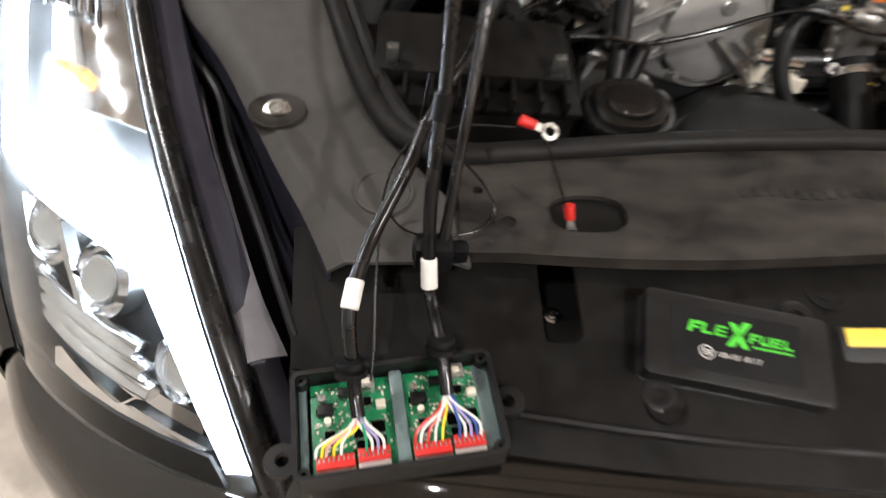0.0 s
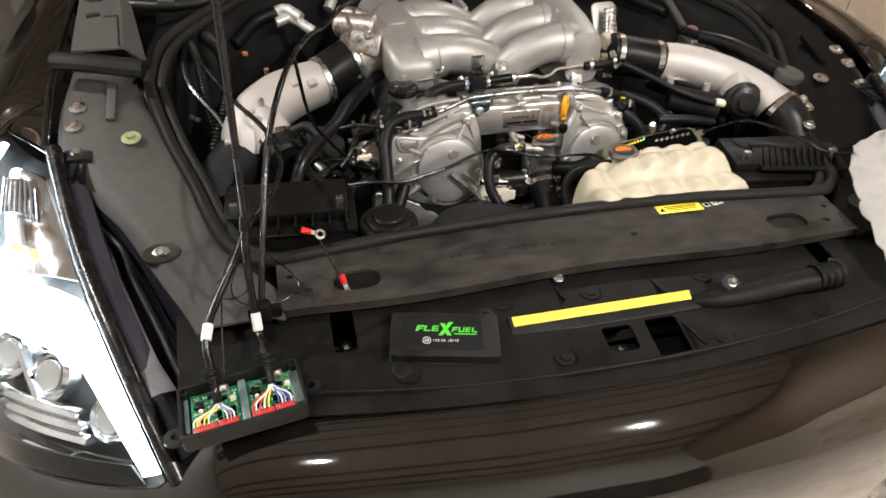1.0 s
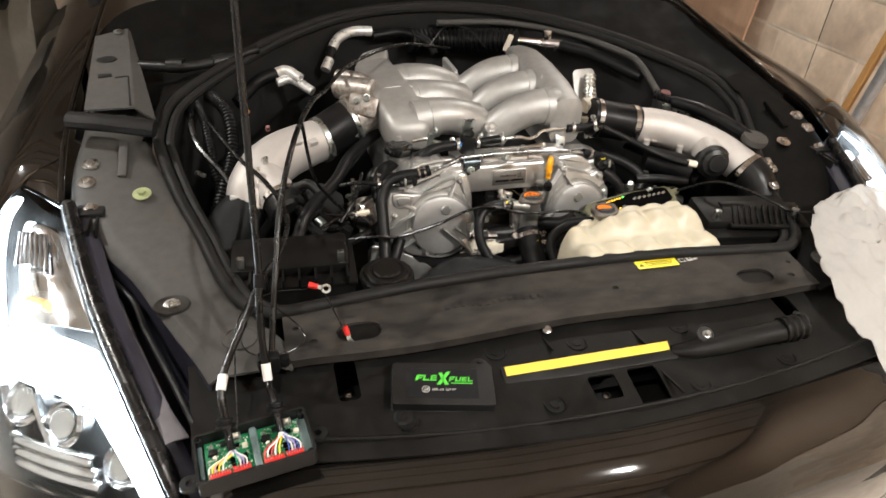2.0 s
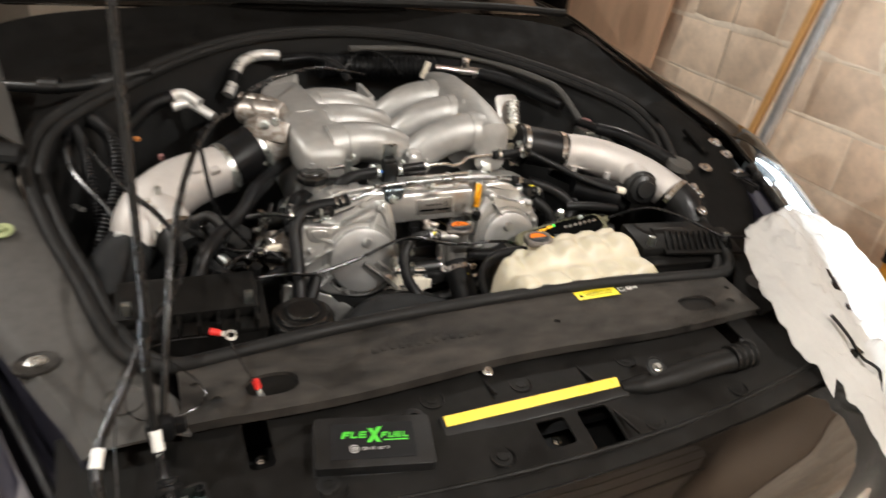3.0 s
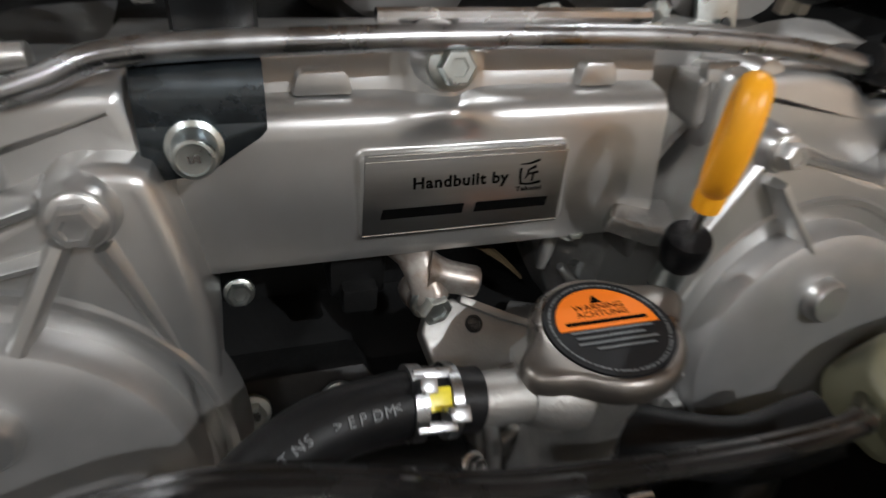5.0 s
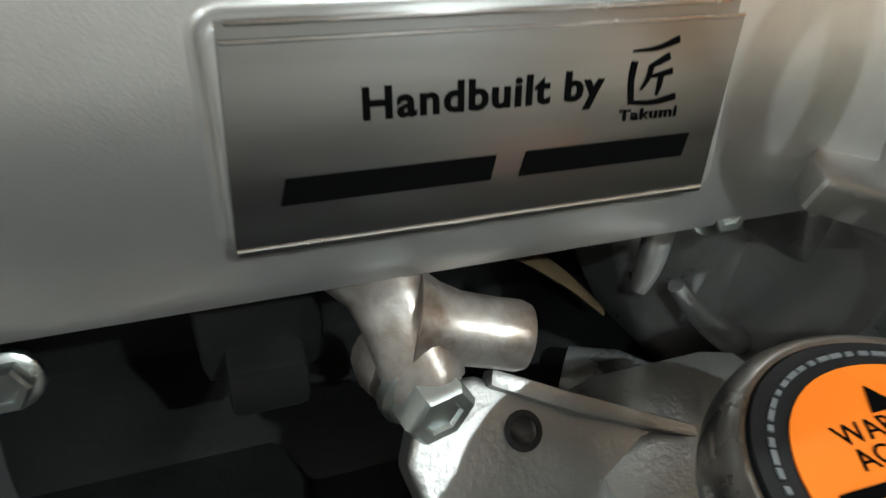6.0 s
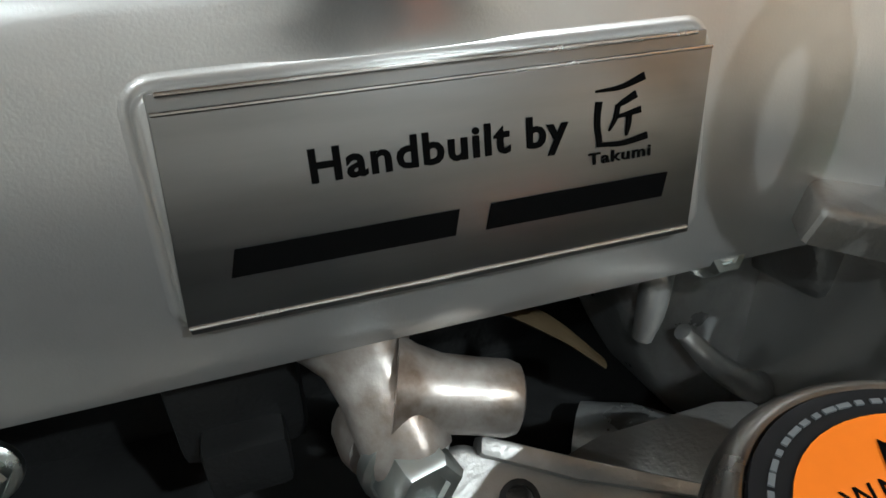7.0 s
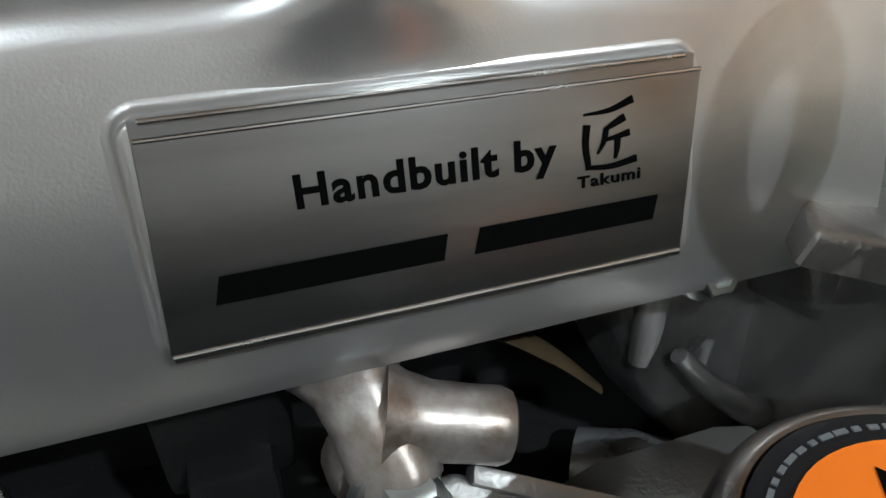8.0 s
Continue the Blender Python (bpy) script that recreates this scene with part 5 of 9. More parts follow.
def cam_cover(m, dx, dy, r, outline, front, ribs, bosses, knobs):
    body = part("cam_cover", cushion(outline, -0.080, -0.018, 0.0060, m, 150), ALLOY, engine, "ribbed cast alloy cam cover")
    d = m @ pose(dx, dy, 0)
    part("disc", lathe([(0, -0.0035), (r * 0.6, -0.0038), (r * 0.90, -0.0046), (r * 0.965, -0.0060), (r * 0.99, -0.0085), (r, -0.012), (r * 1.03, -0.040)], d, 96), DISC_ALLOY, body)
    part("hub", lathe([(0.0098, -0.006), (0.0094, 0.0005), (0.0080, 0.0022), (0, 0.0025)], m, 28), ALLOY, body)
    part("collar", lathe([(r * 1.04, -0.030), (r * 1.09, -0.019), (r * 1.12, -0.0165), (r * 1.16, -0.0165), (r * 1.19, -0.019), (r * 1.23, -0.034)], d, 72), ALLOY, body)
    top = part("front_wall", cushion(front, -0.090, -0.034, 0.010, m, 120), ALLOY, body)
    for a, b, w in ribs:
        part("rib", ridge(m, a, b, w), ALLOY, body)
    for x, y, h, br in bosses:
        bs = part("boss", lathe([(br * 1.35, -0.04), (br * 1.1, h - 0.008), (br, h - 0.002), (br * 0.9, h), (0, h)], m @ pose(x, y, 0), 24), ALLOY, body)
        part("bolt", hex_bolt(m @ Vector((x, y, h)), m.to_3x3() @ Vector((0, 0, 1)), br * 0.62, 0.007, br * 0.8), ALLOY, bs)
    for x, y, h, br in knobs:
        part("knob", lathe([(br * 1.4, h - 0.03), (br, h - 0.008), (br * 0.7, h - 0.001), (0, h)], m @ pose(x, y, 0), 20), ALLOY, top)
    return body


mL, mR = leaning(-0.132, 0.318, 0.745), leaning(0.163, 0.324, 0.741)
cl = cam_cover(mL, -0.0076, -0.034, 0.062,
               [(0.046, 0.068), (0.052, 0.060), (0.0607, 0.019), (0.0595, -0.026), (0.052, -0.075), (-0.011, -0.105), (-0.060, -0.098), (-0.086, -0.086), (-0.117, -0.070), (-0.134, -0.056), (-0.133, -0.042), (-0.1216, -0.004), (-0.109, 0.040), (-0.066, 0.036), (-0.037, 0.036), (0.0102, 0.056), (0.030, 0.068)],
               [(-0.094, 0.030), (-0.092, 0.048), (-0.084, 0.066), (-0.066, 0.078), (-0.040, 0.086), (-0.010, 0.0895), (0.030, 0.089), (0.048, 0.084), (0.050, 0.045), (-0.02, 0.020)],
               [((0.0262, 0.051, -0.010), (0.0118, 0.0235, -0.0045), 0.006), ((0.022, 0.0605, -0.013), (0.0095, 0.0555, -0.016), 0.004), ((0.0095, 0.0555, -0.016), (-0.035, 0.0375, -0.018), 0.004), ((-0.035, 0.0375, -0.018), (-0.064, 0.015, -0.017), 0.004),
                ((-0.062, 0.004, -0.006), (-0.088, 0.0175, -0.012), 0.007), ((-0.063, -0.006, -0.006), (-0.116, -0.0355, -0.012), 0.006), ((-0.0635, -0.036, -0.006), (-0.098, -0.0545, -0.012), 0.006), ((-0.060, -0.058, -0.006), (-0.086, -0.076, -0.012), 0.006),
                ((-0.108, -0.016, -0.013), (-0.124, -0.022, -0.014), 0.004), ((-0.120, -0.046, -0.012), (-0.132, -0.050, -0.014), 0.004),
                ((0.036, 0.048, -0.012), (0.050, 0.008, -0.018), 0.005), ((0.050, 0.008, -0.018), (0.056, -0.040, -0.018), 0.005), ((0.046, -0.036, -0.012), (0.057, -0.046, -0.018), 0.005), ((0.022, 0.046, -0.010), (-0.004, 0.0395, -0.014), 0.003),
                ((0.018, -0.090, -0.012), (0.026, -0.100, -0.018), 0.005), ((-0.02, -0.094, -0.012), (-0.02, -0.106, -0.018), 0.005)],
               [(0.032, 0.0575, -0.012, 0.0095), (-0.101, -0.008, -0.011, 0.0060), (0.046, -0.046, -0.014, 0.0085), (0.048, -0.072, -0.014, 0.0085), (-0.040, -0.088, -0.012, 0.0085)],
               [(-0.004, 0.085, -0.036, 0.011), (0.004, 0.064, -0.030, 0.010), (-0.052, 0.080, -0.040, 0.008)])
cr = cam_cover(mR, 0.005, -0.030, 0.0585,
               [(-0.034, 0.066), (-0.006, 0.058), (0.032, 0.045), (0.050, 0.052), (0.062, 0.040), (0.069, 0.020), (0.079, 0.0055), (0.076, -0.03), (0.055, -0.08), (0.0, -0.098), (-0.04, -0.085), (-0.060, -0.055), (-0.068, -0.030), (-0.062, 0.0167), (-0.048, 0.045)],
               [(-0.040, 0.040), (-0.040, 0.080), (-0.030, 0.087), (0.0, 0.0885), (0.022, 0.084), (0.034, 0.074), (0.050, 0.074), (0.070, 0.060), (0.070, 0.025), (0.0, 0.02)],
               [((-0.0285, 0.0485, -0.009), (-0.0095, 0.0205, -0.0045), 0.0045), ((-0.034, 0.056, -0.014), (-0.060, 0.014, -0.018), 0.004), ((-0.022, 0.058, -0.015), (0.030, 0.0435, -0.018), 0.004), ((0.030, 0.0435, -0.018), (0.052, 0.030, -0.017), 0.004),
                ((0.052, 0.016, -0.010), (0.068, 0.022, -0.018), 0.007), ((0.062, -0.02, -0.010), (0.076, -0.012, -0.018), 0.005), ((-0.052, -0.034, -0.010), (-0.066, -0.040, -0.018), 0.005), ((-0.03, -0.082, -0.010), (-0.04, -0.092, -0.018), 0.006), ((0.03, -0.083, -0.010), (0.035, -0.093, -0.018), 0.005)],
               [(-0.030, 0.061, -0.012, 0.0085), (0.054, 0.041, -0.016, 0.0080), (0.068, 0.002, -0.016, 0.0070), (-0.056, -0.050, -0.014, 0.0080)],
               [(-0.022, 0.083, -0.036, 0.010), (0.018, 0.076, -0.036, 0.009)])
part("raised_pad", merge(cushion([(-0.099, 0.010), (-0.070, 0.010), (-0.062, 0.026), (-0.066, 0.0345), (-0.104, 0.038)], -0.03, -0.0125, 0.003, mL, 50), cushion([(-0.094, 0.0165), (-0.076, 0.0165), (-0.072, 0.029), (-0.096, 0.031)], -0.02, -0.0095, 0.002, mL, 40)), ALLOY, cl)
for pts, w in (([(-0.1985, 0.3760, 0.8085), (-0.1700, 0.3755, 0.8205), (-0.1380, 0.3750, 0.8262), (-0.1080, 0.3750, 0.8285)], 0.0040), ([(-0.2010, 0.3750, 0.7990), (-0.1670, 0.3740, 0.8120), (-0.1420, 0.3735, 0.8165)], 0.0034)):
    part("cover_ridge", tube(pts, w, 12), ALLOY, cl)
part("lower_flange", cushion([(-0.152, -0.072), (-0.118, -0.078), (-0.076, -0.094), (-0.036, -0.120), (-0.02, -0.160), (-0.14, -0.160)], -0.05, -0.026, 0.005, mL, 70), ALLOY_ROUGH, cl)
# sensors with black plugs
for m, body, x, y, side in ((mL, cl, -0.064, 0.0600, -1), (mR, cr, 0.060, 0.0640, 1)):
    sn = part("cam_sensor", merge(lathe([(0.0125, -0.045), (0.0120, -0.026), (0.0105, -0.022), (0.0105, -0.016), (0, -0.016)], m @ pose(x, y, 0), 24), rod(m @ Vector((x, y, -0.019)), m @ Vector((x + 0.024 * side, y - 0.002, -0.019)), 0.0065, bevel=0.001)), PLASTIC, body)
    part("clip_mark", box(None, (0.010, 0.0030, 0.003), 0.0006, m=m @ pose(x + 0.002, y + 0.0105, -0.021, 0, 0, -8)), YELLOW_LABEL, sn, "yellow paint mark")
    part("clip", box(None, (0.004, 0.016, 0.010), 0.001, m=m @ pose(x + 0.014 * side, y, -0.017)), ZINC, sn)
# rounded valve-cover tops behind the cam covers
for sx, cx in ((-1, -0.155), (1, 0.180)):
    rows = []
    for y in np.linspace(0.388, 0.80, 16):
        rows.append([(cx + 0.082 * math.cos(a), y, 0.735 + (0.088 if y < 0.42 else 0.07) * math.sin(a)) for a in np.linspace(0, math.pi, 17)])
    part("valve_cover", loft(rows, thick=0.004), ALLOY_ROUGH if sx > 0 else ALLOY, engine, "cast alloy valve cover")
# near-black block and casting hold the shade below the bridge in their colour
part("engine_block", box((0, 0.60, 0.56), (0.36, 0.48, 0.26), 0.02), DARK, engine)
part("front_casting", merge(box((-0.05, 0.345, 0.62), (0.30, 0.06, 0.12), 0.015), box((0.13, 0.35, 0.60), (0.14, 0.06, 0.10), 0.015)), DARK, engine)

# steel tube along the bridge, with hose ends
rail = part("coolant_rail", tube([(-0.168, 0.3605, 0.8080), (-0.150, 0.3615, 0.8135), on_face(-0.126, 0.0440, 0.008), on_face(-0.102, 0.0515, 0.006), on_face(-0.04, 0.0535, 0.003), on_face(0.03, 0.0535, 0.001), (0.095, 0.3800, 0.8290), (0.140, 0.3790, 0.8255), (0.165, 0.3785, 0.8215), (0.196, 0.3775, 0.8150)], 0.0042, 10), RAIL_STEEL, engine, "bright steel coolant tube")
part("rail_hose", tube([(-0.157, 0.3640, 0.8140), (-0.180, 0.3630, 0.8085), (-0.216, 0.364, 0.8050), (-0.244, 0.358, 0.7960), (-0.259, 0.340, 0.7720), (-0.262, 0.305, 0.7330), (-0.266, 0.265, 0.690), (-0.272, 0.235, 0.650)], 0.0115, 16), RUBBER, rail)
part("rail_hose", tube([(0.184, 0.3786, 0.8195), (0.205, 0.3780, 0.8140), (0.235, 0.3800, 0.8020), (0.262, 0.3840, 0.7780), (0.272, 0.3800, 0.7300)], 0.0078, 14), RUBBER, rail)
part("spring_clip", merge(*[lathe([(0.0116, -0.002), (0.0126, -0.002), (0.0126, 0.002), (0.0116, 0.002)], frame_z((x, 0.3632, z), (x - 1, 0.3632, z - 0.22)), 24) for x, z in ((-0.168, 0.8112), (-0.179, 0.8088))], box((-0.1735, 0.356, 0.8205), (0.012, 0.004, 0.005), 0.001)), STEEL, rail)
part("spring_clip", merge(lathe([(0.0079, -0.0035), (0.0089, -0.0035), (0.0089, 0.0035), (0.0079, 0.0035)], frame_z((0.201, 0.3781, 0.8152), (0.301, 0.378, 0.787)), 24), box((0.201, 0.3700, 0.8215), (0.007, 0.004, 0.006), 0.001)), STEEL, rail)

# dipstick: steel stem in a rubber bung, orange loop handle
dip = thing("dipstick", (0.094, 0.34, 0.70), "orange loop-handled oil dipstick standing in its tube", "dipstick")
D0, D1 = Vector((0.0945, 0.3395, 0.768)), Vector((0.0905, 0.3345, 0.797))
part("tube", rod((0.097, 0.350, 0.690), D0, 0.0060), ZINC, dip)
part("bung", lathe([(0.0062, -0.010), (0.0082, -0.007), (0.0090, -0.001), (0.0090, 0.003), (0.0082, 0.0055), (0.004, 0.006), (0, 0.006)], frame_z(D0 - Vector((0, 0, 0.001)), D1), 24), RUBBER, dip)
part("stem", rod(D0, D1, 0.0024), STEEL, dip)
hm = axes((0.0875, 0.3320, 0.8170), (0.60, 0.80, 0.0), (-0.05, -0.04, 1.0))
loop = [(0.0096 * math.cos(a) * (1 + 0.10 * math.sin(a)), 0.0175 * math.sin(a)) for a in np.linspace(-math.pi / 2, 1.5 * math.pi, 41)]
part("handle", merge(tube([hm @ Vector((x, y, 0)) for x, y in loop], 0.0050, 16, smooth=False, cap=False, flat=0.80), lathe([(0.0030, 0.0), (0.0048, 0.0012), (0.0052, 0.006), (0.0048, 0.012), (0, 0.014)], frame_z(hm @ Vector((0, -0.0275, 0)), hm @ Vector((0, 0, 0))), 20)), YELLOW_TIP, dip, "orange plastic loop handle")

# ---------------------------------------------------------------- coolant neck, cap and hoses
neck = thing("coolant_filler_neck", (0.038, 0.296, 0.66), "alloy coolant filler neck with a pressure cap", "filler neck")
part("neck", lathe([(0.023, -0.10), (0.021, -0.075), (0.0175, -0.06), (0.0170, -0.022), (0.0180, -0.016), (0.0185, -0.006), (0.018, 0.0), (0, 0.0)], Matrix.Translation((0.0475, 0.3100, 0.753)), 36), ALLOY_ROUGH, neck)
part("outlet", rod((0.038, 0.300, 0.748), (-0.006, 0.2985, 0.7550), 0.0082), ALLOY_ROUGH, neck)
part("mount", merge(box((0.056, 0.340, 0.700), (0.05, 0.05, 0.05), 0.012), lathe([(0.0125, 0.0), (0.0118, 0.010), (0.0098, 0.016), (0.0090, 0.018)], frame_z((0.034, 0.3000, 0.7486), (-0.006, 0.2985, 0.7550)), 24)), ALLOY_ROUGH, neck)
NB = axes((0.036, 0.322, 0.690), (1, 0.10, 0), (0, 0.18, 1))
part("neck_bracket", cushion([(-0.018, 0.026), (-0.006, 0.031), (0.006, 0.028), (0.022, 0.010), (0.026, -0.030), (-0.012, -0.032), (-0.018, -0.004)], -0.018, 0.0, 0.003, NB, 70), ALLOY_ROUGH, neck, "rough cast bracket")
part("bracket_rib", merge(tube([NB @ Vector((-0.016, 0.022, 0.0)), NB @ Vector((-0.012, 0.0, 0.002)), NB @ Vector((-0.010, -0.030, 0.001))], [0.0030, 0.0035, 0.0030], 10), tube([NB @ Vector((-0.012, 0.0, 0.001)), NB @ Vector((0.004, 0.012, 0.002)), NB @ Vector((0.018, 0.004, 0.001))], [0.0025, 0.0030, 0.0025], 10)), ALLOY_ROUGH, neck)


def lobes(k, r):
    """Two finger lugs that only the outer rim has."""
    return lambda a, q: q * (1 + k * max(0.0, math.cos(2 * a)) ** 5 * min(1.0, (q / r - 0.90) / 0.05)) if q > r * 0.90 else q


def pressure_cap(parent, at, r, turn, texts=True, k=0.42, disc=0.885):
    m = Matrix.Translation(at) @ pose(0, 0, 0, -3, 0, turn)
    cap = part("pressure_cap", lathe([(r * 0.70, -0.0072), (r * 0.89, -0.0076), (r * 0.99, -0.0084), (r * 1.030, -0.0080), (r * 1.048, -0.0062), (r * 1.045, -0.0040), (r * 1.025, -0.0018), (r * 0.985, -0.0004), (r * 0.945, 0.0003), (r * 0.915, 0.0004), (r * (disc + 0.012), 0.0002), (r * disc, -0.0004), (r * 0.70, -0.0004), (0, -0.0004)], m, 160, lobes(k, r)), CAP_STEEL, parent, "satin steel pressure cap with two finger lugs")
    lab = part("label", lathe([(r * disc, -0.0004), (r * (disc - 0.006), 0.0007), (0, 0.0007)], m, 64), LABEL_BLACK, cap, "black warning label with an orange half")
    r = r * disc / 0.872
    pts = [(r * 0.70 * math.cos(a), r * 0.70 * math.sin(a)) for a in np.linspace(radians(-2), radians(182), 28)]
    part("orange_field", prism(pts, 0.0006, 0.0010, 0, m @ pose(0, 0, 0, 0, 0, -turn - 2)), ORANGE, lab)
    mm = m @ pose(0, 0, 0.0011, 0, 0, -turn - 2)
    ring = [box(None, (r * (0.055 + 0.02 * math.sin(17 * a)), r * 0.026, 0.0003), 0, m=m @ pose(r * 0.785 * math.cos(a), r * 0.78 * math.sin(a), 0.0008, 0, 0, math.degrees(a) + 90)) for a in np.linspace(0, 2 * math.pi, 60, endpoint=False)]
    part("print_bar_ring", merge(*ring), GREY_INK, lab)
    if texts:
        part("lettering", merge(words("WARNING", r * 0.15, mm @ pose(0, r * 0.30, 0), 0.00005, align="CENTER"), words("ACHTUNG", r * 0.15, mm @ pose(0, r * 0.17, 0), 0.00005, align="CENTER")), INK, lab)
        part("print_bar", box(None, (r * 1.15, r * 0.06, 0.0002), 0, m=mm @ pose(0, r * 0.075, 0)), INK, lab)
        part("warning_triangle", prism([(-r * 0.09, r * 0.42), (r * 0.09, r * 0.42), (0, r * 0.57)], 0, 0.0001, 0, mm), INK, lab)
    bars = [box(None, (r * w, r * 0.030, 0.0002), 0, m=mm @ pose(r * x, -r * y, 0)) for w, y, x in ((1.15, 0.08, 0.0), (0.95, 0.18, -0.06), (1.10, 0.28, 0.0), (0.80, 0.38, 0.06))]
    part("print_bar", merge(*bars), GREY_INK, lab)
    return cap


pressure_cap(neck, (0.0475, 0.3095, 0.7645), 0.0241, 20)

h1 = thing("coolant_hose", (-0.03, 0.25, 0.65), "black rubber coolant hose with a spring clamp and faint print", "hose", "coolant hoses")
part("hose", tube([(0.000, 0.2990, 0.7540), (-0.020, 0.2990, 0.7575), (-0.050, 0.2925, 0.7580), (-0.073, 0.2780, 0.7455), (-0.079, 0.252, 0.710), (-0.060, 0.225, 0.674), (-0.030, 0.205, 0.655), (0.01, 0.190, 0.645), (0.06, 0.185, 0.650)], 0.0098, 18), RUBBER, h1)
HP, HD, HN = Vector((-0.0142, 0.2990, 0.7568)), Vector((-1, 0.0, 0.12)).normalized(), Vector((0, -0.57, 0.82))
cmp_ = part("clamp", merge(*[lathe([(0.0099, -w), (0.0110, -w), (0.0110, w), (0.0099, w)], frame_z(HP + HD * o, HP + HD * (o + 1)), 28) for o, w in ((-0.0052, 0.0016), (0.0052, 0.0020))], *[box(None, (0.0115, 0.0030, 0.0012), 0.0004, m=axes(HP + (HN * math.cos(a) + HN.cross(HD) * math.sin(a)) * 0.0107, HD, HN.cross(HD))) for a in (-0.75, 0.75)],
             box(None, (0.0060, 0.0045, 0.0085), 0.001, m=axes(HP + HN * 0.0135 + HN.cross(HD) * 0.0045 - HD * 0.004, HD, HN.cross(HD))), box(None, (0.0050, 0.0045, 0.0085), 0.001, m=axes(HP + HN * 0.0135 - HN.cross(HD) * 0.0035 + HD * 0.004, HD, HN.cross(HD)))), RAIL_STEEL, h1, "steel spring clamp")
part("paint_mark", box(None, (0.0085, 0.0065, 0.0012), 0.0004, m=axes(HP + HN * 0.0100, HD, HN.cross(HD))), YELLOW_LABEL, cmp_, "yellow paint mark")
# faint print that follows the hose
line = spline([(-0.0268, 0.2980, 0.7578), (-0.050, 0.2925, 0.7580), (-0.073, 0.2780, 0.7455), (-0.078, 0.265, 0.727)], 40)
run, step_, glyphs = 0.0, 0.0, []
text = "83 TNS >EPDM<"[::-1]
for a, b in zip(line, line[1:]):
    run += (b - a).length
    if run >= step_ and text:
        d = (a - b).normalized()
        up = Vector((0, 0.55, 0.84))
        nrm = (Vector((-0.1, -0.60, 0.80)) - d * Vector((-0.1, -0.60, 0.80)).dot(d)).normalized()
        if text[0] != " ":
            glyphs.append(words(text[0], 0.0042, axes(a + nrm * 0.0105, d, nrm.cross(d)) @ pose(-0.0014, -0.0017, 0), 0.0001))
        text, step_ = text[1:], step_ + 0.0034
part("lettering", merge(*glyphs), GREY_INK, h1, "faint white print")

h2 = thing("radiator_hose", (0.03, 0.22, 0.55), "thick black radiator hose below the filler neck", "hose", "coolant hoses")
part("hose", tube([(0.040, 0.300, 0.690), (0.040, 0.280, 0.675), (0.042, 0.248, 0.652), (0.045, 0.21, 0.615), (0.045, 0.18, 0.56)], 0.0245, 20), RUBBER, h2)
part("clamp", clamp((0.040, 0.285, 0.680), (0, -1, -0.6), 0.025, 0.010), STEEL, h2)
part("paint_mark", box((0.047, 0.262, 0.6835), (0.006, 0.004, 0.012), 0.001, rot=(40, 0, 30)), YELLOW_LABEL, h2)
h3 = thing("overflow_hose", (0.10, 0.22, 0.60), "black rubber hose into the coolant tank", "hose", "coolant hoses")
part("hose", tube([(0.148, 0.208, 0.752), (0.125, 0.216, 0.752), (0.096, 0.226, 0.744), (0.072, 0.232, 0.722), (0.062, 0.222, 0.698), (0.066, 0.192, 0.666), (0.080, 0.15, 0.62)], 0.0095, 14), RUBBER, h3)
part("clamp", clamp((0.0655, 0.195, 0.669), (0, -0.6, -0.7), 0.0098, 0.009), STEEL, h3)

# clutter of pipes between fans and engine
low = thing("lower_pipework", (-0.02, 0.30, 0.55), "bright steel pipes and connectors below the bridge", "pipework")
part("pipe", rod((-0.085, 0.325, 0.672), (0.02, 0.318, 0.676), 0.013), STEEL, low)
part("pipe", rod((-0.10, 0.315, 0.640), (0.10, 0.305, 0.645), 0.010), CHROME, low)
part("sleeve", rod((-0.035, 0.322, 0.673), (0.015, 0.319, 0.675), 0.0165), PLASTIC, low)
part("connector", merge(box((-0.040, 0.292, 0.662), (0.030, 0.022, 0.026), 0.003), box((-0.022, 0.290, 0.662), (0.016, 0.018, 0.020), 0.002)), IVORY, low, "white plastic connector")
for dx, w in ((0.0, 0.0055), (0.024, 0.0040)):
    part("strut", tube([mL @ Vector((-0.006 + dx, -0.036, 0.004)), mL @ Vector((0.024 + dx, -0.064, 0.006)), mL @ Vector((0.052 + dx, -0.092, 0.004))], w, 8, flat=0.7), ALLOY_ROUGH, low)
part("pipe", rod((-0.088, 0.290, 0.6965), (-0.030, 0.288, 0.6895), 0.0072, bevel=0.001), CHROME, low)
part("sleeve", rod((-0.066, 0.2895, 0.694), (-0.050, 0.289, 0.692), 0.0090, bevel=0.001), PLASTIC, low)
part("pipe", rod((-0.060, 0.300, 0.672), (0.010, 0.296, 0.664), 0.0085, bevel=0.001), CHROME, low)
part("sleeve", rod((-0.030, 0.298, 0.6685), (0.002, 0.2965, 0.665), 0.0125, bevel=0.002), PLASTIC, low)
part("plug", merge(box((-0.086, 0.304, 0.708), (0.008, 0.010, 0.022), 0.002, rot=(-15, 0, 8)), box((-0.081, 0.300, 0.698), (0.012, 0.010, 0.009), 0.002)), SOLDER, low, "white plastic plug")
part("connector", box((-0.060, 0.270, 0.655), (0.032, 0.022, 0.026), 0.003, rot=(20, 0, 12)), SOLDER, low)
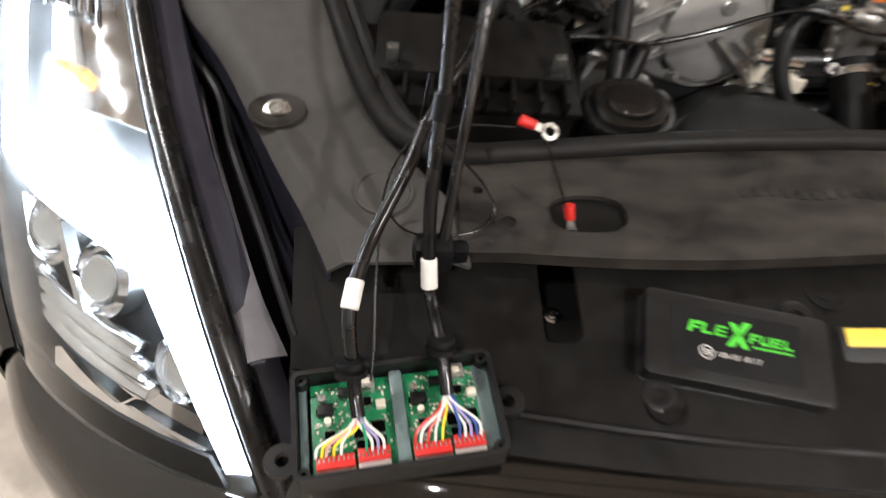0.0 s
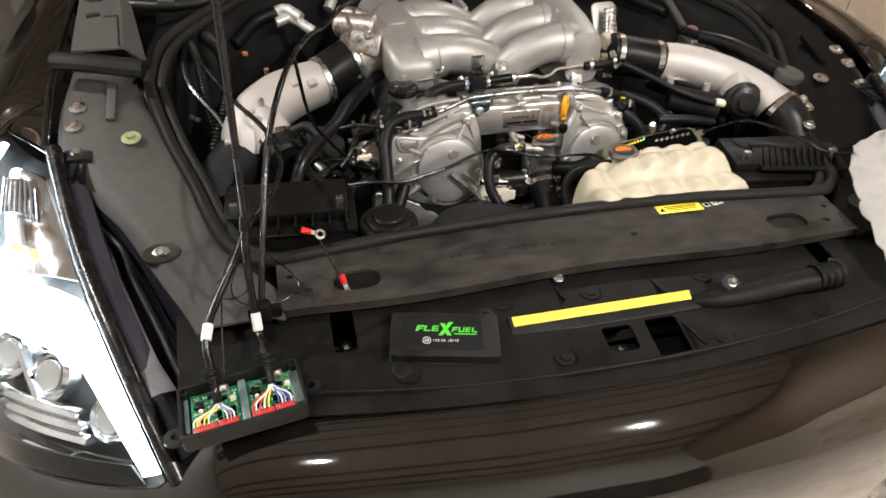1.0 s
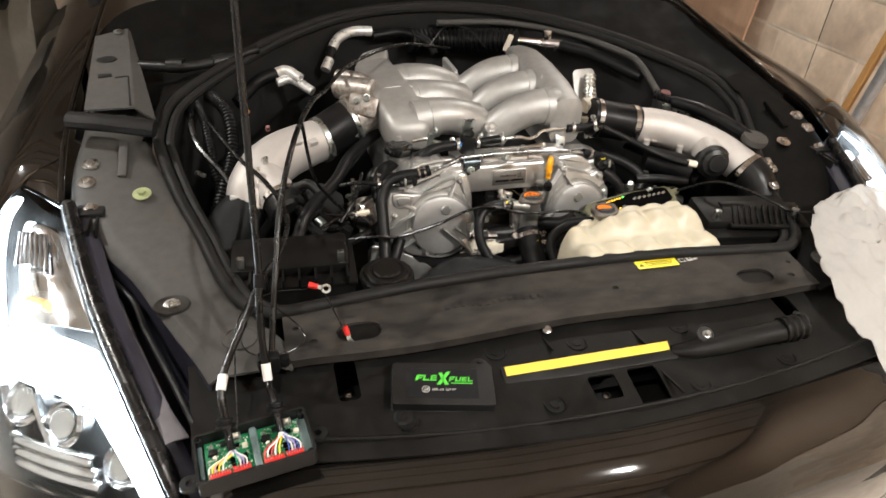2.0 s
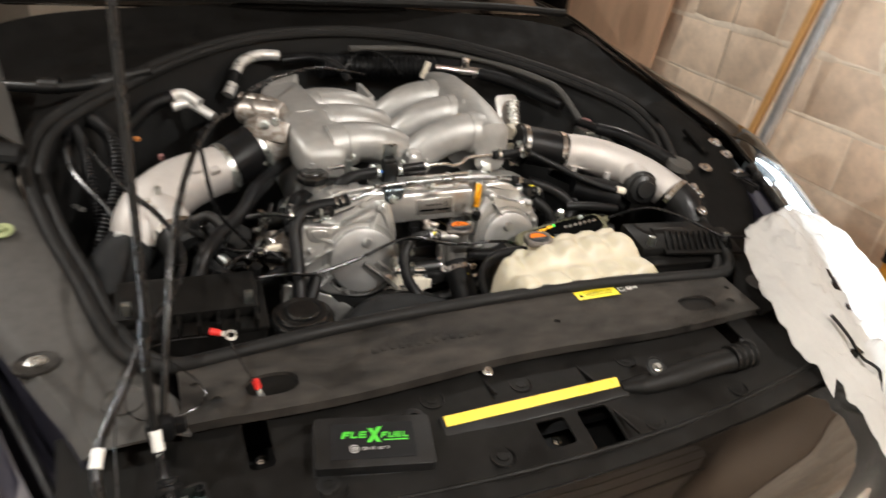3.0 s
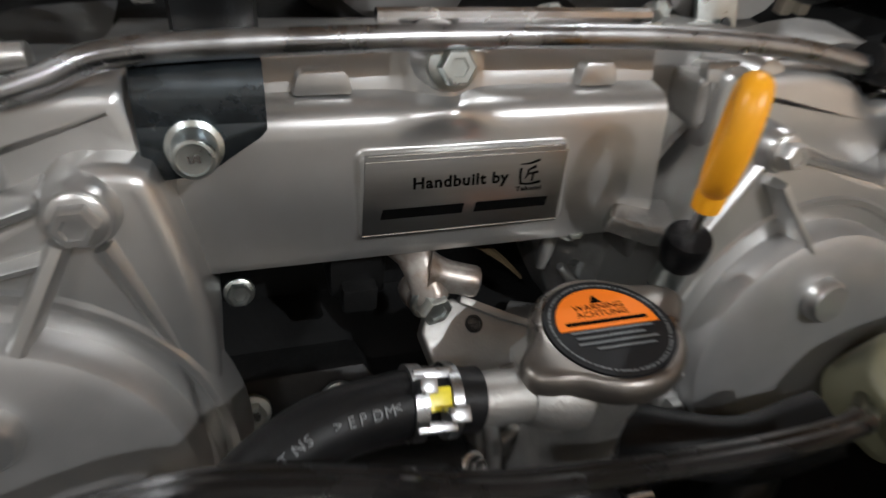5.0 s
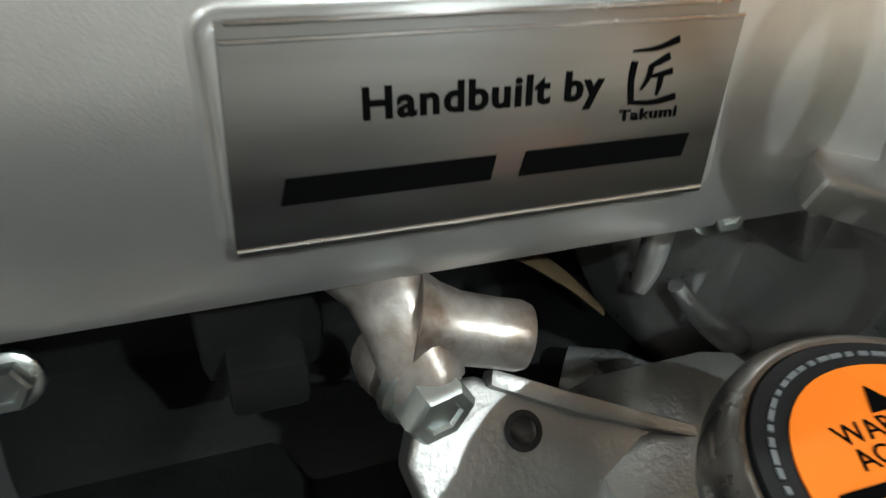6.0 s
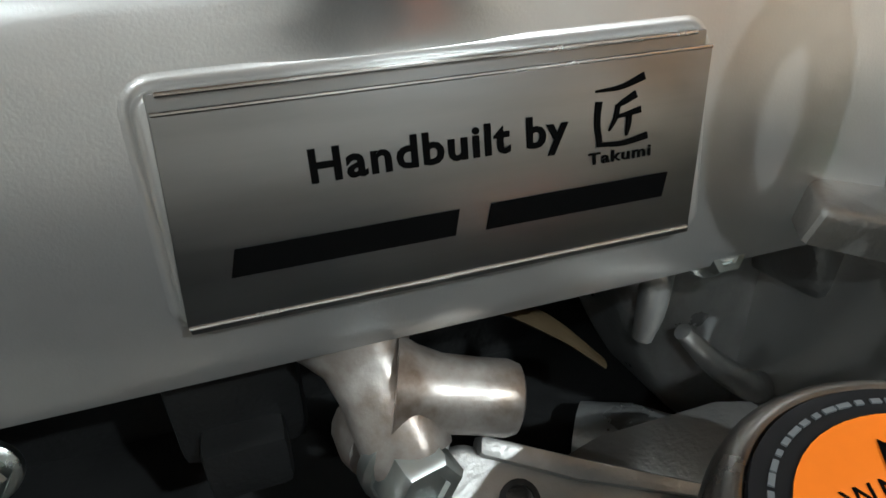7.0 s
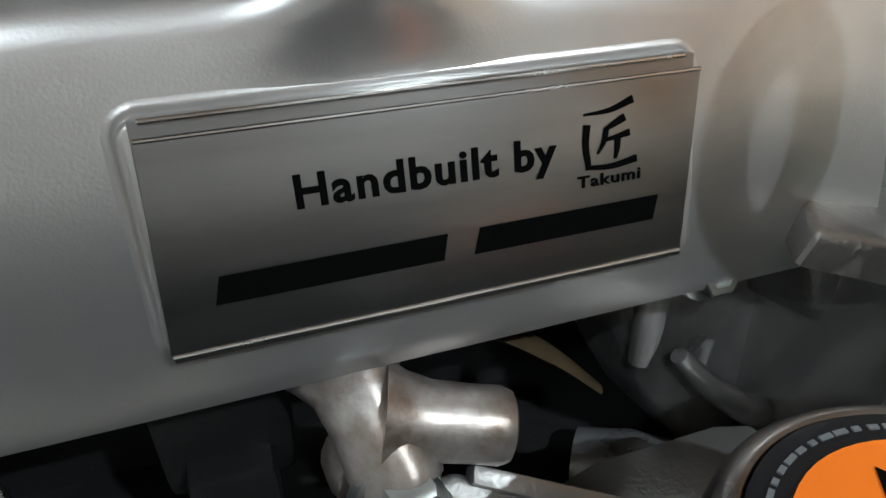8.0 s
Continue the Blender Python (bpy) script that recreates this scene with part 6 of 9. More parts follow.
for x, y, z, r in ((-0.095, 0.298, 0.676, 0.009), (-0.070, 0.292, 0.664, 0.007), (0.012, 0.286, 0.688, 0.0075), (0.026, 0.276, 0.690, 0.006), (0.060, 0.282, 0.690, 0.007), (0.034, 0.270, 0.676, 0.0065)):
    part("fitting", lathe([(r, -0.012), (r, 0.0), (r * 0.8, 0.002), (r * 0.55, 0.002), (r * 0.5, -0.004), (0, -0.004)], frame_z((x, y, z), (x - 0.2, y - 0.9, z + 0.6)), 16), STEEL, low)
part("bracket", box((-0.075, 0.30, 0.665), (0.014, 0.02, 0.07), 0.003, rot=(10, 0, 8)), IVORY, low)
for k, (x, y, z) in enumerate(((0.012, 0.316, 0.708), (0.066, 0.31, 0.712))):
    part("fitting", hex_bolt((x, y - 0.004, z - 0.012), (0.3 * (-1) ** k, -1, 0.8), 0.0036, 0.006, 0.0048), STEEL, low)
part("connector", box((0.005, 0.295, 0.668), (0.05, 0.02, 0.02), 0.004), PLASTIC, low)
part("cable_loom", tube([(-0.09, 0.285, 0.63), (0.0, 0.275, 0.63), (0.09, 0.27, 0.66), (0.14, 0.30, 0.69)], 0.012, 10), PLASTIC, low)
part("cable_loom", tube([(0.07, 0.31, 0.70), (0.11, 0.29, 0.705), (0.14, 0.285, 0.72)], 0.013, 10), RUBBER, low)
fan = thing("fan_shroud", (-0.05, 0.17, 0.45), "black plastic radiator fan shroud", "fan shroud")
part("shell", lathe([(0.145, -0.06), (0.145, -0.01), (0.135, 0.0), (0.05, 0.004), (0, 0.004)], pose(-0.08, 0.185, 0.545, 62, 0, 0), 40), PLASTIC, fan)
part("plate", box((0.0, 0.16, 0.56), (1.0, 0.02, 0.22), 0.005), PLASTIC, fan)
part("duct", tube([(-0.212, 0.105, 0.610), (-0.200, 0.140, 0.655), (-0.160, 0.172, 0.679), (-0.095, 0.180, 0.672), (-0.02, 0.178, 0.645), (0.05, 0.17, 0.61)], [0.036, 0.038, 0.040, 0.040, 0.038, 0.036], 22), STRIP_MATT, fan, "dull black duct with worn print")
bars = [box(None, (0.0022, 0.0075, 0.0004), 0, m=axes((-0.128 + 0.0046 * k, 0.157, 0.7105 - 0.0016 * k), (1, 0, -0.34), (0.1, 0.75, 0.6))) for k in range(11)]
part("print_bar", merge(*bars), GREY_INK, fan)

# ---------------------------------------------------------------- intake manifold
man = thing("intake_manifold", (0, 0.65, 0.75), "silver painted six-runner intake manifold", "intake manifold")


def cross(c, hx, hz, n=20, power=0.55, tilt=0.0):
    """A rounded box section round c."""
    out = []
    for k in range(n):
        a = 2 * math.pi * k / n
        x = hx * math.copysign(abs(math.cos(a)) ** power, math.cos(a))
        z = hz * math.copysign(abs(math.sin(a)) ** power, math.sin(a))
        t = radians(tilt)
        x, z = x * math.cos(t) - z * math.sin(t), x * math.sin(t) + z * math.cos(t)
        out.append((c[0] + x, c[1], c[2] + z))
    return out


# left chamber, flat faceted, higher at the back
rows = [cross((-0.174, 0.454, 0.842), 0.026, 0.016, 36, 0.5), cross((-0.175, 0.460, 0.843), 0.040, 0.030, 36, 0.42), cross((-0.178, 0.520, 0.848), 0.046, 0.042, 36, 0.40, 4), cross((-0.182, 0.600, 0.855), 0.050, 0.0445, 36, 0.36, 6), cross((-0.188, 0.700, 0.861), 0.048, 0.038, 36, 0.36, 8), cross((-0.193, 0.785, 0.866), 0.044, 0.034, 36, 0.38, 10), cross((-0.196, 0.820, 0.866), 0.034, 0.026, 36, 0.5, 10)]
lp = part("left_chamber", capped(rows), ALLOY_PAINT, man, sharp=60)
part("chamber_lip", capped([cross((-0.187, 0.780, 0.875), 0.030, 0.018, 28, 0.5, 12), cross((-0.184, 0.812, 0.886), 0.033, 0.016, 28, 0.5, 14), cross((-0.181, 0.845, 0.893), 0.035, 0.013, 28, 0.5, 15), cross((-0.181, 0.852, 0.892), 0.030, 0.008, 28, 0.6, 15)]), ALLOY_PAINT, lp)
part("panel_crease", tube([(-0.226, 0.606, 0.884), (-0.190, 0.602, 0.8985), (-0.140, 0.598, 0.8990)], [0.002, 0.003, 0.002], 8), ALLOY_PAINT, lp)
part("mounting_lug", merge(box((-0.196, 0.462, 0.836), (0.026, 0.016, 0.010), 0.003), lathe([(0.006, -0.004), (0.006, 0.007), (0.003, 0.008), (0, 0.008)], pose(-0.200, 0.456, 0.842), 16)), ALLOY_PAINT, lp)
part("web", loft([[(-0.150, y, 0.885), (-0.112, y, 0.879)] for y in np.linspace(0.515, 0.76, 6)], thick=0.006), ALLOY_PAINT, lp)
# right chamber: a slanted wedge
rows = [cross((0.172, 0.448, 0.855), 0.016, 0.030), cross((0.172, 0.455, 0.858), 0.036, 0.052), cross((0.176, 0.54, 0.872), 0.038, 0.050), cross((0.180, 0.64, 0.884), 0.038, 0.044), cross((0.184, 0.75, 0.890), 0.036, 0.036), cross((0.187, 0.815, 0.888), 0.030, 0.026), cross((0.188, 0.83, 0.886), 0.012, 0.012)]
rp = part("right_chamber", capped(rows), ALLOY_PAINT, man)
part("flange", box((0.176, 0.60, 0.842), (0.080, 0.30, 0.008), 0.003, rot=(3, 0, 1)), ALLOY_PAINT, rp)
part("pip", lathe([(0.004, 0), (0.003, 0.008), (0, 0.009)], Matrix.Translation((0.150, 0.565, 0.918)), 10), ALLOY_PAINT, rp)
for k, y in enumerate((0.520, 0.632, 0.744)):
    part("left_runner", tube([(-0.155, y - 0.012, 0.858), (-0.115, y - 0.010, 0.864), (-0.060, y - 0.006, 0.858), (-0.015, y, 0.838), (0.020, y + 0.005, 0.806)], [0.043, 0.040, 0.039, 0.038, 0.037], 22), ALLOY_PAINT, man)
    part("runner_collar", tube([(-0.128, y - 0.012, 0.861), (-0.110, y - 0.010, 0.862)], [0.044, 0.042], 22, smooth=False), ALLOY_PAINT, man)
for k, y in enumerate((0.490, 0.605, 0.720)):
    part("right_runner", tube([(0.010, y + 0.012, 0.800), (0.030, y + 0.010, 0.835), (0.070, y + 0.006, 0.865), (0.115, y + 0.002, 0.880), (0.160, y, 0.878)], [0.036, 0.037, 0.038, 0.038, 0.040], 22), ALLOY_PAINT, man)
    part("runner_collar", tube([(0.126, y, 0.881), (0.142, y, 0.880)], [0.040, 0.043], 22, smooth=False), ALLOY_PAINT, man)
rb = part("centre_rail", prism([(-0.012, -0.175), (0.014, -0.175), (0.014, 0.20), (0.006, 0.22), (-0.006, 0.22), (-0.012, 0.20)], -0.02, 0.006, 0.004, axes((0.006, 0.635, 0.852), (1, 0, 0), (0, 1, 0.03))), ALLOY_PAINT, man)
part("stiffener", box((0.004, 0.80, 0.868), (0.012, 0.11, 0.022), 0.004), ALLOY_PAINT, rb)
part("boss", lathe([(0.014, -0.03), (0.0135, 0.004), (0.011, 0.006), (0, 0.006)], frame_z((0.004, 0.470, 0.846), (0.004, 0.44, 0.876)), 24), ALLOY_PAINT, rb)
part("bolt", hex_bolt((0.004, 0.4655, 0.8505), (0, -1, 1), 0.0068, 0.005), ALLOY, rb)
for y in (0.56, 0.67, 0.78):
    part("bolt", hex_bolt((-0.002, y, 0.858), (0, 0, 1), 0.006, 0.006), ALLOY, rb)
tab = part("tab", merge(prism([(-0.011, -0.028), (0.011, -0.028), (0.011, 0.0), (0.006, 0.012), (-0.006, 0.012), (-0.011, 0.0)], 0, 0.003, 0.0008, axes((0.160, 0.452, 0.828), (1, 0, 0), (0, 0.5, 1)))), ZINC, man)
part("bolt", hex_bolt((0.158, 0.455, 0.838), (0, -1, 0.6), 0.006, 0.006), ZINC, tab)
part("tab_hole", lathe([(0.003, 0.0), (0.0026, 0.0006), (0, 0.0006)], frame_z((0.162, 0.437, 0.812), (0.162, 0.42, 0.822)), 12), DARK, tab)
# near-black slab added for the shade under the runners
part("runner_shade_slab", box((0.0, 0.62, 0.775), (0.30, 0.34, 0.03), 0.01), DARK, man)

# fuel rail hoses in front of the manifold
fr_ = thing("fuel_hose_line", (0, 0.44, 0.80), "black fuel hoses with white clamps and a black damper", "fuel line")


def band(x, y, z, r, w=0.007):
    return merge(lathe([(r, -w / 2), (r + 0.0012, -w / 2), (r + 0.0012, w / 2), (r, w / 2)], frame_z((x, y, z), (x + 1, y, z + 0.05)), 24), box((x, y - 0.003, z + r + 0.003), (w * 0.8, 0.006, 0.006), 0.001))


part("hose", tube([(-0.062, 0.424, 0.8370), (-0.095, 0.423, 0.8360), (-0.125, 0.422, 0.8330), (-0.150, 0.420, 0.8220), (-0.165, 0.418, 0.8020), (-0.17, 0.42, 0.7820)], [0.0095, 0.0095, 0.010, 0.014, 0.015, 0.015], 16), RUBBER, fr_)
part("damper", merge(box((-0.062, 0.424, 0.8340), (0.028, 0.030, 0.046), 0.006), rod((-0.062, 0.424, 0.8520), (-0.062, 0.424, 0.8640), 0.013, bevel=0.003)), PLASTIC, fr_)
part("damper_bracket", merge(box((-0.060, 0.430, 0.8740), (0.028, 0.003, 0.034), 0.001, rot=(18, 0, 0)), box((-0.073, 0.426, 0.8740), (0.003, 0.012, 0.034), 0.001, rot=(18, 0, 0))), ZINC, fr_, "folded zinc bracket")
part("paint_mark", box((-0.079, 0.4135, 0.8405), (0.005, 0.002, 0.005), 0.0005), BLUE_MARK, fr_, "blue paint mark")
part("hose", tube([(-0.048, 0.424, 0.8370), (-0.015, 0.424, 0.8400), (0.018, 0.424, 0.8420)], 0.0088, 14), RUBBER, fr_)
part("pipe", tube([(0.015, 0.424, 0.8420), (0.055, 0.426, 0.8420), (0.075, 0.428, 0.8360), (0.095, 0.432, 0.8380), (0.115, 0.440, 0.8460), (0.170, 0.445, 0.8460)], 0.0038, 10), STEEL, fr_)
part("hose", tube([(0.172, 0.445, 0.8450), (0.215, 0.446, 0.8460), (0.245, 0.452, 0.8500)], 0.0085, 12), RUBBER, fr_)
for x, y, z, r in ((-0.083, 0.4235, 0.8365, 0.0096), (-0.040, 0.424, 0.8375, 0.0090), (0.013, 0.424, 0.8418, 0.0090), (0.186, 0.4455, 0.8455, 0.0087), (0.238, 0.4505, 0.8495, 0.0087)):
    part("clamp", band(x, y, z, r), SOLDER, fr_)
part("pipe", tube([(-0.01, 0.405, 0.8280), (0.06, 0.405, 0.8280), (0.10, 0.41, 0.8260)], 0.0028, 8), STEEL, fr_)
part("pipe", tube([(-0.172, 0.455, 0.8370), (-0.150, 0.455, 0.8390), (-0.140, 0.456, 0.8390)], 0.0045, 10), STEEL, fr_)
part("flange_bracket", merge(box((-0.133, 0.455, 0.8370), (0.012, 0.010, 0.032), 0.003, rot=(12, 0, 0)), box((-0.118, 0.448, 0.8280), (0.030, 0.010, 0.014), 0.003, rot=(20, 18, 0))), ZINC, fr_)
for x, y, z in ((-0.122, 0.462, 0.8540), (-0.090, 0.440, 0.8400), (-0.150, 0.462, 0.8440), (-0.028, 0.442, 0.8440), (0.235, 0.455, 0.8640), (0.247, 0.45, 0.8370), (0.06, 0.418, 0.8220), (0.105, 0.415, 0.8240)):
    part("fitting", hex_bolt((x, y, z), (0.2, -1, 0.9), 0.0042, 0.007, 0.0055), ZINC, fr_)
part("loom", tube([(-0.03, 0.412, 0.797), (0.03, 0.410, 0.800), (0.09, 0.412, 0.802), (0.16, 0.415, 0.806), (0.22, 0.41, 0.800)], 0.0075, 10), RUBBER, fr_)
for c, d in (((0.075, 0.435, 0.800), (0.05, 0.03, 0.02)), ((0.13, 0.432, 0.798), (0.04, 0.03, 0.024)), ((-0.02, 0.44, 0.797), (0.06, 0.03, 0.02))):
    part("coil_pack", box(c, d, 0.004), PLASTIC, fr_)

# oil filler cap
oil = thing("oil_filler", (-0.20, 0.45, 0.76), "black oil filler cap on an alloy neck", "oil filler")
part("neck", merge(lathe([(0.026, -0.01), (0.022, 0.02), (0.025, 0.032), (0.025, 0.041), (0, 0.041)], Matrix.Translation((-0.203, 0.445, 0.775)), 28), rod((-0.203, 0.430, 0.79), (-0.225, 0.412, 0.785), 0.010), box((-0.185, 0.425, 0.795), (0.02, 0.012, 0.02), 0.003)), ALLOY_ROUGH, oil)
part("cap", lathe([(0.0265, 0.0), (0.0285, 0.003), (0.0285, 0.012), (0.0270, 0.0155), (0.0235, 0.0170), (0.0215, 0.0165), (0.0205, 0.0195), (0.0190, 0.0208), (0.0, 0.021)], Matrix.Translation((-0.203, 0.445, 0.818)), 96, lambda a, r: r * (1 + 0.05 * max(-0.3, math.cos(8 * a))) if r > 0.026 else r), GLOSS_PLASTIC, oil)
part("print_bar", merge(*[box((-0.203, 0.439 + 0.006 * k, 0.8395), (0.024 - 0.004 * k, 0.0025, 0.0006)) for k in range(3)]), STRIP_BLACK, oil)

# ---------------------------------------------------------------- charge pipes
pl_ = thing("left_charge_pipe", (-0.45, 0.45, 0.70), "pale sandblasted alloy charge pipe with black couplings", "charge pipe", "charge pipes")
LP = [(-0.352, 0.556, 0.806), (-0.395, 0.536, 0.802), (-0.440, 0.505, 0.797), (-0.478, 0.466, 0.786), (-0.502, 0.430, 0.768), (-0.512, 0.408, 0.738)]
part("pipe", tube(LP, [0.045, 0.048, 0.051, 0.051, 0.047, 0.043], 28), PIPE_SILVER, pl_)
part("coupling", tube([(-0.268, 0.588, 0.838), (-0.300, 0.578, 0.828), (-0.345, 0.560, 0.808)], 0.0475, 28), RUBBER, pl_)
part("coupling", tube([(-0.514, 0.410, 0.742), (-0.540, 0.388, 0.722), (-0.566, 0.352, 0.700), (-0.585, 0.310, 0.670)], [0.044, 0.046, 0.047, 0.045], 24), STRIP_MATT, pl_, "dull grey rubber boot")
part("foil_wrap", merge(*[box((-0.533 + 0.010 * math.sin(2.1 * k), 0.392 + 0.006 * k, 0.768 + 0.006 * math.cos(1.7 * k)), (0.020, 0.014, 0.008), 0.003, rot=(37 * k, 53 * k, 71 * k)) for k in range(5)]), FOIL, pl_, "crumpled bright foil")
part("clamp", clamp((-0.350, 0.557, 0.806), (-1, -0.4, -0.15), 0.0485, 0.011), ZINC, pl_)
part("clamp", clamp((-0.283, 0.583, 0.833), (-1, -0.35, -0.3), 0.0485, 0.011), ZINC, pl_)
bp = part("bypass_branch", rod((-0.478, 0.450, 0.788), (-0.452, 0.392, 0.766), 0.040, 0.038), PIPE_SILVER, pl_)
part("clamp", clamp((-0.449, 0.386, 0.764), (0.4, -1, -0.38), 0.0385, 0.010), CHROME, bp)
part("bypass_valve", merge(rod((-0.450, 0.388, 0.764), (-0.434, 0.352, 0.750), 0.0375, bevel=0.006), rod((-0.440, 0.372, 0.760), (-0.418, 0.368, 0.800), 0.012), tube([(-0.420, 0.370, 0.796), (-0.395, 0.362, 0.806), (-0.372, 0.345, 0.785)], 0.009, 10)), PLASTIC, bp)
part("sensor", merge(box((-0.492, 0.405, 0.822), (0.018, 0.012, 0.009), 0.003, rot=(-30, 0, 30)), rod((-0.47, 0.43, 0.824), (-0.47, 0.428, 0.836), 0.005)), SOLDER, pl_)
for p in ((-0.372, 0.500, 0.828), (-0.405, 0.49, 0.834)):
    part("lug", box(p, (0.02, 0.014, 0.012), 0.003, rot=(20, 0, 30)), PIPE_SILVER, pl_)

tb = thing("throttle_body", (-0.245, 0.61, 0.78), "cast alloy throttle body with its motor", "throttle body")
part("housing", merge(rod((-0.282, 0.585, 0.838), (-0.236, 0.60, 0.852), 0.052, bevel=0.004), box((-0.255, 0.565, 0.875), (0.065, 0.045, 0.045), 0.010, rot=(-25, 10, -18))), COPPER_BROWN, tb)
part("motor", rod((-0.300, 0.660, 0.885), (-0.225, 0.600, 0.892), 0.026, bevel=0.005), COPPER_BROWN, tb)
for dx, dz in ((-0.03, 0.045), (0.02, 0.05), (0.03, -0.04), (-0.04, -0.03)):
    part("bolt", hex_bolt((-0.26 + dx * 0.4, 0.545, 0.85 + dz), (-0.3, -1, 0.3), 0.0065, 0.007), ZINC, tb)
part("pipe", tube([(-0.29, 0.70, 0.895), (-0.25, 0.66, 0.90), (-0.23, 0.63, 0.895)], 0.016, 10), COPPER_BROWN, tb)

pr_ = thing("right_charge_pipe", (0.42, 0.42, 0.70), "pale sandblasted alloy charge pipe with a black recirculation valve", "charge pipe", "charge pipes")
RP = [(0.352, 0.468, 0.832), (0.395, 0.462, 0.828), (0.440, 0.448, 0.820), (0.485, 0.418, 0.810), (0.524, 0.372, 0.799), (0.557, 0.312, 0.780)]
part("pipe", tube(RP, [0.0405, 0.041, 0.042, 0.042, 0.040, 0.038], 28), PIPE_SILVER, pr_)
part("seam", merge(tube([(0.36, 0.433, 0.812), (0.42, 0.422, 0.804), (0.46, 0.400, 0.797)], 0.004, 8), rod((0.365, 0.425, 0.815), (0.365, 0.425, 0.795), 0.008), rod((0.440, 0.402, 0.805), (0.440, 0.402, 0.770), 0.007)), PIPE_SILVER, pr_)
part("coupling", tube([(0.248, 0.490, 0.850), (0.300, 0.480, 0.842), (0.356, 0.468, 0.832)], 0.0415, 28), RUBBER, pr_)
part("clamp", clamp((0.260, 0.487, 0.848), (1, -0.15, -0.15), 0.0425, 0.011), STEEL, pr_)
part("clamp", clamp((0.343, 0.470, 0.834), (1, -0.15, -0.15), 0.0425, 0.012), STEEL, pr_)
part("coupling", tube([(0.552, 0.322, 0.783), (0.568, 0.288, 0.762), (0.574, 0.258, 0.725)], 0.041, 24), RUBBER, pr_)
part("clamp", clamp((0.557, 0.310, 0.778), (0.45, -1, -0.35), 0.0415, 0.011), CHROME, pr_)
vs = part("valve_seat", rod((0.500, 0.405, 0.812), (0.485, 0.350, 0.794), 0.030, 0.036), PIPE_SILVER, pr_)
part("valve_cap", lathe([(0.034, 0.0), (0.037, 0.005), (0.037, 0.011), (0.034, 0.0125), (0.034, 0.0155), (0.037, 0.017), (0.037, 0.022), (0.031, 0.026), (0.029, 0.034), (0.020, 0.038), (0.018, 0.044), (0, 0.045)], frame_z((0.486, 0.352, 0.790), (0.476, 0.308, 0.800)), 32), PLASTIC, vs, "black ribbed valve cap")
part("vacuum_pipe", tube([(0.250, 0.430, 0.850), (0.300, 0.405, 0.830), (0.360, 0.375, 0.805), (0.415, 0.350, 0.790), (0.435, 0.345, 0.787)], 0.0065, 12), RUBBER, pr_)
part("hose_end", rod((0.428, 0.347, 0.789), (0.447, 0.342, 0.786), 0.008), IVORY, pr_)
part("boot", tube([(0.36, 0.41, 0.775), (0.40, 0.39, 0.77), (0.45, 0.36, 0.765)], 0.030, 14), RUBBER, pr_)

# pale valve block beside the right chamber
vb = thing("solenoid_valve", (0.262, 0.55, 0.82), "off-white solenoid valve on a slotted plate", "solenoid valve")
part("plate", prism(round_rect(0.058, 0.085, 0.012, 4), 0, 0.004, 0.001, axes((0.276, 0.590, 0.880), (1, 0.1, 0), (0, 0.55, 1))), ALLOY_PAINT, vb)
part("coil", ribbed([(0.270, 0.545, 0.862), (0.276, 0.566, 0.892), (0.280, 0.580, 0.912)], 0.0145, 0.003, 0.008), SOLDER, vb)
part("body", merge(box((0.262, 0.525, 0.862), (0.034, 0.03, 0.03), 0.006), rod((0.250, 0.512, 0.866), (0.274, 0.508, 0.868), 0.009)), IVORY, vb)
part("foot", merge(box((0.255, 0.500, 0.838), (0.040, 0.014, 0.014), 0.003), box((0.250, 0.495, 0.815), (0.008, 0.008, 0.04), 0.002), box((0.262, 0.495, 0.815), (0.008, 0.008, 0.04), 0.002)), IVORY, vb)

# ---------------------------------------------------------------- the rest of the bay
# translucent coolant tank with swollen panels
tank = thing("coolant_tank", (0.2, 0.15, 0.55), "cream translucent coolant tank with swollen panels", "coolant tank")


def tank_top(nx=46, ny=26):
    rows = []
    for j in range(ny):
        v = j / (ny - 1)
        row = []
        for i in range(nx):
            u = i / (nx - 1)
            y = 0.083 + v * 0.132
            x0 = 0.060 - 0.005 * math.sin(math.pi * v) + 0.055 * max(0.0, (v - 0.70) / 0.30) ** 1.2
            x1 = 0.364 - 0.035 * v
            x = x0 + (x1 - x0) * u
            step = 0.022 / (1 + math.exp(-(v - 0.42) * 26)) / (1 + math.exp(-(u - 0.30) * 30))
            swell = 0.011 * (1 - abs(math.cos(math.pi * (u * 5.0 + 0.1))) ** 5) * (1 - abs(math.cos(math.pi * (v * 2.3 + 0.05))) ** 5)
            edge = min(u, 1 - u) * 14
            ev = min(v, 1 - v) * 9
            drop = 0.030 * max(0, 1 - min(edge, 1)) ** 2 + 0.022 * max(0, 1 - min(ev, 1)) ** 2
            row.append((x, y, 0.752 + 0.008 * v + step + swell - drop))
        rows.append(row)
    return rows


tt = tank_top()
rim = tt[0] + [r[-1] for r in tt[1:]] + tt[-1][-2::-1] + [r[0] for r in tt[-2:0:-1]]
skirt = loft([[Vector(p) for p in rim], [(p[0] + (0.004 if p[0] > 0.2 else -0.004), p[1], p[2] - 0.05) for p in rim], [(p[0], p[1], 0.56) for p in rim]], closed=True)
body = merge(loft(tt), skirt)
bmesh.ops.remove_doubles(body, verts=body.verts[:], dist=1e-5)
tk = part("body", body, TANK, tank, sharp=60)
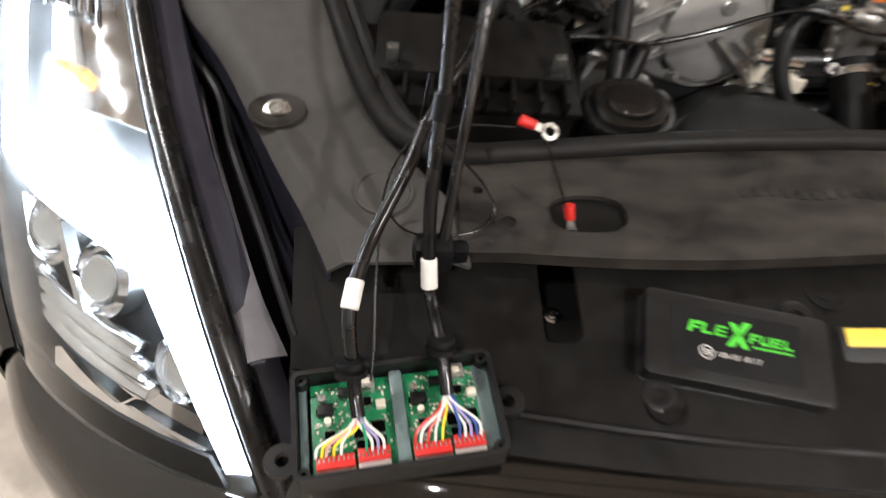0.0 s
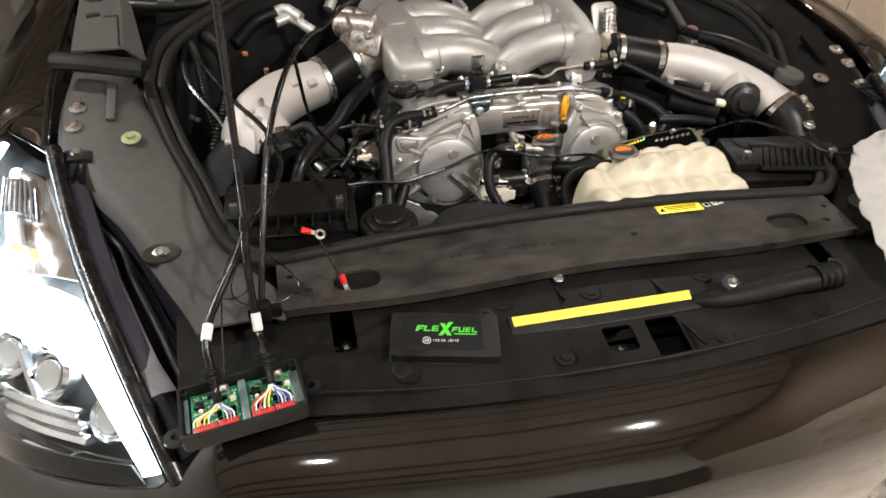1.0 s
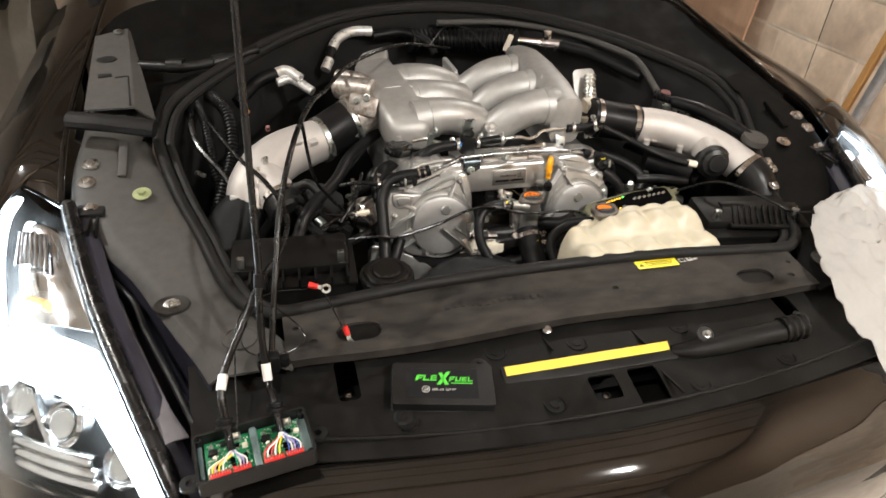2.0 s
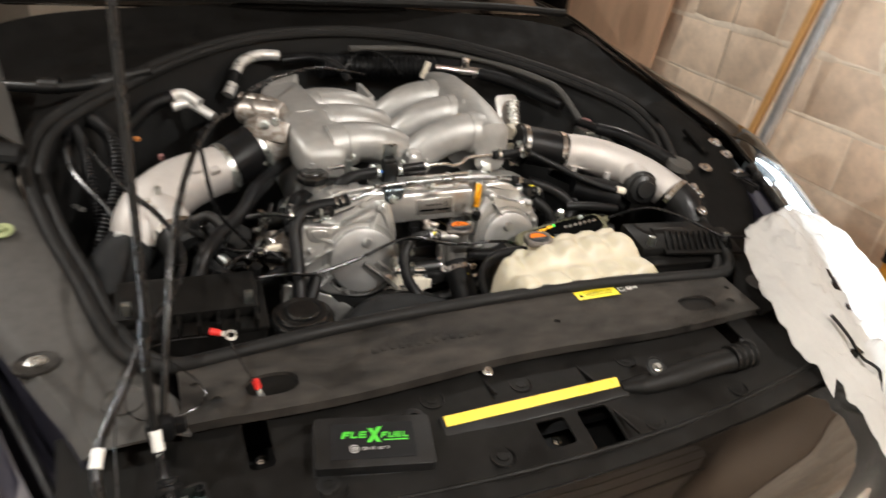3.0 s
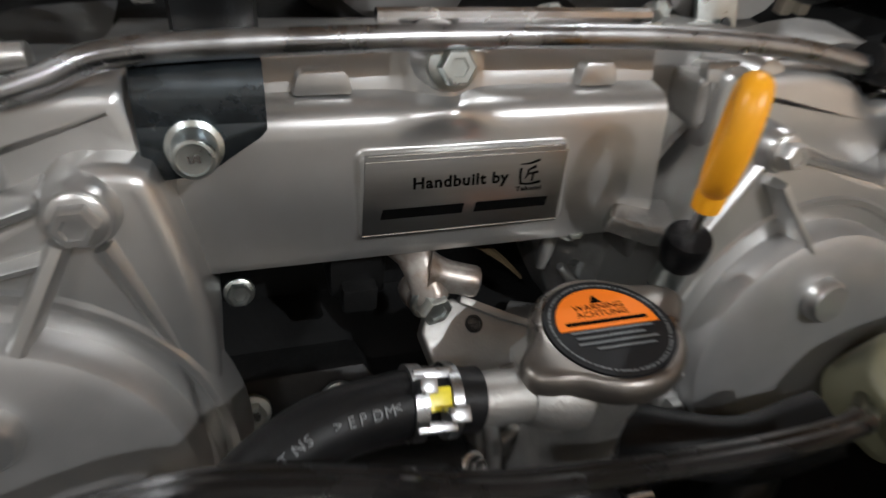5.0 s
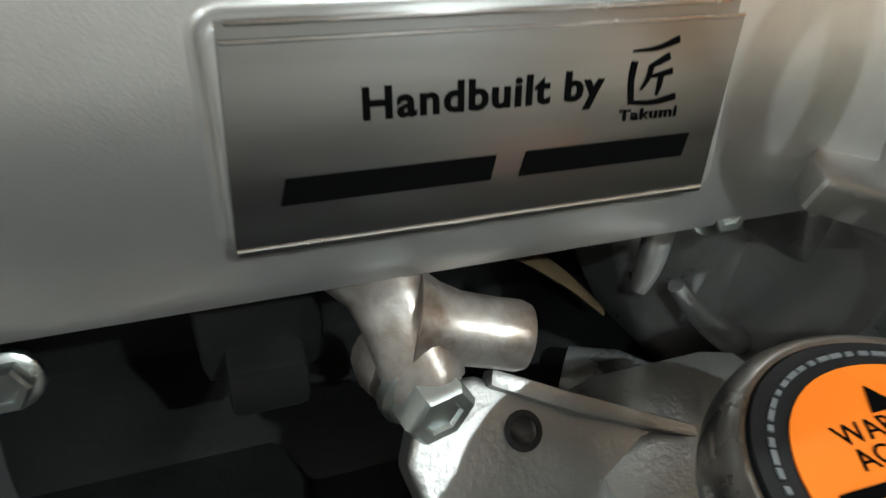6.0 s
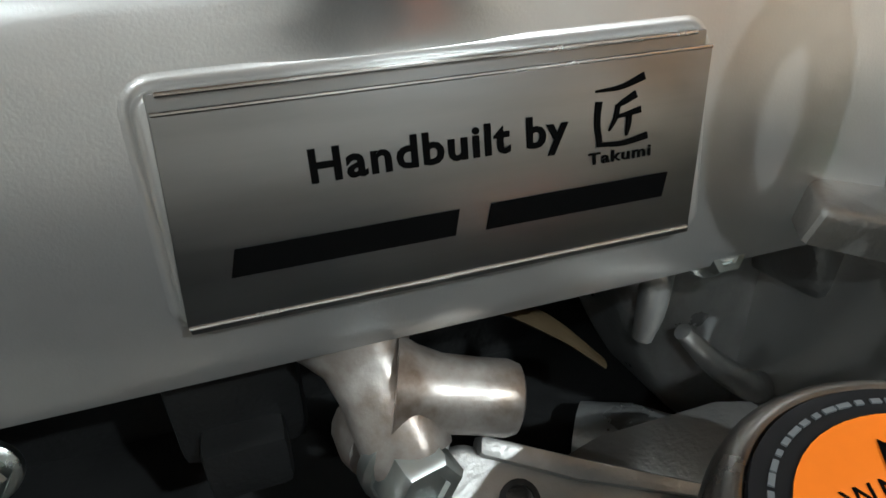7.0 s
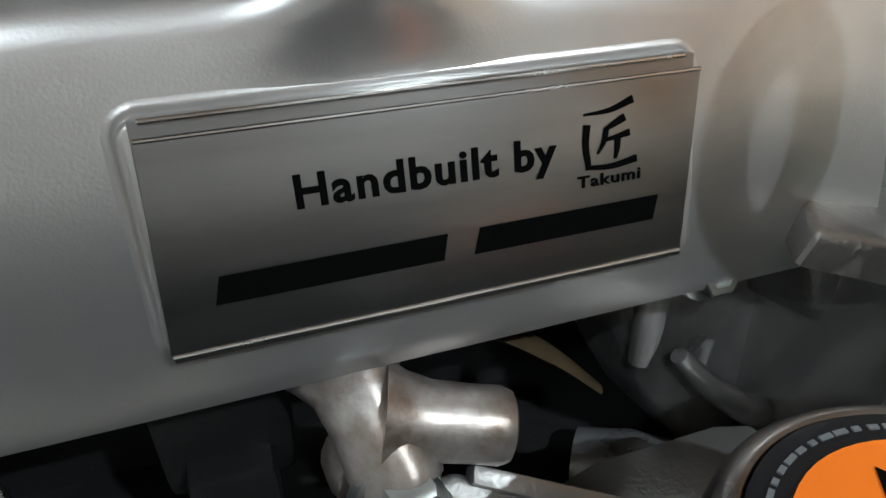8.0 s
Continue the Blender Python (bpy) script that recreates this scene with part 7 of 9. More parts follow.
part("neck", lathe([(0.028, -0.05), (0.025, -0.012), (0.0195, -0.008), (0.0195, 0.0), (0, 0.0)], Matrix.Translation((0.158, 0.2110, 0.770)), 28), TANK, tk)
part("spigot", rod((0.142, 0.209, 0.752), (0.122, 0.214, 0.752), 0.0075), TANK, tk)
pressure_cap(tank, (0.159, 0.2112, 0.7795), 0.0262, 30, texts=False, k=0.16, disc=0.74)

# battery charger lying behind the tank
ch = thing("battery_charger", (0.25, 0.27, 0.72), "rubber-cased battery charger with lit amber bars", "battery charger")
CH = axes((0.2851, 0.2986, 0.7365), (0.99, 0.01, 0.06), (0, 0.93, 0.36))
bd = part("case", prism([(-0.122, -0.010), (-0.112, -0.032), (-0.090, -0.040), (-0.020, -0.042), (0.070, -0.036), (0.094, -0.014), (0.092, 0.018), (0.080, 0.0255), (0.0, 0.0245), (-0.095, 0.0140), (-0.112, 0.009), (-0.120, 0.0)], -0.028, 0.002, 0.005, CH, 3), CHARGER, ch, "olive rubber case")
pn = part("panel", prism([(-0.099, -0.004), (-0.097, 0.003), (-0.088, 0.008), (0.0, 0.019), (0.070, 0.0212), (0.080, 0.016), (0.083, -0.010), (0.060, -0.030), (-0.020, -0.035), (-0.085, -0.033), (-0.097, -0.024)], 0.0015, 0.0032, 0.0006, CH), INK, bd, "black panel")
for k in range(6):
    part("indicator_bar", prism([(-0.0014, -0.0022), (0.0006, -0.0022), (0.0014, 0.0022), (-0.0006, 0.0022)], 0, 0.0006, 0, CH @ pose(-0.068 + 0.0066 * k, 0.003 + 0.0013 * k, 0.0033)), LED_AMBER, pn, "lit amber bar")
part("indicator", prism([(-0.0016, -0.0022), (0.0010, -0.0022), (0.0020, 0.0022), (-0.0006, 0.0022)], 0, 0.0006, 0, CH @ pose(-0.0275, 0.0112, 0.0033)), LED_GREEN, pn, "lit green mark")
part("indicator", box(None, (0.0042, 0.0020, 0.0006), 0, m=CH @ pose(-0.0450, -0.0160, 0.0035)), LED_AMBER, pn)
part("indicator", box(None, (0.006, 0.0040, 0.0006), 0.0002, m=CH @ pose(-0.0930, -0.0210, 0.0035)), LED_GREEN, pn)
bt = part("button_ring", lathe([(0.0096, 0), (0.0092, 0.0012), (0.0074, 0.0014), (0.0072, 0.0006)], CH @ pose(-0.0850, -0.0080, 0.003), 28), SOLDER, pn, "silver ring")
part("button", box(None, (0.0105, 0.0098, 0.002), 0.0012, m=CH @ pose(-0.0850, -0.0080, 0.0040, 0, 0, 8)), RED, bt, "red mode button")
part("logo_bar", merge(*[box(None, (0.0085, 0.0050, 0.0003), 0, m=CH @ pose(-0.003 + 0.0118 * k, 0.0025 + 0.0006 * k, 0.0034, 0, 0, 28)) for k in range(7)]), SOLDER, pn, "worn silver lettering")
part("print_bar", merge(box(None, (0.008, 0.0016, 0.0004), 0, m=CH @ pose(-0.076, 0.0050, 0.0034)), box(None, (0.007, 0.0022, 0.0004), 0, m=CH @ pose(-0.055, -0.0150, 0.0034)), box(None, (0.010, 0.0022, 0.0004), 0, m=CH @ pose(-0.033, -0.0120, 0.0034))), GREY_INK, pn)
part("cable_lug", merge(rod(CH @ Vector((0.085, 0.006, -0.006)), CH @ Vector((0.108, 0.010, -0.004)), 0.009, 0.006)), CHARGER, ch)
part("cable", tube([CH @ Vector((0.100, 0.009, -0.004)), (0.405, 0.290, 0.762), (0.43, 0.247, 0.795), (0.48, 0.222, 0.788), (0.525, 0.180, 0.775), (0.552, 0.148, 0.768), (0.60, 0.12, 0.775)], 0.0032, 8), CABLE, ch)
for dy, dz in ((0.0, 0.0), (0.005, -0.0035)):
    part("cable", tube([CH @ Vector((-0.116, -0.012 + dy, -0.012)), (0.130, 0.270 + dy, 0.742 + dz), (0.084, 0.264 + dy, 0.751 + dz), (0.043, 0.267 + dy, 0.750 + dz), (0.0, 0.268 + dy, 0.756 + dz), (-0.040, 0.270 + dy, 0.7695 + dz), (-0.071, 0.275 + dy, 0.772 + dz), (-0.096, 0.280 + dy, 0.764 + dz), (-0.121, 0.284 + dy, 0.752 + dz), (-0.148, 0.283 + dy, 0.741 + dz), (-0.195, 0.274 + dy, 0.733 + dz), (-0.247, 0.262 + dy, 0.731 + dz), (-0.292, 0.250 + dy, 0.745 + dz), (-0.34, 0.24 + dy, 0.752 + dz)], 0.0028, 8), CABLE, ch)

# air boxes
def air_box(name, c, label, sx):
    t = thing(name, (c[0], c[1], 0.60), label, "air box", "air boxes")
    w, d = 0.215, 0.13
    b = part("box", box((c[0], c[1], c[2] - 0.05), (w, d, 0.09), 0.010, rot=(0, 0, c[3])), SHROUD_BLACK, t)
    part("lid", box((c[0], c[1] + 0.01, c[2] + 0.004), (w * 0.94, d * 0.72, 0.025), 0.008, rot=(4, 0, c[3])), SHROUD_BLACK, t)
    part("rim", box((c[0], c[1], c[2] - 0.010), (w * 1.04, d * 1.02, 0.008), 0.003, rot=(0, 0, c[3])), SHROUD_BLACK, t)
    m = pose(c[0], c[1], c[2], 0, 0, c[3])
    for k in range(8 if sx < 0 else 0):
        part("rib", box(None, (0.004, 0.034, 0.020), 0.001, m=m @ pose(-w * 0.44 + w * 0.88 * k / 7, -d * 0.40, 0.000)), SHROUD_BLACK, b)
    for k in (-0.38, 0.40):
        part("clip", merge(box(None, (0.012, 0.010, 0.030), 0.002, m=m @ pose(w * k, -d * 0.2, 0.018))), ZINC, t)
    return t


air_box("left_air_box", (-0.445, 0.212, 0.736, -3.5), "ribbed black plastic air filter box", -1)
ra = air_box("right_air_box", (0.475, 0.185, 0.742, -8), "ribbed black plastic air filter box with a grille", 1)
part("grille_frame", box((0.500, 0.165, 0.7545), (0.165, 0.080, 0.006), 0.002, rot=(10, 0, -12)), SHROUD_BLACK, ra)
for k in range(12):
    part("grille_slat", box((0.430 + 0.0125 * k, 0.172 - 0.0024 * k, 0.7600), (0.0020, 0.056, 0.006), 0.0006, rot=(10, 0, -30)), SHROUD_BLACK, ra)

pc = thing("power_steering_cap", (-0.285, 0.15, 0.64), "round black reservoir cap", "reservoir cap")
part("reservoir", rod((-0.285, 0.155, 0.62), (-0.285, 0.155, 0.715), 0.040, bevel=0.004), PLASTIC, pc)
part("cap", lathe([(0.047, 0.0), (0.049, 0.004), (0.0485, 0.014), (0.046, 0.017), (0.041, 0.0175), (0.040, 0.021), (0.037, 0.0245), (0.030, 0.0250), (0.0285, 0.0230), (0.0265, 0.0230), (0.0255, 0.0265), (0.0235, 0.0285), (0.012, 0.0295), (0, 0.0295)], Matrix.Translation((-0.285, 0.155, 0.712)), 80, lambda a, r: r * (1 + 0.012 * max(-0.6, math.cos(20 * a))) if r > 0.045 else r), GLOSS_PLASTIC, pc)
part("clip", merge(hex_bolt((-0.30, 0.108, 0.722), (0, -0.5, 1), 0.006, 0.01), hex_bolt((-0.275, 0.104, 0.722), (0, -0.5, 1), 0.005, 0.01)), CHROME, pc)

wf = thing("washer_filler", (0.585, 0.36, 0.70), "grey washer filler cap on a black neck", "filler cap")
part("tube", tube([(0.480, 0.52, 0.86), (0.515, 0.46, 0.862), (0.555, 0.395, 0.848), (0.585, 0.352, 0.825), (0.60, 0.33, 0.76)], 0.014, 12), RUBBER, wf)
part("cap", lathe([(0.030, -0.008), (0.031, 0.0), (0.029, 0.006), (0, 0.008)], pose(0.584, 0.345, 0.836, 14, 6, 0) @ Matrix.Diagonal((1, 0.85, 1, 1)), 28), STRIP_BLACK, wf, "grey cap")
part("hose", ribbed([(0.45, 0.56, 0.865), (0.50, 0.50, 0.855), (0.53, 0.44, 0.835), (0.545, 0.40, 0.80)], 0.011, 0.0025, 0.006), RUBBER, wf)
bk = thing("brake_reservoir_cap", (0.553, 0.66, 0.78), "faded pink plastic cap at the back of the bay", "cap")
part("cap", lathe([(0.014, -0.03), (0.015, 0.0), (0.013, 0.006), (0, 0.007)], pose(0.553, 0.662, 0.822, 12, 0, 0), 20), MAGENTA, bk)
part("foot", merge(box((0.545, 0.64, 0.80), (0.05, 0.05, 0.03), 0.005), box((0.60, 0.60, 0.80), (0.06, 0.04, 0.012), 0.003)), ZINC, bk)

# hoses and pipes round the back of the bay
back = thing("rear_hose_set", (0.0, 0.95, 0.80), "corrugated and ribbed black hoses at the bulkhead", "hose", "bulkhead hoses")
part("corrugated_hose", ribbed([(-0.06, 0.985, 0.885), (0.02, 1.0, 0.878), (0.10, 0.99, 0.878), (0.18, 0.955, 0.886), (0.235, 0.925, 0.89)], 0.032, 0.006, 0.013), RUBBER, back)
part("tube", rod((0.225, 0.93, 0.893), (0.335, 0.872, 0.893), 0.011), CHROME, back)
part("fitting", merge(rod((0.29, 0.895, 0.893), (0.34, 0.870, 0.893), 0.015, bevel=0.002), box((0.300, 0.89, 0.915), (0.022, 0.016, 0.03), 0.003)), STEEL, back)
part("hose", tube([(0.335, 0.872, 0.892), (0.40, 0.82, 0.885), (0.45, 0.76, 0.87), (0.49, 0.69, 0.86)], 0.016, 12), RUBBER, back)
part("bracket", box((0.195, 0.90, 0.895), (0.014, 0.008, 0.045), 0.002, rot=(0, 20, 0)), IVORY, back)
part("loop_cable", tube([(-0.02, 0.93, 0.88), (0.03, 0.94, 0.93), (0.09, 0.93, 0.925), (0.13, 0.90, 0.885)], 0.003, 6), CABLE, back)
part("hose", tube([(-0.16, 0.98, 0.90), (-0.08, 0.99, 0.905), (-0.02, 0.96, 0.89), (0.0, 0.93, 0.86)], 0.011, 10), RUBBER, back)
br_ = thing("brake_line", (0.45, 0.7, 0.80), "grey steel bracket tube along the bulkhead", "pipe")
part("tube", tube([(0.02, 1.0, 0.925), (0.20, 0.99, 0.925), (0.36, 0.90, 0.918), (0.46, 0.76, 0.905), (0.485, 0.70, 0.89), (0.50, 0.62, 0.845)], 0.0085, 10), STRIP_BLACK, br_)
wh = thing("heater_hose", (-0.24, 0.93, 0.82), "black hoses with bright foil sleeves", "hose", "bulkhead hoses")
part("foil_sleeve", tube([(-0.275, 0.935, 0.885), (-0.255, 0.955, 0.905), (-0.215, 0.975, 0.915), (-0.165, 0.985, 0.912)], 0.013, 12), FOIL, wh, "bright foil sleeve")
part("foil_sleeve", tube([(-0.300, 0.89, 0.845), (-0.285, 0.91, 0.865)], 0.013, 12), FOIL, wh)
part("band", tube([(-0.286, 0.91, 0.866), (-0.276, 0.932, 0.884)], 0.0135, 12), RUBBER, wh)
part("foil_sleeve", tube([(-0.43, 0.80, 0.872), (-0.40, 0.80, 0.878), (-0.37, 0.775, 0.865)], 0.012, 12), FOIL, wh)
part("foil_sleeve", tube([(-0.425, 0.785, 0.855), (-0.39, 0.79, 0.86), (-0.345, 0.755, 0.84)], 0.011, 12), FOIL, wh)
part("hose", tube([(-0.425, 0.80, 0.872), (-0.47, 0.78, 0.86), (-0.52, 0.73, 0.83)], 0.015, 12), RUBBER, wh)
lm = thing("wiring_loom", (-0.55, 0.5, 0.70), "ribbed black wiring looms at the bay's edge", "wiring loom")
part("loom", ribbed([(-0.585, 0.72, 0.86), (-0.56, 0.66, 0.868), (-0.535, 0.60, 0.852), (-0.535, 0.53, 0.80), (-0.56, 0.46, 0.75), (-0.59, 0.40, 0.70)], 0.014, 0.003, 0.008), RUBBER, lm)
part("loom", ribbed([(-0.60, 0.66, 0.86), (-0.585, 0.60, 0.85), (-0.575, 0.53, 0.81), (-0.565, 0.46, 0.75)], 0.010, 0.0025, 0.007), RUBBER, lm)
part("loom", tube([(-0.60, 0.70, 0.87), (-0.61, 0.62, 0.86), (-0.60, 0.53, 0.83), (-0.55, 0.45, 0.79), (-0.53, 0.40, 0.76)], 0.006, 8), CABLE, lm)
part("plug", box((-0.600, 0.50, 0.775), (0.009, 0.026, 0.008), 0.002, rot=(0, 30, 40)), SOLDER, lm)
part("plug", box((-0.50, 0.72, 0.813), (0.012, 0.009, 0.008), 0.002, rot=(20, 10, 30)), AMBER, lm)
part("plug", box((-0.458, 0.655, 0.797), (0.009, 0.009, 0.012), 0.002, rot=(15, 0, 20)), MAGENTA, lm)
part("bolt", hex_bolt((-0.613, 0.371, 0.752), (0, -0.3, 1), 0.010, 0.008, 0.014), STEEL, lm)
for at, size, turn, mat in (((-0.300, 0.314, 0.760), (0.026, 0.007, 0.008), 12, IVORY), ((-0.306, 0.326, 0.768), (0.010, 0.006, 0.014), -20, SOLDER), ((-0.318, 0.345, 0.764), (0.016, 0.006, 0.007), 35, STEEL)):
    part("connector", box(at, size, 0.0015, rot=(10, 0, turn)), mat, lm)
part("bolt", hex_bolt((-0.200, 0.350, 0.792), (0, -0.55, 0.85), 0.0055, 0.006, 0.008), ZINC, lm)
for k, pts in enumerate(([(-0.335, 0.375, 0.790), (-0.300, 0.362, 0.800), (-0.262, 0.352, 0.798), (-0.222, 0.352, 0.792), (-0.206, 0.351, 0.792)], [(-0.345, 0.30, 0.752), (-0.318, 0.325, 0.776), (-0.300, 0.365, 0.790), (-0.285, 0.41, 0.795)], [(-0.395, 0.335, 0.758), (-0.352, 0.315, 0.760), (-0.312, 0.312, 0.757), (-0.285, 0.296, 0.742)])):
    part("thin_hose", tube(pts, 0.0042 - 0.0006 * k, 10), CABLE, lm)
    part("hose_clip", clamp(Vector(pts[2]), Vector(pts[3]) - Vector(pts[2]), 0.0052, 0.006), STEEL, lm)
rng_ = random.Random(7)
cl_ = thing("engine_hoses", (-0.3, 0.38, 0.65), "tangle of black hoses and pipes beside the cam cover", "hose", "engine hoses")
for pts, r in (([(-0.227, 0.560, 0.812), (-0.296, 0.485, 0.800), (-0.338, 0.400, 0.790), (-0.372, 0.348, 0.788), (-0.41, 0.30, 0.772), (-0.43, 0.27, 0.735)], 0.0120), ([(-0.195, 0.445, 0.783), (-0.225, 0.425, 0.797), (-0.246, 0.400, 0.797), (-0.259, 0.372, 0.783), (-0.261, 0.345, 0.766)], 0.0140),
               ([(-0.215, 0.455, 0.775), (-0.255, 0.432, 0.782), (-0.266, 0.418, 0.766), (-0.258, 0.400, 0.742)], 0.0120), ([(-0.305, 0.397, 0.758), (-0.280, 0.397, 0.765), (-0.256, 0.397, 0.768), (-0.232, 0.395, 0.760)], 0.0105),
               ([(-0.265, 0.52, 0.800), (-0.325, 0.445, 0.775), (-0.355, 0.405, 0.745), (-0.36, 0.38, 0.70)], 0.0100), ([(-0.34, 0.30, 0.70), (-0.30, 0.31, 0.712), (-0.285, 0.33, 0.70), (-0.28, 0.34, 0.66)], 0.008),
               ([(-0.42, 0.36, 0.76), (-0.40, 0.31, 0.74), (-0.365, 0.285, 0.725), (-0.33, 0.29, 0.70)], 0.009), ([(-0.23, 0.30, 0.70), (-0.25, 0.27, 0.67), (-0.28, 0.25, 0.64)], 0.012)):
    part("hose", tube(pts, r, 14), RUBBER, cl_)
part("valve_body", rod((-0.392, 0.372, 0.765), (-0.352, 0.384, 0.728), 0.040, bevel=0.006), DARK, cl_)
for k in range(26):
    p = (-0.36 + 0.12 * rng_.random(), 0.335 + 0.11 * rng_.random(), 0.70 + 0.060 * rng_.random())
    part("fitting", hex_bolt(p, (rng_.uniform(-1, 1), -1, rng_.uniform(0.2, 1)), rng_.uniform(0.003, 0.0065), rng_.uniform(0.006, 0.012)), rng_.choice((ZINC, STEEL, SOLDER, ALLOY_ROUGH)), cl_)
for k in range(9):
    x, y, z = -0.37 + 0.08 * rng_.random(), 0.30 + 0.10 * rng_.random(), 0.68 + 0.05 * rng_.random()
    part("connector", box((x, y, z), (rng_.uniform(0.012, 0.03), 0.018, rng_.uniform(0.012, 0.022)), 0.003, rot=(20, 0, rng_.uniform(-50, 50))), rng_.choice((PLASTIC, PLASTIC, DARK)), cl_)
part("pale_bracket", merge(box((-0.303, 0.355, 0.730), (0.034, 0.008, 0.008), 0.001, rot=(0, 0, -18)), box((-0.294, 0.353, 0.712), (0.010, 0.007, 0.050), 0.001, rot=(4, 5, 0))), IVORY, cl_)
part("actuator", merge(rod((-0.278, 0.395, 0.735), (-0.290, 0.360, 0.715), 0.026, bevel=0.004), rod((-0.290, 0.36, 0.715), (-0.294, 0.345, 0.708), 0.015, bevel=0.002), box((-0.262, 0.40, 0.712), (0.03, 0.03, 0.05), 0.006)), COPPER_BROWN, cl_, "brownish cast actuator")
for dx in (0.0, 0.006):
    part("thin_pipe", tube([(-0.44 + dx, 0.275 + 0.5 * dx, 0.722), (-0.378 + dx, 0.303 + 0.5 * dx, 0.745), (-0.315 + dx, 0.333 + 0.5 * dx, 0.761), (-0.2545 + dx, 0.366 + 0.5 * dx, 0.781)], 0.0025, 8), CABLE, cl_)
for a, b, r in (((-0.385, 0.335, 0.742), (-0.372, 0.315, 0.735), 0.009), ((-0.245, 0.420, 0.79), (-0.262, 0.400, 0.78), 0.013)):
    part("hose_band", rod(a, b, r), ZINC, cl_)
cr_ = thing("right_hoses", (0.28, 0.38, 0.68), "black hoses and plugs beside the cam cover", "hose", "engine hoses")
for pts, r in (([(0.24, 0.40, 0.80), (0.29, 0.375, 0.785), (0.32, 0.35, 0.76), (0.30, 0.33, 0.73)], 0.012), ([(0.23, 0.36, 0.78), (0.26, 0.34, 0.755), (0.275, 0.32, 0.71)], 0.011), ([(0.30, 0.34, 0.765), (0.36, 0.33, 0.765), (0.42, 0.325, 0.755)], 0.009),
               ([(0.25, 0.32, 0.73), (0.33, 0.32, 0.735), (0.40, 0.30, 0.72)], 0.013), ([(0.36, 0.50, 0.78), (0.42, 0.46, 0.76), (0.48, 0.36, 0.73)], 0.02)):
    part("hose", tube(pts, r, 12), RUBBER, cr_)
for k in range(14):
    p = (0.24 + 0.16 * rng_.random(), 0.31 + 0.08 * rng_.random(), 0.70 + 0.05 * rng_.random())
    part("fitting", hex_bolt(p, (rng_.uniform(-1, 1), -1, rng_.uniform(0.2, 1)), rng_.uniform(0.004, 0.007), rng_.uniform(0.006, 0.012)), rng_.choice((ZINC, PLASTIC, DARK)), cr_)
part("plug", merge(rod((0.285, 0.330, 0.745), (0.283, 0.328, 0.764), 0.0075, bevel=0.002), box((0.286, 0.334, 0.745), (0.016, 0.014, 0.014), 0.003)), SOLDER, cr_)
for p in ((0.60, 0.285, 0.79), (0.595, 0.30, 0.80), (0.575, 0.24, 0.775)):
    part("bolt", hex_bolt(p, (0, -0.3, 1), 0.008, 0.008, 0.012), STEEL, cr_)

# ---------------------------------------------------------------- loose things on the car's nose
# opened control unit: two boards in one housing
MOD = axes((-0.5205, -0.1725, 0.7040), (0.988, 0.125, 0.022), (-0.14, 0.985, -0.02))
unit = thing("control_unit", (-0.5205, -0.1725, 0.700), "opened black control unit with two green circuit boards", "control unit")
W, H = 0.146, 0.080
shell = sheet(round_rect(W, H, 0.007, 4), [round_rect(W - 0.007, H - 0.007, 0.004, 4)], lambda x, y: 0.026, 0.024)
shell = merge(shell, prism(round_rect(W - 0.002, H - 0.002, 0.006, 4), 0.0, 0.004))
shell.transform(MOD)
hs = part("housing", shell, PLASTIC, unit)
for x, y in ((-0.066, -0.034), (-0.066, 0.034), (0.066, -0.034), (0.066, 0.034)):
    part("screw_post", lathe([(0.0045, 0.004), (0.0045, 0.022), (0.0018, 0.022), (0.0018, 0.012), (0, 0.012)], MOD @ pose(x, y, 0), 14), PLASTIC, hs)
for x, y in ((0.082, 0.004), (-0.082, -0.016)):
    lug = sheet(ring_points(x, y, 0.013, 0.012, 20), [ring_points(x, y, 0.005, 0.005, 14)], lambda a, b: 0.007, 0.006)
    lug.transform(MOD)
    part("lug", lug, PLASTIC, hs)
part("web", box(None, (0.010, H - 0.008, 0.012), 0.003, m=MOD @ pose(0.0015, 0, 0.012)), GLUE, hs, "grey sealant between the boards")
part("sealant", box(None, (0.012, H - 0.012, 0.006), 0.002, m=MOD @ pose(0.064, 0, 0.010)), GLUE, hs)
part("sealant", box(None, (0.006, H - 0.012, 0.006), 0.002, m=MOD @ pose(-0.066, 0, 0.010)), GLUE, hs)
rngb = random.Random(3)
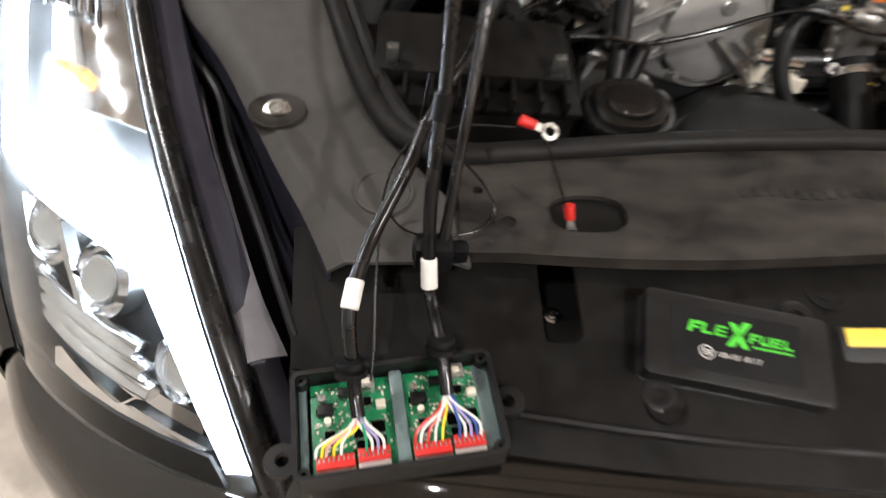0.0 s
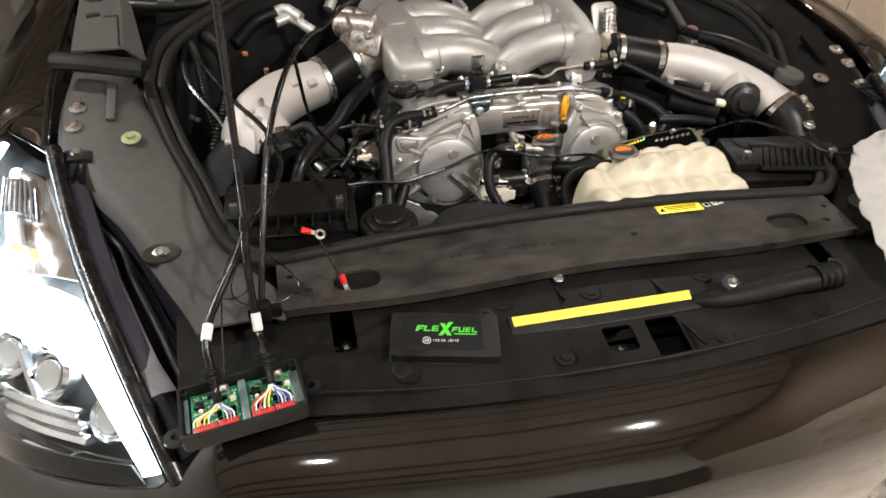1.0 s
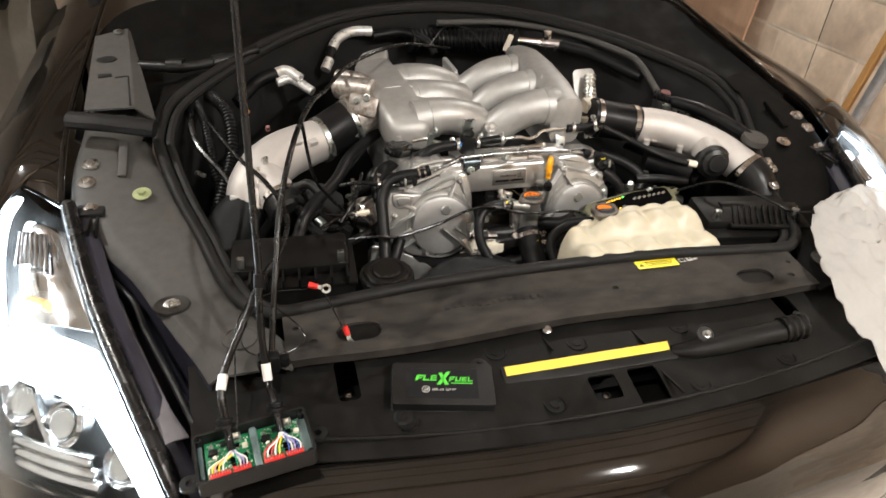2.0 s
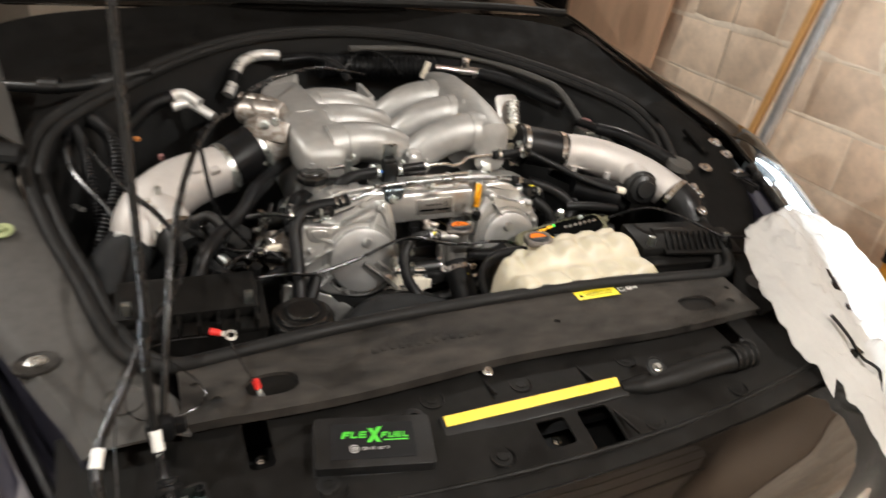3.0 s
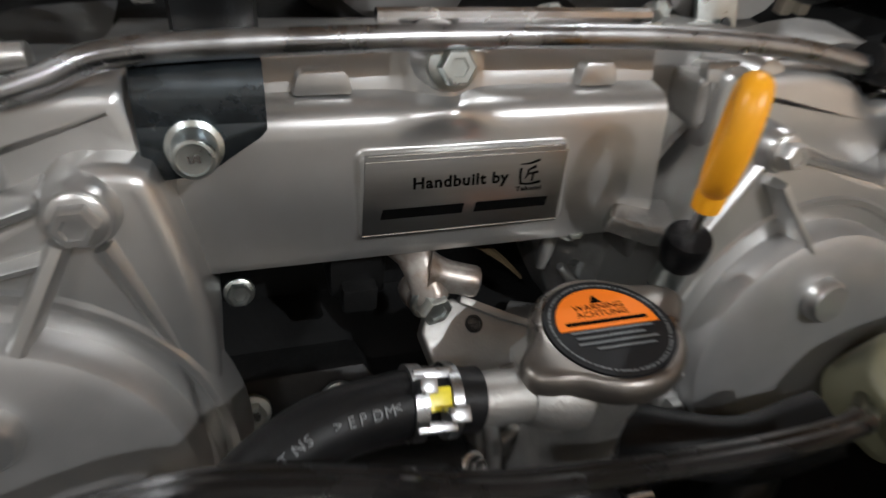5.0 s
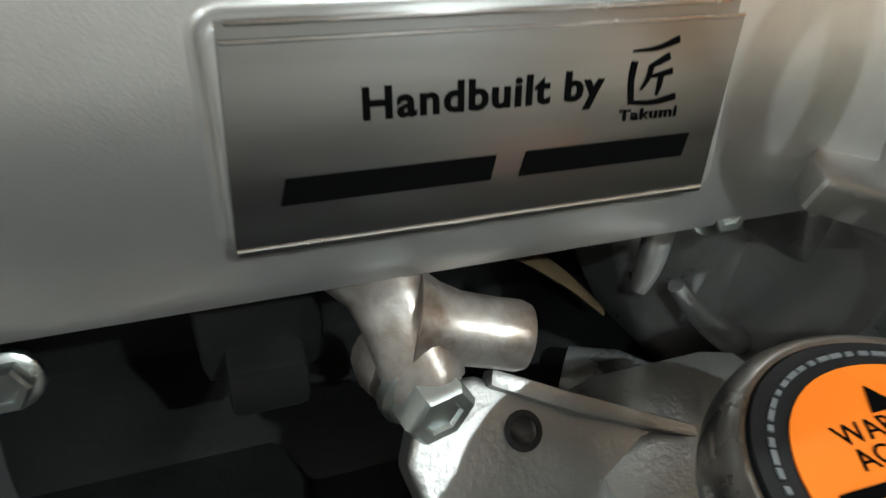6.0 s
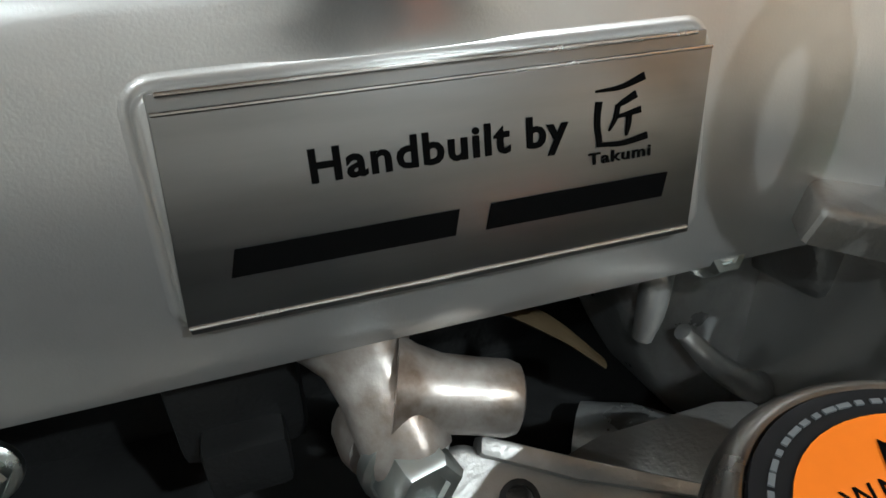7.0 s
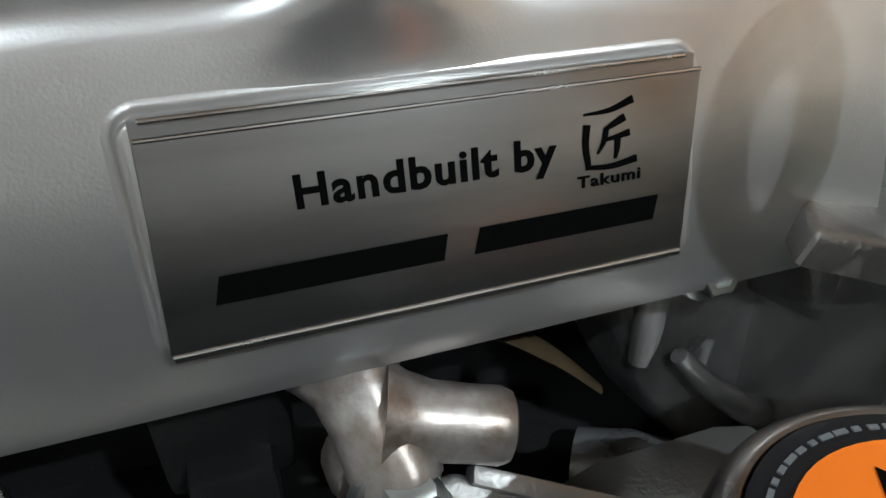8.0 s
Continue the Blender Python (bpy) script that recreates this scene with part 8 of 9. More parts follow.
for bx in (-0.032, 0.034):
    BM = MOD @ pose(bx, 0, 0.011)
    board = part("circuit_board", box(None, (0.057, 0.068, 0.0016), 0.0003, m=BM), PCB, unit, "green circuit board packed with parts")
    part("edge_connector", box(None, (0.026, 0.009, 0.007), 0.0008, m=BM @ pose(-0.013, -0.027, 0.0045)), RED, board, "red wire connector")
    part("edge_connector", box(None, (0.022, 0.009, 0.007), 0.0008, m=BM @ pose(0.013, -0.025, 0.0045)), RED, board, "red wire connector")
    part("connector_foot", merge(box(None, (0.026, 0.004, 0.004), 0.0004, m=BM @ pose(-0.013, -0.0335, 0.003)), box(None, (0.022, 0.004, 0.004), 0.0004, m=BM @ pose(0.013, -0.031, 0.003))), WHITE_TAPE, board)
    part("pin_row", merge(*[box(None, (0.0012, 0.0028, 0.0006), 0, m=BM @ pose(-0.024 + 0.0033 * k, -0.0255, 0.0082)) for k in range(15)]), SOLDER, board)
    sw = part("switch", box(None, (0.012, 0.011, 0.007), 0.0006, m=BM @ pose(0.012, 0.029, 0.0040)), SOLDER, board, "tinned socket")
    part("socket_core", box(None, (0.006, 0.0045, 0.002), 0.0004, m=BM @ pose(0.012, 0.029, 0.0078)), IVORY, sw)
    part("relay", box(None, (0.011, 0.008, 0.006), 0.0006, m=BM @ pose(-0.018, 0.012, 0.0038)), PLASTIC, board)
    part("relay", box(None, (0.009, 0.006, 0.005), 0.0006, m=BM @ pose(-0.004, 0.024, 0.0033)), PLASTIC, board)
    part("socket", box(None, (0.007, 0.006, 0.005), 0.0006, m=BM @ pose(0.021, 0.012, 0.003)), IVORY, board)
    part("capacitor", lathe([(0.0032, 0.0008), (0.0032, 0.006), (0.0028, 0.0068), (0, 0.0068)], BM @ pose(-0.020, 0.021, 0), 16), SOLDER, board)
    part("capacitor", lathe([(0.0026, 0.0008), (0.0026, 0.005), (0, 0.005)], BM @ pose(-0.017, 0.004, 0), 16), IVORY, board)
    for x, y, w, h in ((0.005, -0.006, 0.009, 0.009), (0.018, -0.004, 0.009, 0.008), (0.018, -0.0145, 0.009, 0.007), (0.006, -0.0165, 0.008, 0.008), (-0.016, -0.008, 0.007, 0.010), (-0.020, 0.012, 0.010, 0.005), (0.010, 0.016, 0.009, 0.006)):
        ic = part("chip", box(None, (w, h, 0.002), 0.0003, m=BM @ pose(x, y, 0.0018)), INK, board)
        part("chip_legs", merge(*[box(None, (0.0008, 0.0012, 0.0008), 0, m=BM @ pose(x - w / 2 + w * (k + 0.5) / 5, y + s * (h / 2 + 0.0006), 0.0012)) for k in range(5) for s in (-1, 1)]), SOLDER, ic)
    bits = [box(None, (rngb.choice((0.0012, 0.002)), rngb.choice((0.001, 0.0018)), 0.0008), 0, m=BM @ pose(rngb.uniform(-0.026, 0.026), rngb.uniform(-0.019, 0.031), 0.0012)) for _ in range(90)]
    part("solder_scatter", merge(*bits), SOLDER, board, kind="stuff")
    bits = [box(None, (0.0018, 0.0012, 0.0009), 0, m=BM @ pose(rngb.uniform(-0.026, 0.026), rngb.uniform(-0.019, 0.031), 0.0012)) for _ in range(60)]
    part("solder_scatter", merge(*bits), IVORY, board, kind="stuff")

# two harness cables into the unit
WIRE = {"white": WHITE_TAPE, "red": RED, "yellow": YELLOW_LABEL, "blue": material("blue_wire", (0.03, 0.08, 0.30), 0.4), "green": material("green_wire", (0.02, 0.28, 0.12), 0.4), "violet": material("violet_wire", (0.35, 0.30, 0.55), 0.4), "pink": material("pink_wire", (0.72, 0.35, 0.32), 0.4)}


def harness(line, label):
    t = thing("harness_cable", line[-1], label, "cable", "harness cables")
    part("sheath", tube(line, 0.0050, 14), CABLE, t, "black sleeved cable")
    return t


ca = harness([(-0.503, 0.004, 0.835), (-0.516, -0.03, 0.822), (-0.540, -0.075, 0.800), (-0.552, -0.110, 0.788), (-0.5545, -0.128, 0.776), (-0.553, -0.145, 0.757), (-0.551, -0.160, 0.736), (-0.548, -0.176, 0.7275)], "black harness cable with a white sleeve plugged into the control unit")
cb = harness([(-0.4925, -0.020, 0.886), (-0.497, -0.040, 0.850), (-0.499, -0.052, 0.805), (-0.4985, -0.066, 0.765), (-0.498, -0.076, 0.747), (-0.495, -0.096, 0.742), (-0.492, -0.120, 0.745), (-0.489, -0.140, 0.740), (-0.486, -0.160, 0.7285)], "black harness cable with a white sleeve rising to the ceiling")
for t, p, q, g in ((ca, (-0.5505, -0.104, 0.7905), (-0.5545, -0.122, 0.781), (-0.5535, -0.1500, 0.752)), (cb, (-0.4985, -0.0655, 0.764), (-0.4975, -0.0800, 0.7445), (-0.4905, -0.1280, 0.7435))):
    part("white_sleeve", rod(p, q, 0.0064, bevel=0.0008), WHITE_TAPE, t, "white heat-shrink sleeve")
    gd = (Vector(q) - Vector(p)).normalized()
    part("grommet", lathe([(0.0065, -0.006), (0.0105, -0.005), (0.0105, -0.002), (0.008, -0.001), (0.008, 0.001), (0.0115, 0.002), (0.0115, 0.006), (0.0065, 0.007)], frame_z(g, Vector(g) + Vector((0, -0.5, -0.6))), 20), RUBBER, t)
for t, start, ends in ((ca, (-0.548, -0.176, 0.7275), ((-0.032, -0.026, "white"), (-0.032, -0.019, "pink"), (-0.032, -0.014, "yellow"), (-0.032, -0.009, "white"), (-0.032, -0.022, "yellow"), (-0.032, 0.008, "green"), (-0.032, 0.012, "white"), (-0.032, 0.016, "violet"), (-0.032, 0.020, "white"))),
                       (cb, (-0.486, -0.160, 0.7285), ((0.034, -0.025, "red"), (0.034, -0.021, "white"), (0.034, -0.016, "red"), (0.034, -0.011, "white"), (0.034, -0.006, "yellow"), (0.034, 0.006, "blue"), (0.034, 0.010, "white"), (0.034, 0.014, "violet"), (0.034, 0.018, "blue"), (0.034, 0.021, "white")))):
    for k, (bx, dx, c) in enumerate(ends):
        e = MOD @ Vector((bx + dx, -0.0235, 0.020))
        s = Vector(start) + Vector((0.0025 * ((k % 3) - 1), 0.002 * (k // 3 - 1), 0.001 * (k % 2)))
        m1 = s.lerp(e, 0.35) + Vector(((e.x - s.x) * -0.08, 0, 0.003))
        m2 = s.lerp(e, 0.75) + Vector(((e.x - s.x) * 0.16, 0, 0.004))
        part("wire", tube([s, m1, m2, e], 0.0011, 6, 6), WIRE[c], t)
# the right cable goes up to the ceiling; a third one loops back to the engine
part("riser", tube([(-0.4925, -0.020, 0.886), (-0.486, 0.04, 1.10), (-0.4735, 0.16, 1.52), (-0.462, 0.27, 1.90), (-0.447, 0.42, 2.42)], 0.0047, 12), CABLE, cb)
part("joint_sleeve", rod((-0.4955, -0.029, 0.868), (-0.4930, -0.021, 0.884), 0.0068), RUBBER, cb)
ec = thing("engine_cable", (-0.48, 0.0, 0.80), "black cable looping from the harness over the engine", "cable", "harness cables")
part("sheath", tube([(-0.488, -0.062, 0.782), (-0.478, -0.02, 0.835), (-0.470, 0.01, 0.87), (-0.458, 0.06, 0.925), (-0.438, 0.13, 0.965), (-0.410, 0.25, 0.975), (-0.375, 0.40, 0.955), (-0.335, 0.54, 0.925), (-0.280, 0.66, 0.925), (-0.20, 0.76, 0.925), (-0.11, 0.82, 0.925), (-0.03, 0.86, 0.905), (0.03, 0.90, 0.885)], 0.0043, 10), CABLE, ec)
part("sheath", tube([(-0.503, 0.004, 0.835), (-0.485, 0.03, 0.85), (-0.460, 0.10, 0.84), (-0.445, 0.20, 0.835), (-0.47, 0.32, 0.835), (-0.52, 0.42, 0.845), (-0.57, 0.53, 0.87)], 0.0042, 10), CABLE, ec)
part("branch", tube([(-0.405, 0.27, 0.972), (-0.39, 0.29, 0.86), (-0.36, 0.31, 0.80), (-0.33, 0.32, 0.76)], 0.003, 8), CABLE, ec)
part("tie_block", merge(box((-0.494, -0.052, 0.752), (0.030, 0.020, 0.030), 0.005), box((-0.488, -0.045, 0.745), (0.045, 0.014, 0.016), 0.004)), RUBBER, ec)
tw = thing("thin_black_wires", (-0.5, -0.05, 0.73), "thin black wires hanging beside the harness", "wire")
for pts in ([(-0.50, 0.01, 0.84), (-0.53, -0.03, 0.81), (-0.537, -0.09, 0.78), (-0.538, -0.13, 0.755), (-0.54, -0.155, 0.74)], [(-0.495, 0.0, 0.83), (-0.47, 0.01, 0.79), (-0.45, 0.02, 0.755), (-0.44, 0.0, 0.744), (-0.455, -0.02, 0.742), (-0.49, -0.03, 0.742)],
            [(-0.50, 0.03, 0.86), (-0.51, 0.02, 0.80), (-0.53, 0.0, 0.76), (-0.52, -0.02, 0.745), (-0.49, -0.03, 0.742)], [(-0.43, 0.028, 0.812), (-0.47, 0.02, 0.82), (-0.495, 0.0, 0.83)], [(-0.405, 0.022, 0.806), (-0.395, 0.005, 0.785), (-0.383, -0.008, 0.758)]):
    part("wire", tube(pts, 0.0010, 6), CABLE, tw)


def ring_terminal(at, to, up, flat_r=0.0075):
    t = thing("ring_terminal", at, "red insulated ring terminal hanging on a thin wire", "ring terminal", "ring terminals")
    m = axes(at, Vector(to) - Vector(at), up)
    part("sleeve", rod(m @ Vector((0, 0, 0)), m @ Vector((0.014, 0, 0)), 0.0048, 0.0042, 14, 0.0008), RED, t)
    ring = merge(sheet(ring_points(0.0265, 0, flat_r, flat_r, 24), [ring_points(0.0265, 0, flat_r * 0.52, flat_r * 0.52, 18)], lambda x, y: 0.0006, 0.0012), box((0.0175, 0, 0), (0.008, 0.0065, 0.0012)))
    ring.transform(m)
    part("ring", ring, SOLDER, t, "tinned ring")
    return t


ring_terminal((-0.4270, 0.033, 0.816), (-0.400, 0.026, 0.809), (0.1, 0.9, 0.6))
ring_terminal((-0.3800, -0.004, 0.757), (-0.3730, -0.016, 0.730), (1, 0.3, 0.2), 0.0055)

# engine tuning box with a printed label
FB = axes((-0.2555, -0.1165, 0.7130), (0.977, -0.205, -0.030), (0.20, 0.975, 0.12))
fb = thing("fuel_module_box", (-0.2555, -0.1165, 0.705), "black plastic fuel module with a green printed label", "module box")
cs_ = part("case", prism(round_rect(0.147, 0.074, 0.005, 3), -0.006, 0.011, 0.0025, FB), PLASTIC, fb)
part("base", prism(round_rect(0.150, 0.077, 0.005, 3), -0.010, -0.004, 0.001, FB), PLASTIC, fb)
for x, y in ((-0.057, -0.047), (0.058, 0.045)):
    part("lug", lathe([(0.014, -0.010), (0.014, -0.004), (0.011, -0.003), (0.006, -0.004), (0.0055, -0.008), (0, -0.008)], FB @ pose(x, y, 0), 24), PLASTIC, fb)
lb = part("label", prism(round_rect(0.104, 0.052, 0.001, 2, -0.002, 0.0), 0.0108, 0.0115, 0, FB), LABEL_BLACK, cs_, "satin black label")
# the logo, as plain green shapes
z0, z1 = 0.0114, 0.0118
def slab(pts):
    return prism(pts, z0, z1, 0, FB)
shapes = [[(-0.040, 0.004), (-0.036, 0.004), (-0.033, 0.014), (-0.037, 0.014)], [(-0.037, 0.011), (-0.028, 0.011), (-0.027, 0.014), (-0.036, 0.014)], [(-0.0385, 0.0075), (-0.030, 0.0075), (-0.0295, 0.0095), (-0.038, 0.0095)],
          [(-0.029, 0.004), (-0.0265, 0.004), (-0.024, 0.0135), (-0.0265, 0.0135)], [(-0.029, 0.004), (-0.020, 0.004), (-0.0195, 0.0062), (-0.0285, 0.0062)],
          [(-0.0185, 0.004), (-0.016, 0.004), (-0.0135, 0.0135), (-0.016, 0.0135)], [(-0.0185, 0.004), (-0.009, 0.004), (-0.0085, 0.006), (-0.018, 0.006)], [(-0.0175, 0.0078), (-0.009, 0.0078), (-0.0085, 0.0096), (-0.017, 0.0096)], [(-0.0165, 0.0115), (-0.008, 0.0115), (-0.0075, 0.0135), (-0.016, 0.0135)],
          [(-0.009, -0.003), (-0.003, -0.003), (0.012, 0.020), (0.006, 0.020)], [(-0.006, 0.018), (-0.0005, 0.018), (0.009, -0.003), (0.003, -0.003)],
          [(0.009, 0.003), (0.0112, 0.003), (0.0132, 0.0115), (0.011, 0.0115)], [(0.0115, 0.0092), (0.018, 0.0092), (0.0185, 0.0115), (0.0122, 0.0115)], [(0.0105, 0.006), (0.016, 0.006), (0.0165, 0.0078), (0.011, 0.0078)],
          [(0.0178, 0.003), (0.0255, 0.003), (0.026, 0.005), (0.0183, 0.005)], [(0.0178, 0.003), (0.0198, 0.003), (0.0218, 0.011), (0.0198, 0.011)], [(0.024, 0.003), (0.026, 0.003), (0.0278, 0.011), (0.0258, 0.011)],
          [(0.0272, 0.003), (0.0345, 0.003), (0.035, 0.0048), (0.0277, 0.0048)], [(0.0272, 0.003), (0.0292, 0.003), (0.0310, 0.011), (0.0290, 0.011)], [(0.028, 0.0062), (0.0345, 0.0062), (0.035, 0.0078), (0.0285, 0.0078)], [(0.029, 0.0092), (0.0355, 0.0092), (0.036, 0.011), (0.0295, 0.011)],
          [(0.0362, 0.003), (0.0435, 0.003), (0.044, 0.0048), (0.0367, 0.0048)], [(0.0362, 0.003), (0.0382, 0.003), (0.0400, 0.011), (0.0380, 0.011)], [(0.012, -0.001), (0.043, -0.001), (0.0435, 0.0006), (0.0125, 0.0006)]]
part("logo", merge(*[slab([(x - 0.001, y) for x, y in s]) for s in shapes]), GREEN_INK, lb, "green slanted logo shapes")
mark = merge(sheet(ring_points(-0.0255, -0.0115, 0.0058, 0.0058, 28), [ring_points(-0.0255, -0.0115, 0.0048, 0.0048, 28)], lambda x, y: z1, 0.0004), box((-0.0275, -0.0115, z1), (0.0008, 0.005, 0.0004)), *[box((-0.0262, -0.0135 + 0.002 * k, z1), (0.0026, 0.0008, 0.0004)) for k in range(3)], box((-0.0235, -0.0115, z1), (0.002, 0.004, 0.0004)))
mark.transform(FB)
part("approval_mark", mark, WHITE_INK, lb)
part("lettering", words("10R-05 18117", 0.0062, FB @ pose(-0.0180, -0.0138, z1 - 0.0001), 0.0001), WHITE_INK, lb, "white approval number")

# inspection lamp: black body with a yellow light strip
il = thing("inspection_lamp", (0.09, -0.112, 0.70), "black inspection lamp with a yellow strip, lying on the shroud", "inspection lamp")
LMP = axes((-0.015, -0.1085, 0.7085), (0.999, -0.012, 0.010), (0, 0.96, 0.25))
hd_ = part("head", prism(round_rect(0.290, 0.034, 0.004, 3, 0.0, -0.004), -0.010, 0.004, 0.003, LMP), PLASTIC, il)
part("light_strip", prism([(-0.139, -0.0045), (0.136, -0.0045), (0.139, 0.0110), (-0.139, 0.0110)], 0.0035, 0.0055, 0.0006, LMP), YELLOW_LED, hd_, "yellow unlit strip")
part("handle", tube([(0.125, -0.114, 0.708), (0.16, -0.122, 0.712), (0.21, -0.126, 0.718), (0.26, -0.125, 0.722), (0.31, -0.126, 0.726), (0.352, -0.128, 0.729)], [0.010, 0.017, 0.019, 0.019, 0.020, 0.018], 18, flat=0.8), SHROUD_BLACK, il, "ribbed black grip")
part("end_cap", ribbed([(0.318, -0.1265, 0.727), (0.36, -0.128, 0.730)], 0.0215, 0.003, 0.011), SHROUD_BLACK, il)
part("hook", merge(tube([(0.352, -0.128, 0.73), (0.368, -0.124, 0.735), (0.372, -0.110, 0.735), (0.362, -0.100, 0.733)], 0.005, 8)), PLASTIC, il)
part("switch_recess", lathe([(0.017, 0.0), (0.015, 0.002), (0.012, -0.003), (0, -0.003)], frame_z((0.183, -0.1140, 0.7330), (0.183, -0.135, 0.775)), 22), PLASTIC, il)
part("switch", merge(hex_bolt((0.183, -0.1150, 0.733), (0, -0.4, 1), 0.0052, 0.007, 0.007)), SOLDER, il)

# labels stuck on the cover
st = solo("warning_sticker", box((0.198, 0.068, 0.7432), (0.082, 0.0225, 0.0006), 0, rot=(0, 0, -1)), YELLOW_LABEL, "yellow warning sticker with fine black print on the cover", "sticker")
part("print_bar", merge(*[box((0.202, 0.0735 - 0.0048 * k, 0.7437), (0.058 - 0.004 * k, 0.0012, 0.0004), 0, rot=(0, 0, -1)) for k in range(3)], prism([(0.161, 0.0635), (0.171, 0.0635), (0.166, 0.072)], 0.7434, 0.7438)), INK, st)
ws = solo("white_symbol_sticker", merge(box((0.250, 0.0680, 0.7430), (0.011, 0.010, 0.0005)), box((0.266, 0.069, 0.7430), (0.010, 0.011, 0.0005)), box((0.278, 0.068, 0.7430), (0.009, 0.004, 0.0005))), WHITE_INK, "small white warning symbols on the cover", "sticker")
part("print_bar", merge(box((0.250, 0.068, 0.7433), (0.008, 0.007, 0.0003)), box((0.266, 0.0705, 0.7433), (0.003, 0.006, 0.0003))), INK, ws)

# white cloth over the right headlamp
def cloth():
    edge = dense([(0.700, 0.150, 0.802), (0.640, 0.138, 0.798), (0.585, 0.122, 0.784), (0.548, 0.095, 0.774), (0.495, 0.030, 0.762), (0.466, -0.040, 0.750), (0.440, -0.112, 0.737), (0.450, -0.163, 0.716), (0.475, -0.192, 0.700), (0.492, -0.237, 0.675), (0.512, -0.288, 0.630), (0.526, -0.335, 0.575), (0.545, -0.358, 0.44)], 72)
    out = dense([(0.735, 0.150, 0.802), (0.790, 0.125, 0.786), (0.845, 0.085, 0.757), (0.895, 0.045, 0.712), (0.925, 0.005, 0.668), (0.922, -0.05, 0.640), (0.90, -0.11, 0.61), (0.87, -0.18, 0.58), (0.83, -0.23, 0.53), (0.80, -0.26, 0.47), (0.78, -0.28, 0.40), (0.77, -0.29, 0.33)], 72)
    rows = []
    for i, (a, b) in enumerate(zip(edge, out)):
        row = []
        for k in range(46):
            u = k / 45
            p = a.lerp(b, u)
            ease = min(1.0, 0.10 + i / 16)
            flap = 0.013 * max(0.0, math.sin(math.pi * min(1.0, i / 46))) / (1 + math.exp((u - 0.40 - 0.05 * math.sin(i * 0.16)) * 60))
            up = 0.030 * ease * math.sin(math.pi * u) ** 0.6 * (1 - 0.35 * i / 71) + flap
            n1 = noise.noise(Vector((p.x * 13, p.y * 11, 1.3)))
            n2 = abs(noise.noise(Vector((p.x * 26 + p.y * 18, p.y * 22, 4.1))))
            n3 = abs(noise.noise(Vector((p.x * 60, p.y * 52 + p.x * 30, 9.4))))
            fold = 0.010 * math.sin(u * 23 + 2.2 * math.sin(i * 0.09) + 3.0 * n1) * (0.5 + 0.5 * math.sin(i * 0.13 + u * 4)) + 0.018 * n1 + 0.038 * n2 + 0.018 * n3 - 0.012
            fold *= 0.25 + 0.75 * ease
            ragged = 0.012 * noise.noise(Vector((0, i * 0.35, 7.7))) * (1 - u)
            row.append((p.x + ragged + 0.3 * fold * (0.2 + u), p.y - max(0, 0.6 - p.z) * 0.2 + fold * 0.4, p.z + up + fold * min(1.0, 0.35 + 2 * min(u, 1 - u)) + 0.004))
        rows.append(row)
    return loft(rows, thick=0.002)


drape = cloth()
from mathutils.bvhtree import BVHTree

tree = BVHTree.FromBMesh(drape)


def on_drape(x, y):
    hit = tree.ray_cast(Vector((x, y, 1.2)), Vector((0, 0, -1)))
    return Vector((x, y, (hit[0].z if hit[0] else 0.70) + 0.0120))


lead = [on_drape(x, y) for x, y in ((0.548, -0.112), (0.560, -0.128), (0.573, -0.143), (0.585, -0.157), (0.595, -0.168), (0.602, -0.180), (0.604, -0.194), (0.600, -0.210), (0.592, -0.226))]
solo("white_cloth", drape, CLOTH, "crumpled white cloth draped over the bumper and headlamp", "cloth", sharp=80)
solo("charger_lead", tube(lead[:-2] + [lead[-2] - Vector((0, 0, 0.012)), lead[-1] - Vector((0, 0, 0.045))], 0.0030, 8), CABLE, "black cable lying over the white cloth", "cable")

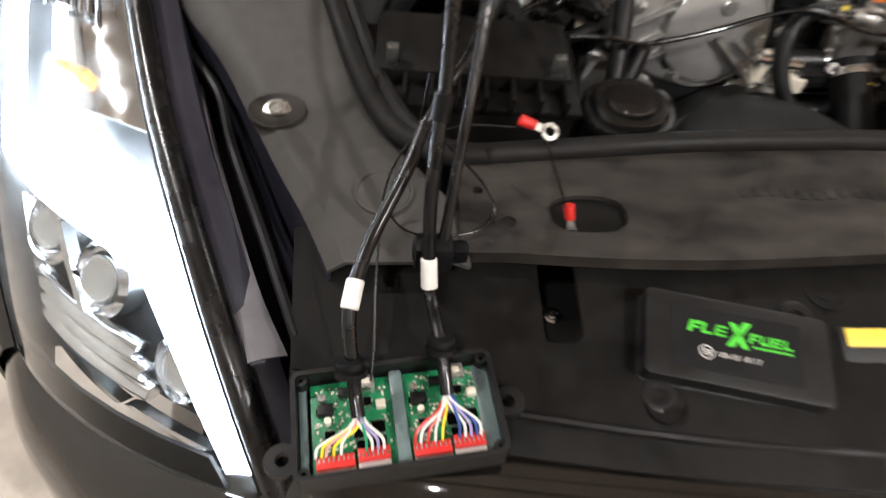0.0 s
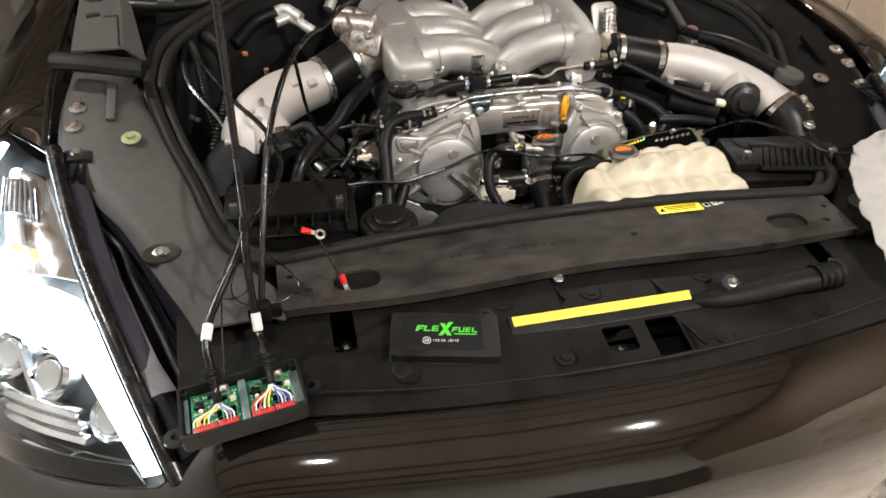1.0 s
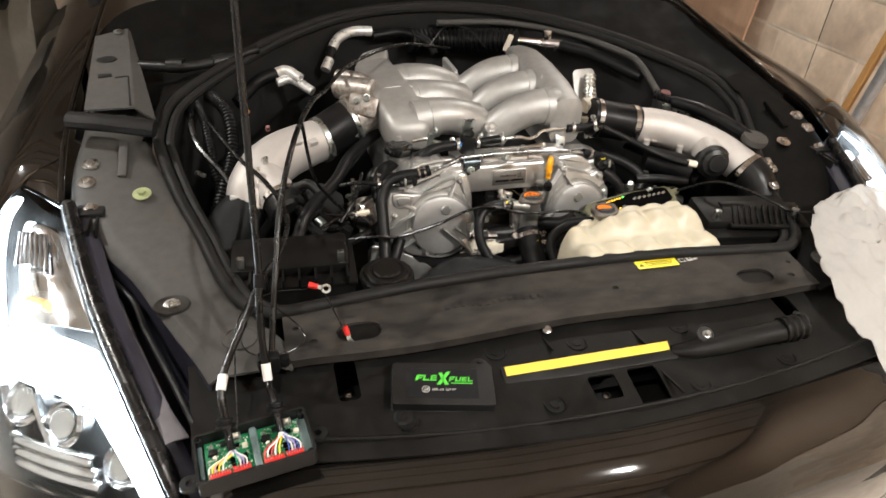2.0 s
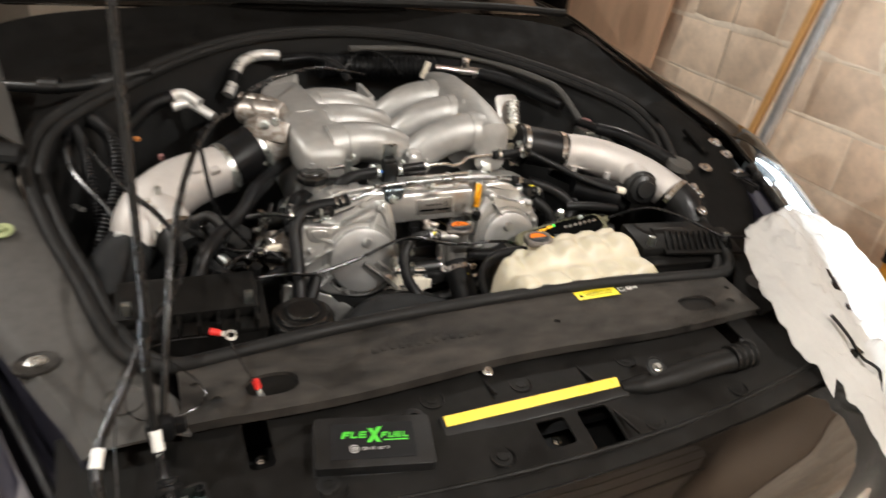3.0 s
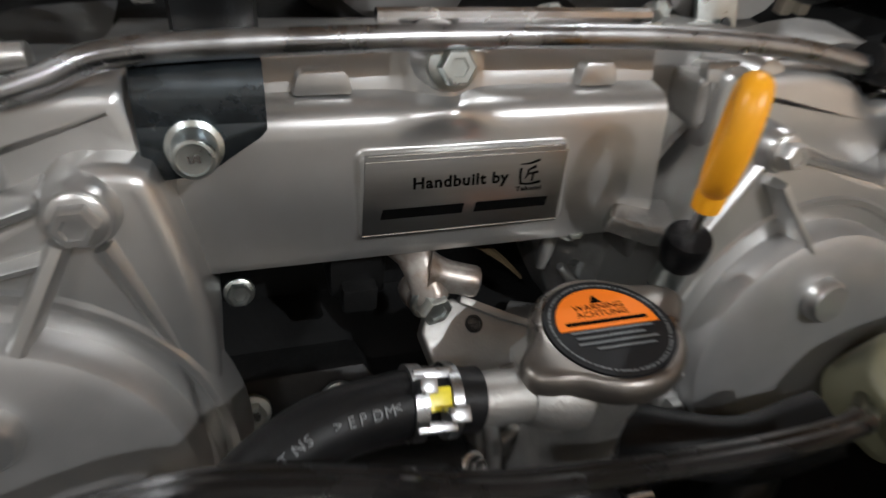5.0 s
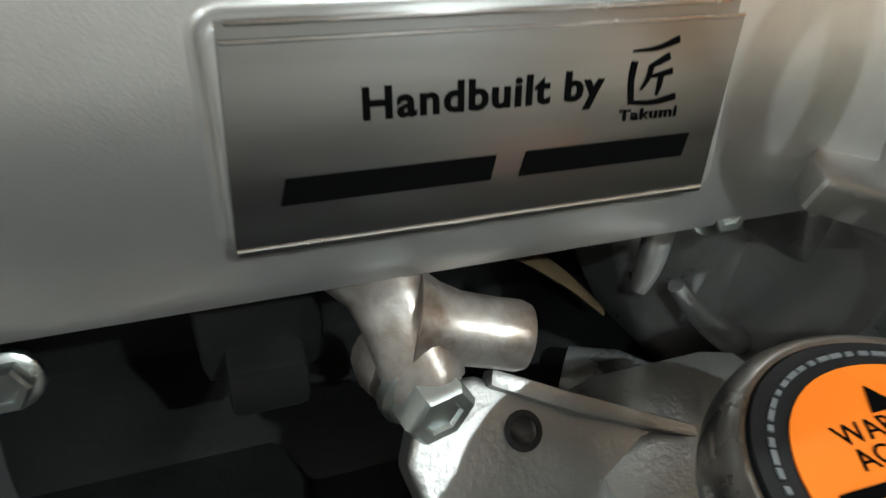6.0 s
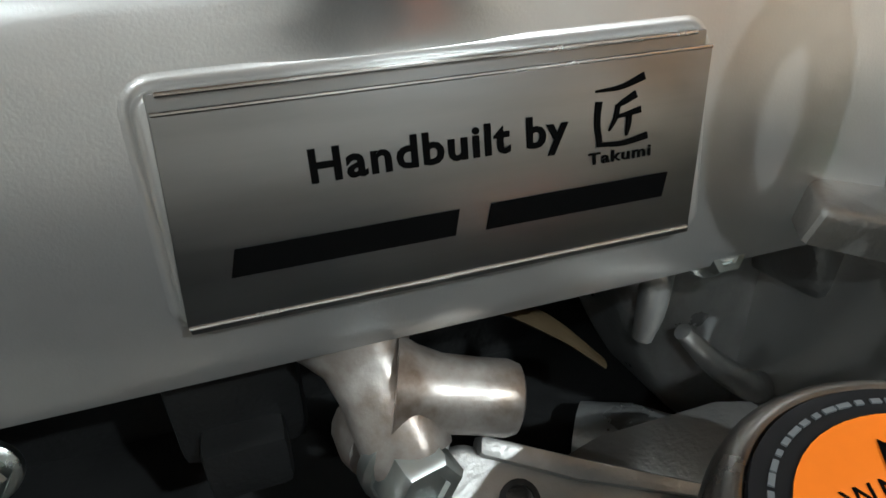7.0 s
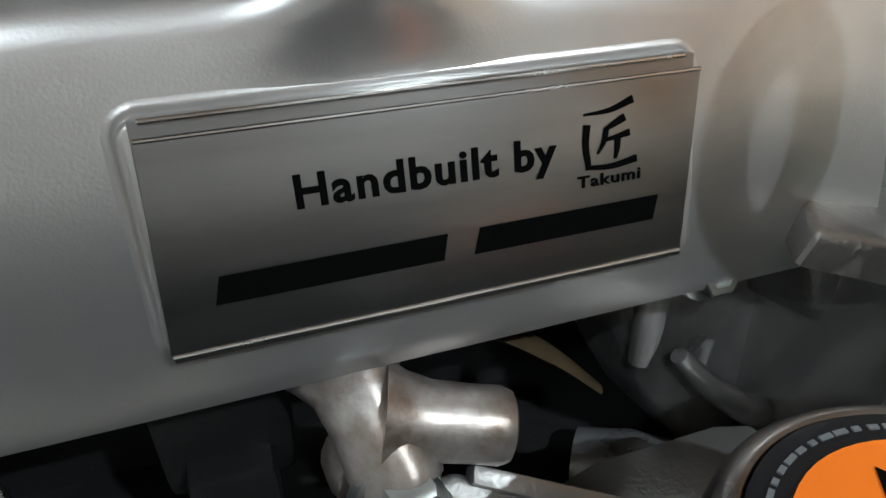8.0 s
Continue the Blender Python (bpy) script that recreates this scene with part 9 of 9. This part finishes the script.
# ---------------------------------------------------------------- blocks of the east wall
BH, BL, J, JV = 0.2055, 0.443, 0.0105, 0.004
shapes_ = []
rb_ = random.Random(11)
for k in range(4):
    b = bmesh.new()
    bmesh.ops.create_cube(b, size=1.0, matrix=Matrix.Diagonal((0.03, BL, BH, 1)))
    bmesh.ops.bevel(b, geom=b.edges[:], offset=0.002, segments=1, affect="EDGES")
    for v in b.verts:
        v.co += Vector((rb_.uniform(-0.001, 0.001), rb_.uniform(-0.0015, 0.0015), rb_.uniform(-0.0015, 0.0015)))
    shapes_.append(finish(b, BLOCK))
base = ORIGIN[wall_east.name]
Z0 = 0.905 - 4 * (BH + J) + J / 2
for r in range(11):
    z = Z0 + (r + 0.5) * (BH + J) - J / 2
    if z > CEIL - 0.05 or z < 0:
        continue
    off = 0.0 if r % 2 else (BL + JV) / 2
    for c in range(13):
        y = 1.416 - 7 * (BL + JV) + off + (c + 0.5) * (BL + JV)
        if not -3.1 < y < 4.3:
            continue
        ob = new("block", shapes_[(r * 5 + c * 3) % 4])
        ob.parent = wall_east
        ob.location = Vector((WALL_X + 0.0262, y, z)) - base

# mortar smeared over some joints, filler and a plumb crack
def smear(y0, y1, z, w, seed):
    n = int((y1 - y0) / 0.03) + 2
    rows = []
    for k in range(n):
        y = y0 + (y1 - y0) * k / (n - 1)
        end = min(1.0, 6 * min(k, n - 1 - k) / n + 0.15)
        hi, lo = (w * end * (0.5 + 0.45 * noise.noise(Vector((y * 9, seed, q)))) for q in (0.3, 5.3))
        mid = 0.004 * noise.noise(Vector((y * 4, seed, 9.1)))
        rows.append([(WALL_X + 0.0114, y, z + mid - lo), (WALL_X + 0.0104, y, z + mid - lo * 0.4), (WALL_X + 0.0104, y, z + mid + hi * 0.4), (WALL_X + 0.0114, y, z + mid + hi)])
    return loft(rows)


for k, (y0, y1, z, w) in enumerate(((0.78, 2.1, 0.908, 0.030), (0.45, 1.75, 0.691, 0.014), (-0.6, 0.62, 0.905, 0.016), (-0.9, 0.40, 0.474, 0.014), (0.50, 0.78, 0.985, 0.20), (0.9, 1.6, 1.124, 0.02))):
    part("mortar_smear", smear(y0, y1, z, w, k * 3.7), MORTAR, wall_east)
part("crack", box((WALL_X + 0.0118, 1.416, 0.80), (0.002, 0.0035, 0.62)), RUSTY, wall_east, "thin dark upright crack")
# unseen dark boarding, added to dim what the bumper mirrors
part("reflection_cladding", box((WALL_X + 0.002, 0.6, 1.84), (0.024, 7.9, 1.14), 0.002), JOIST, wall_east, "unseen dark boarding added on the upper wall to darken bumper reflections")
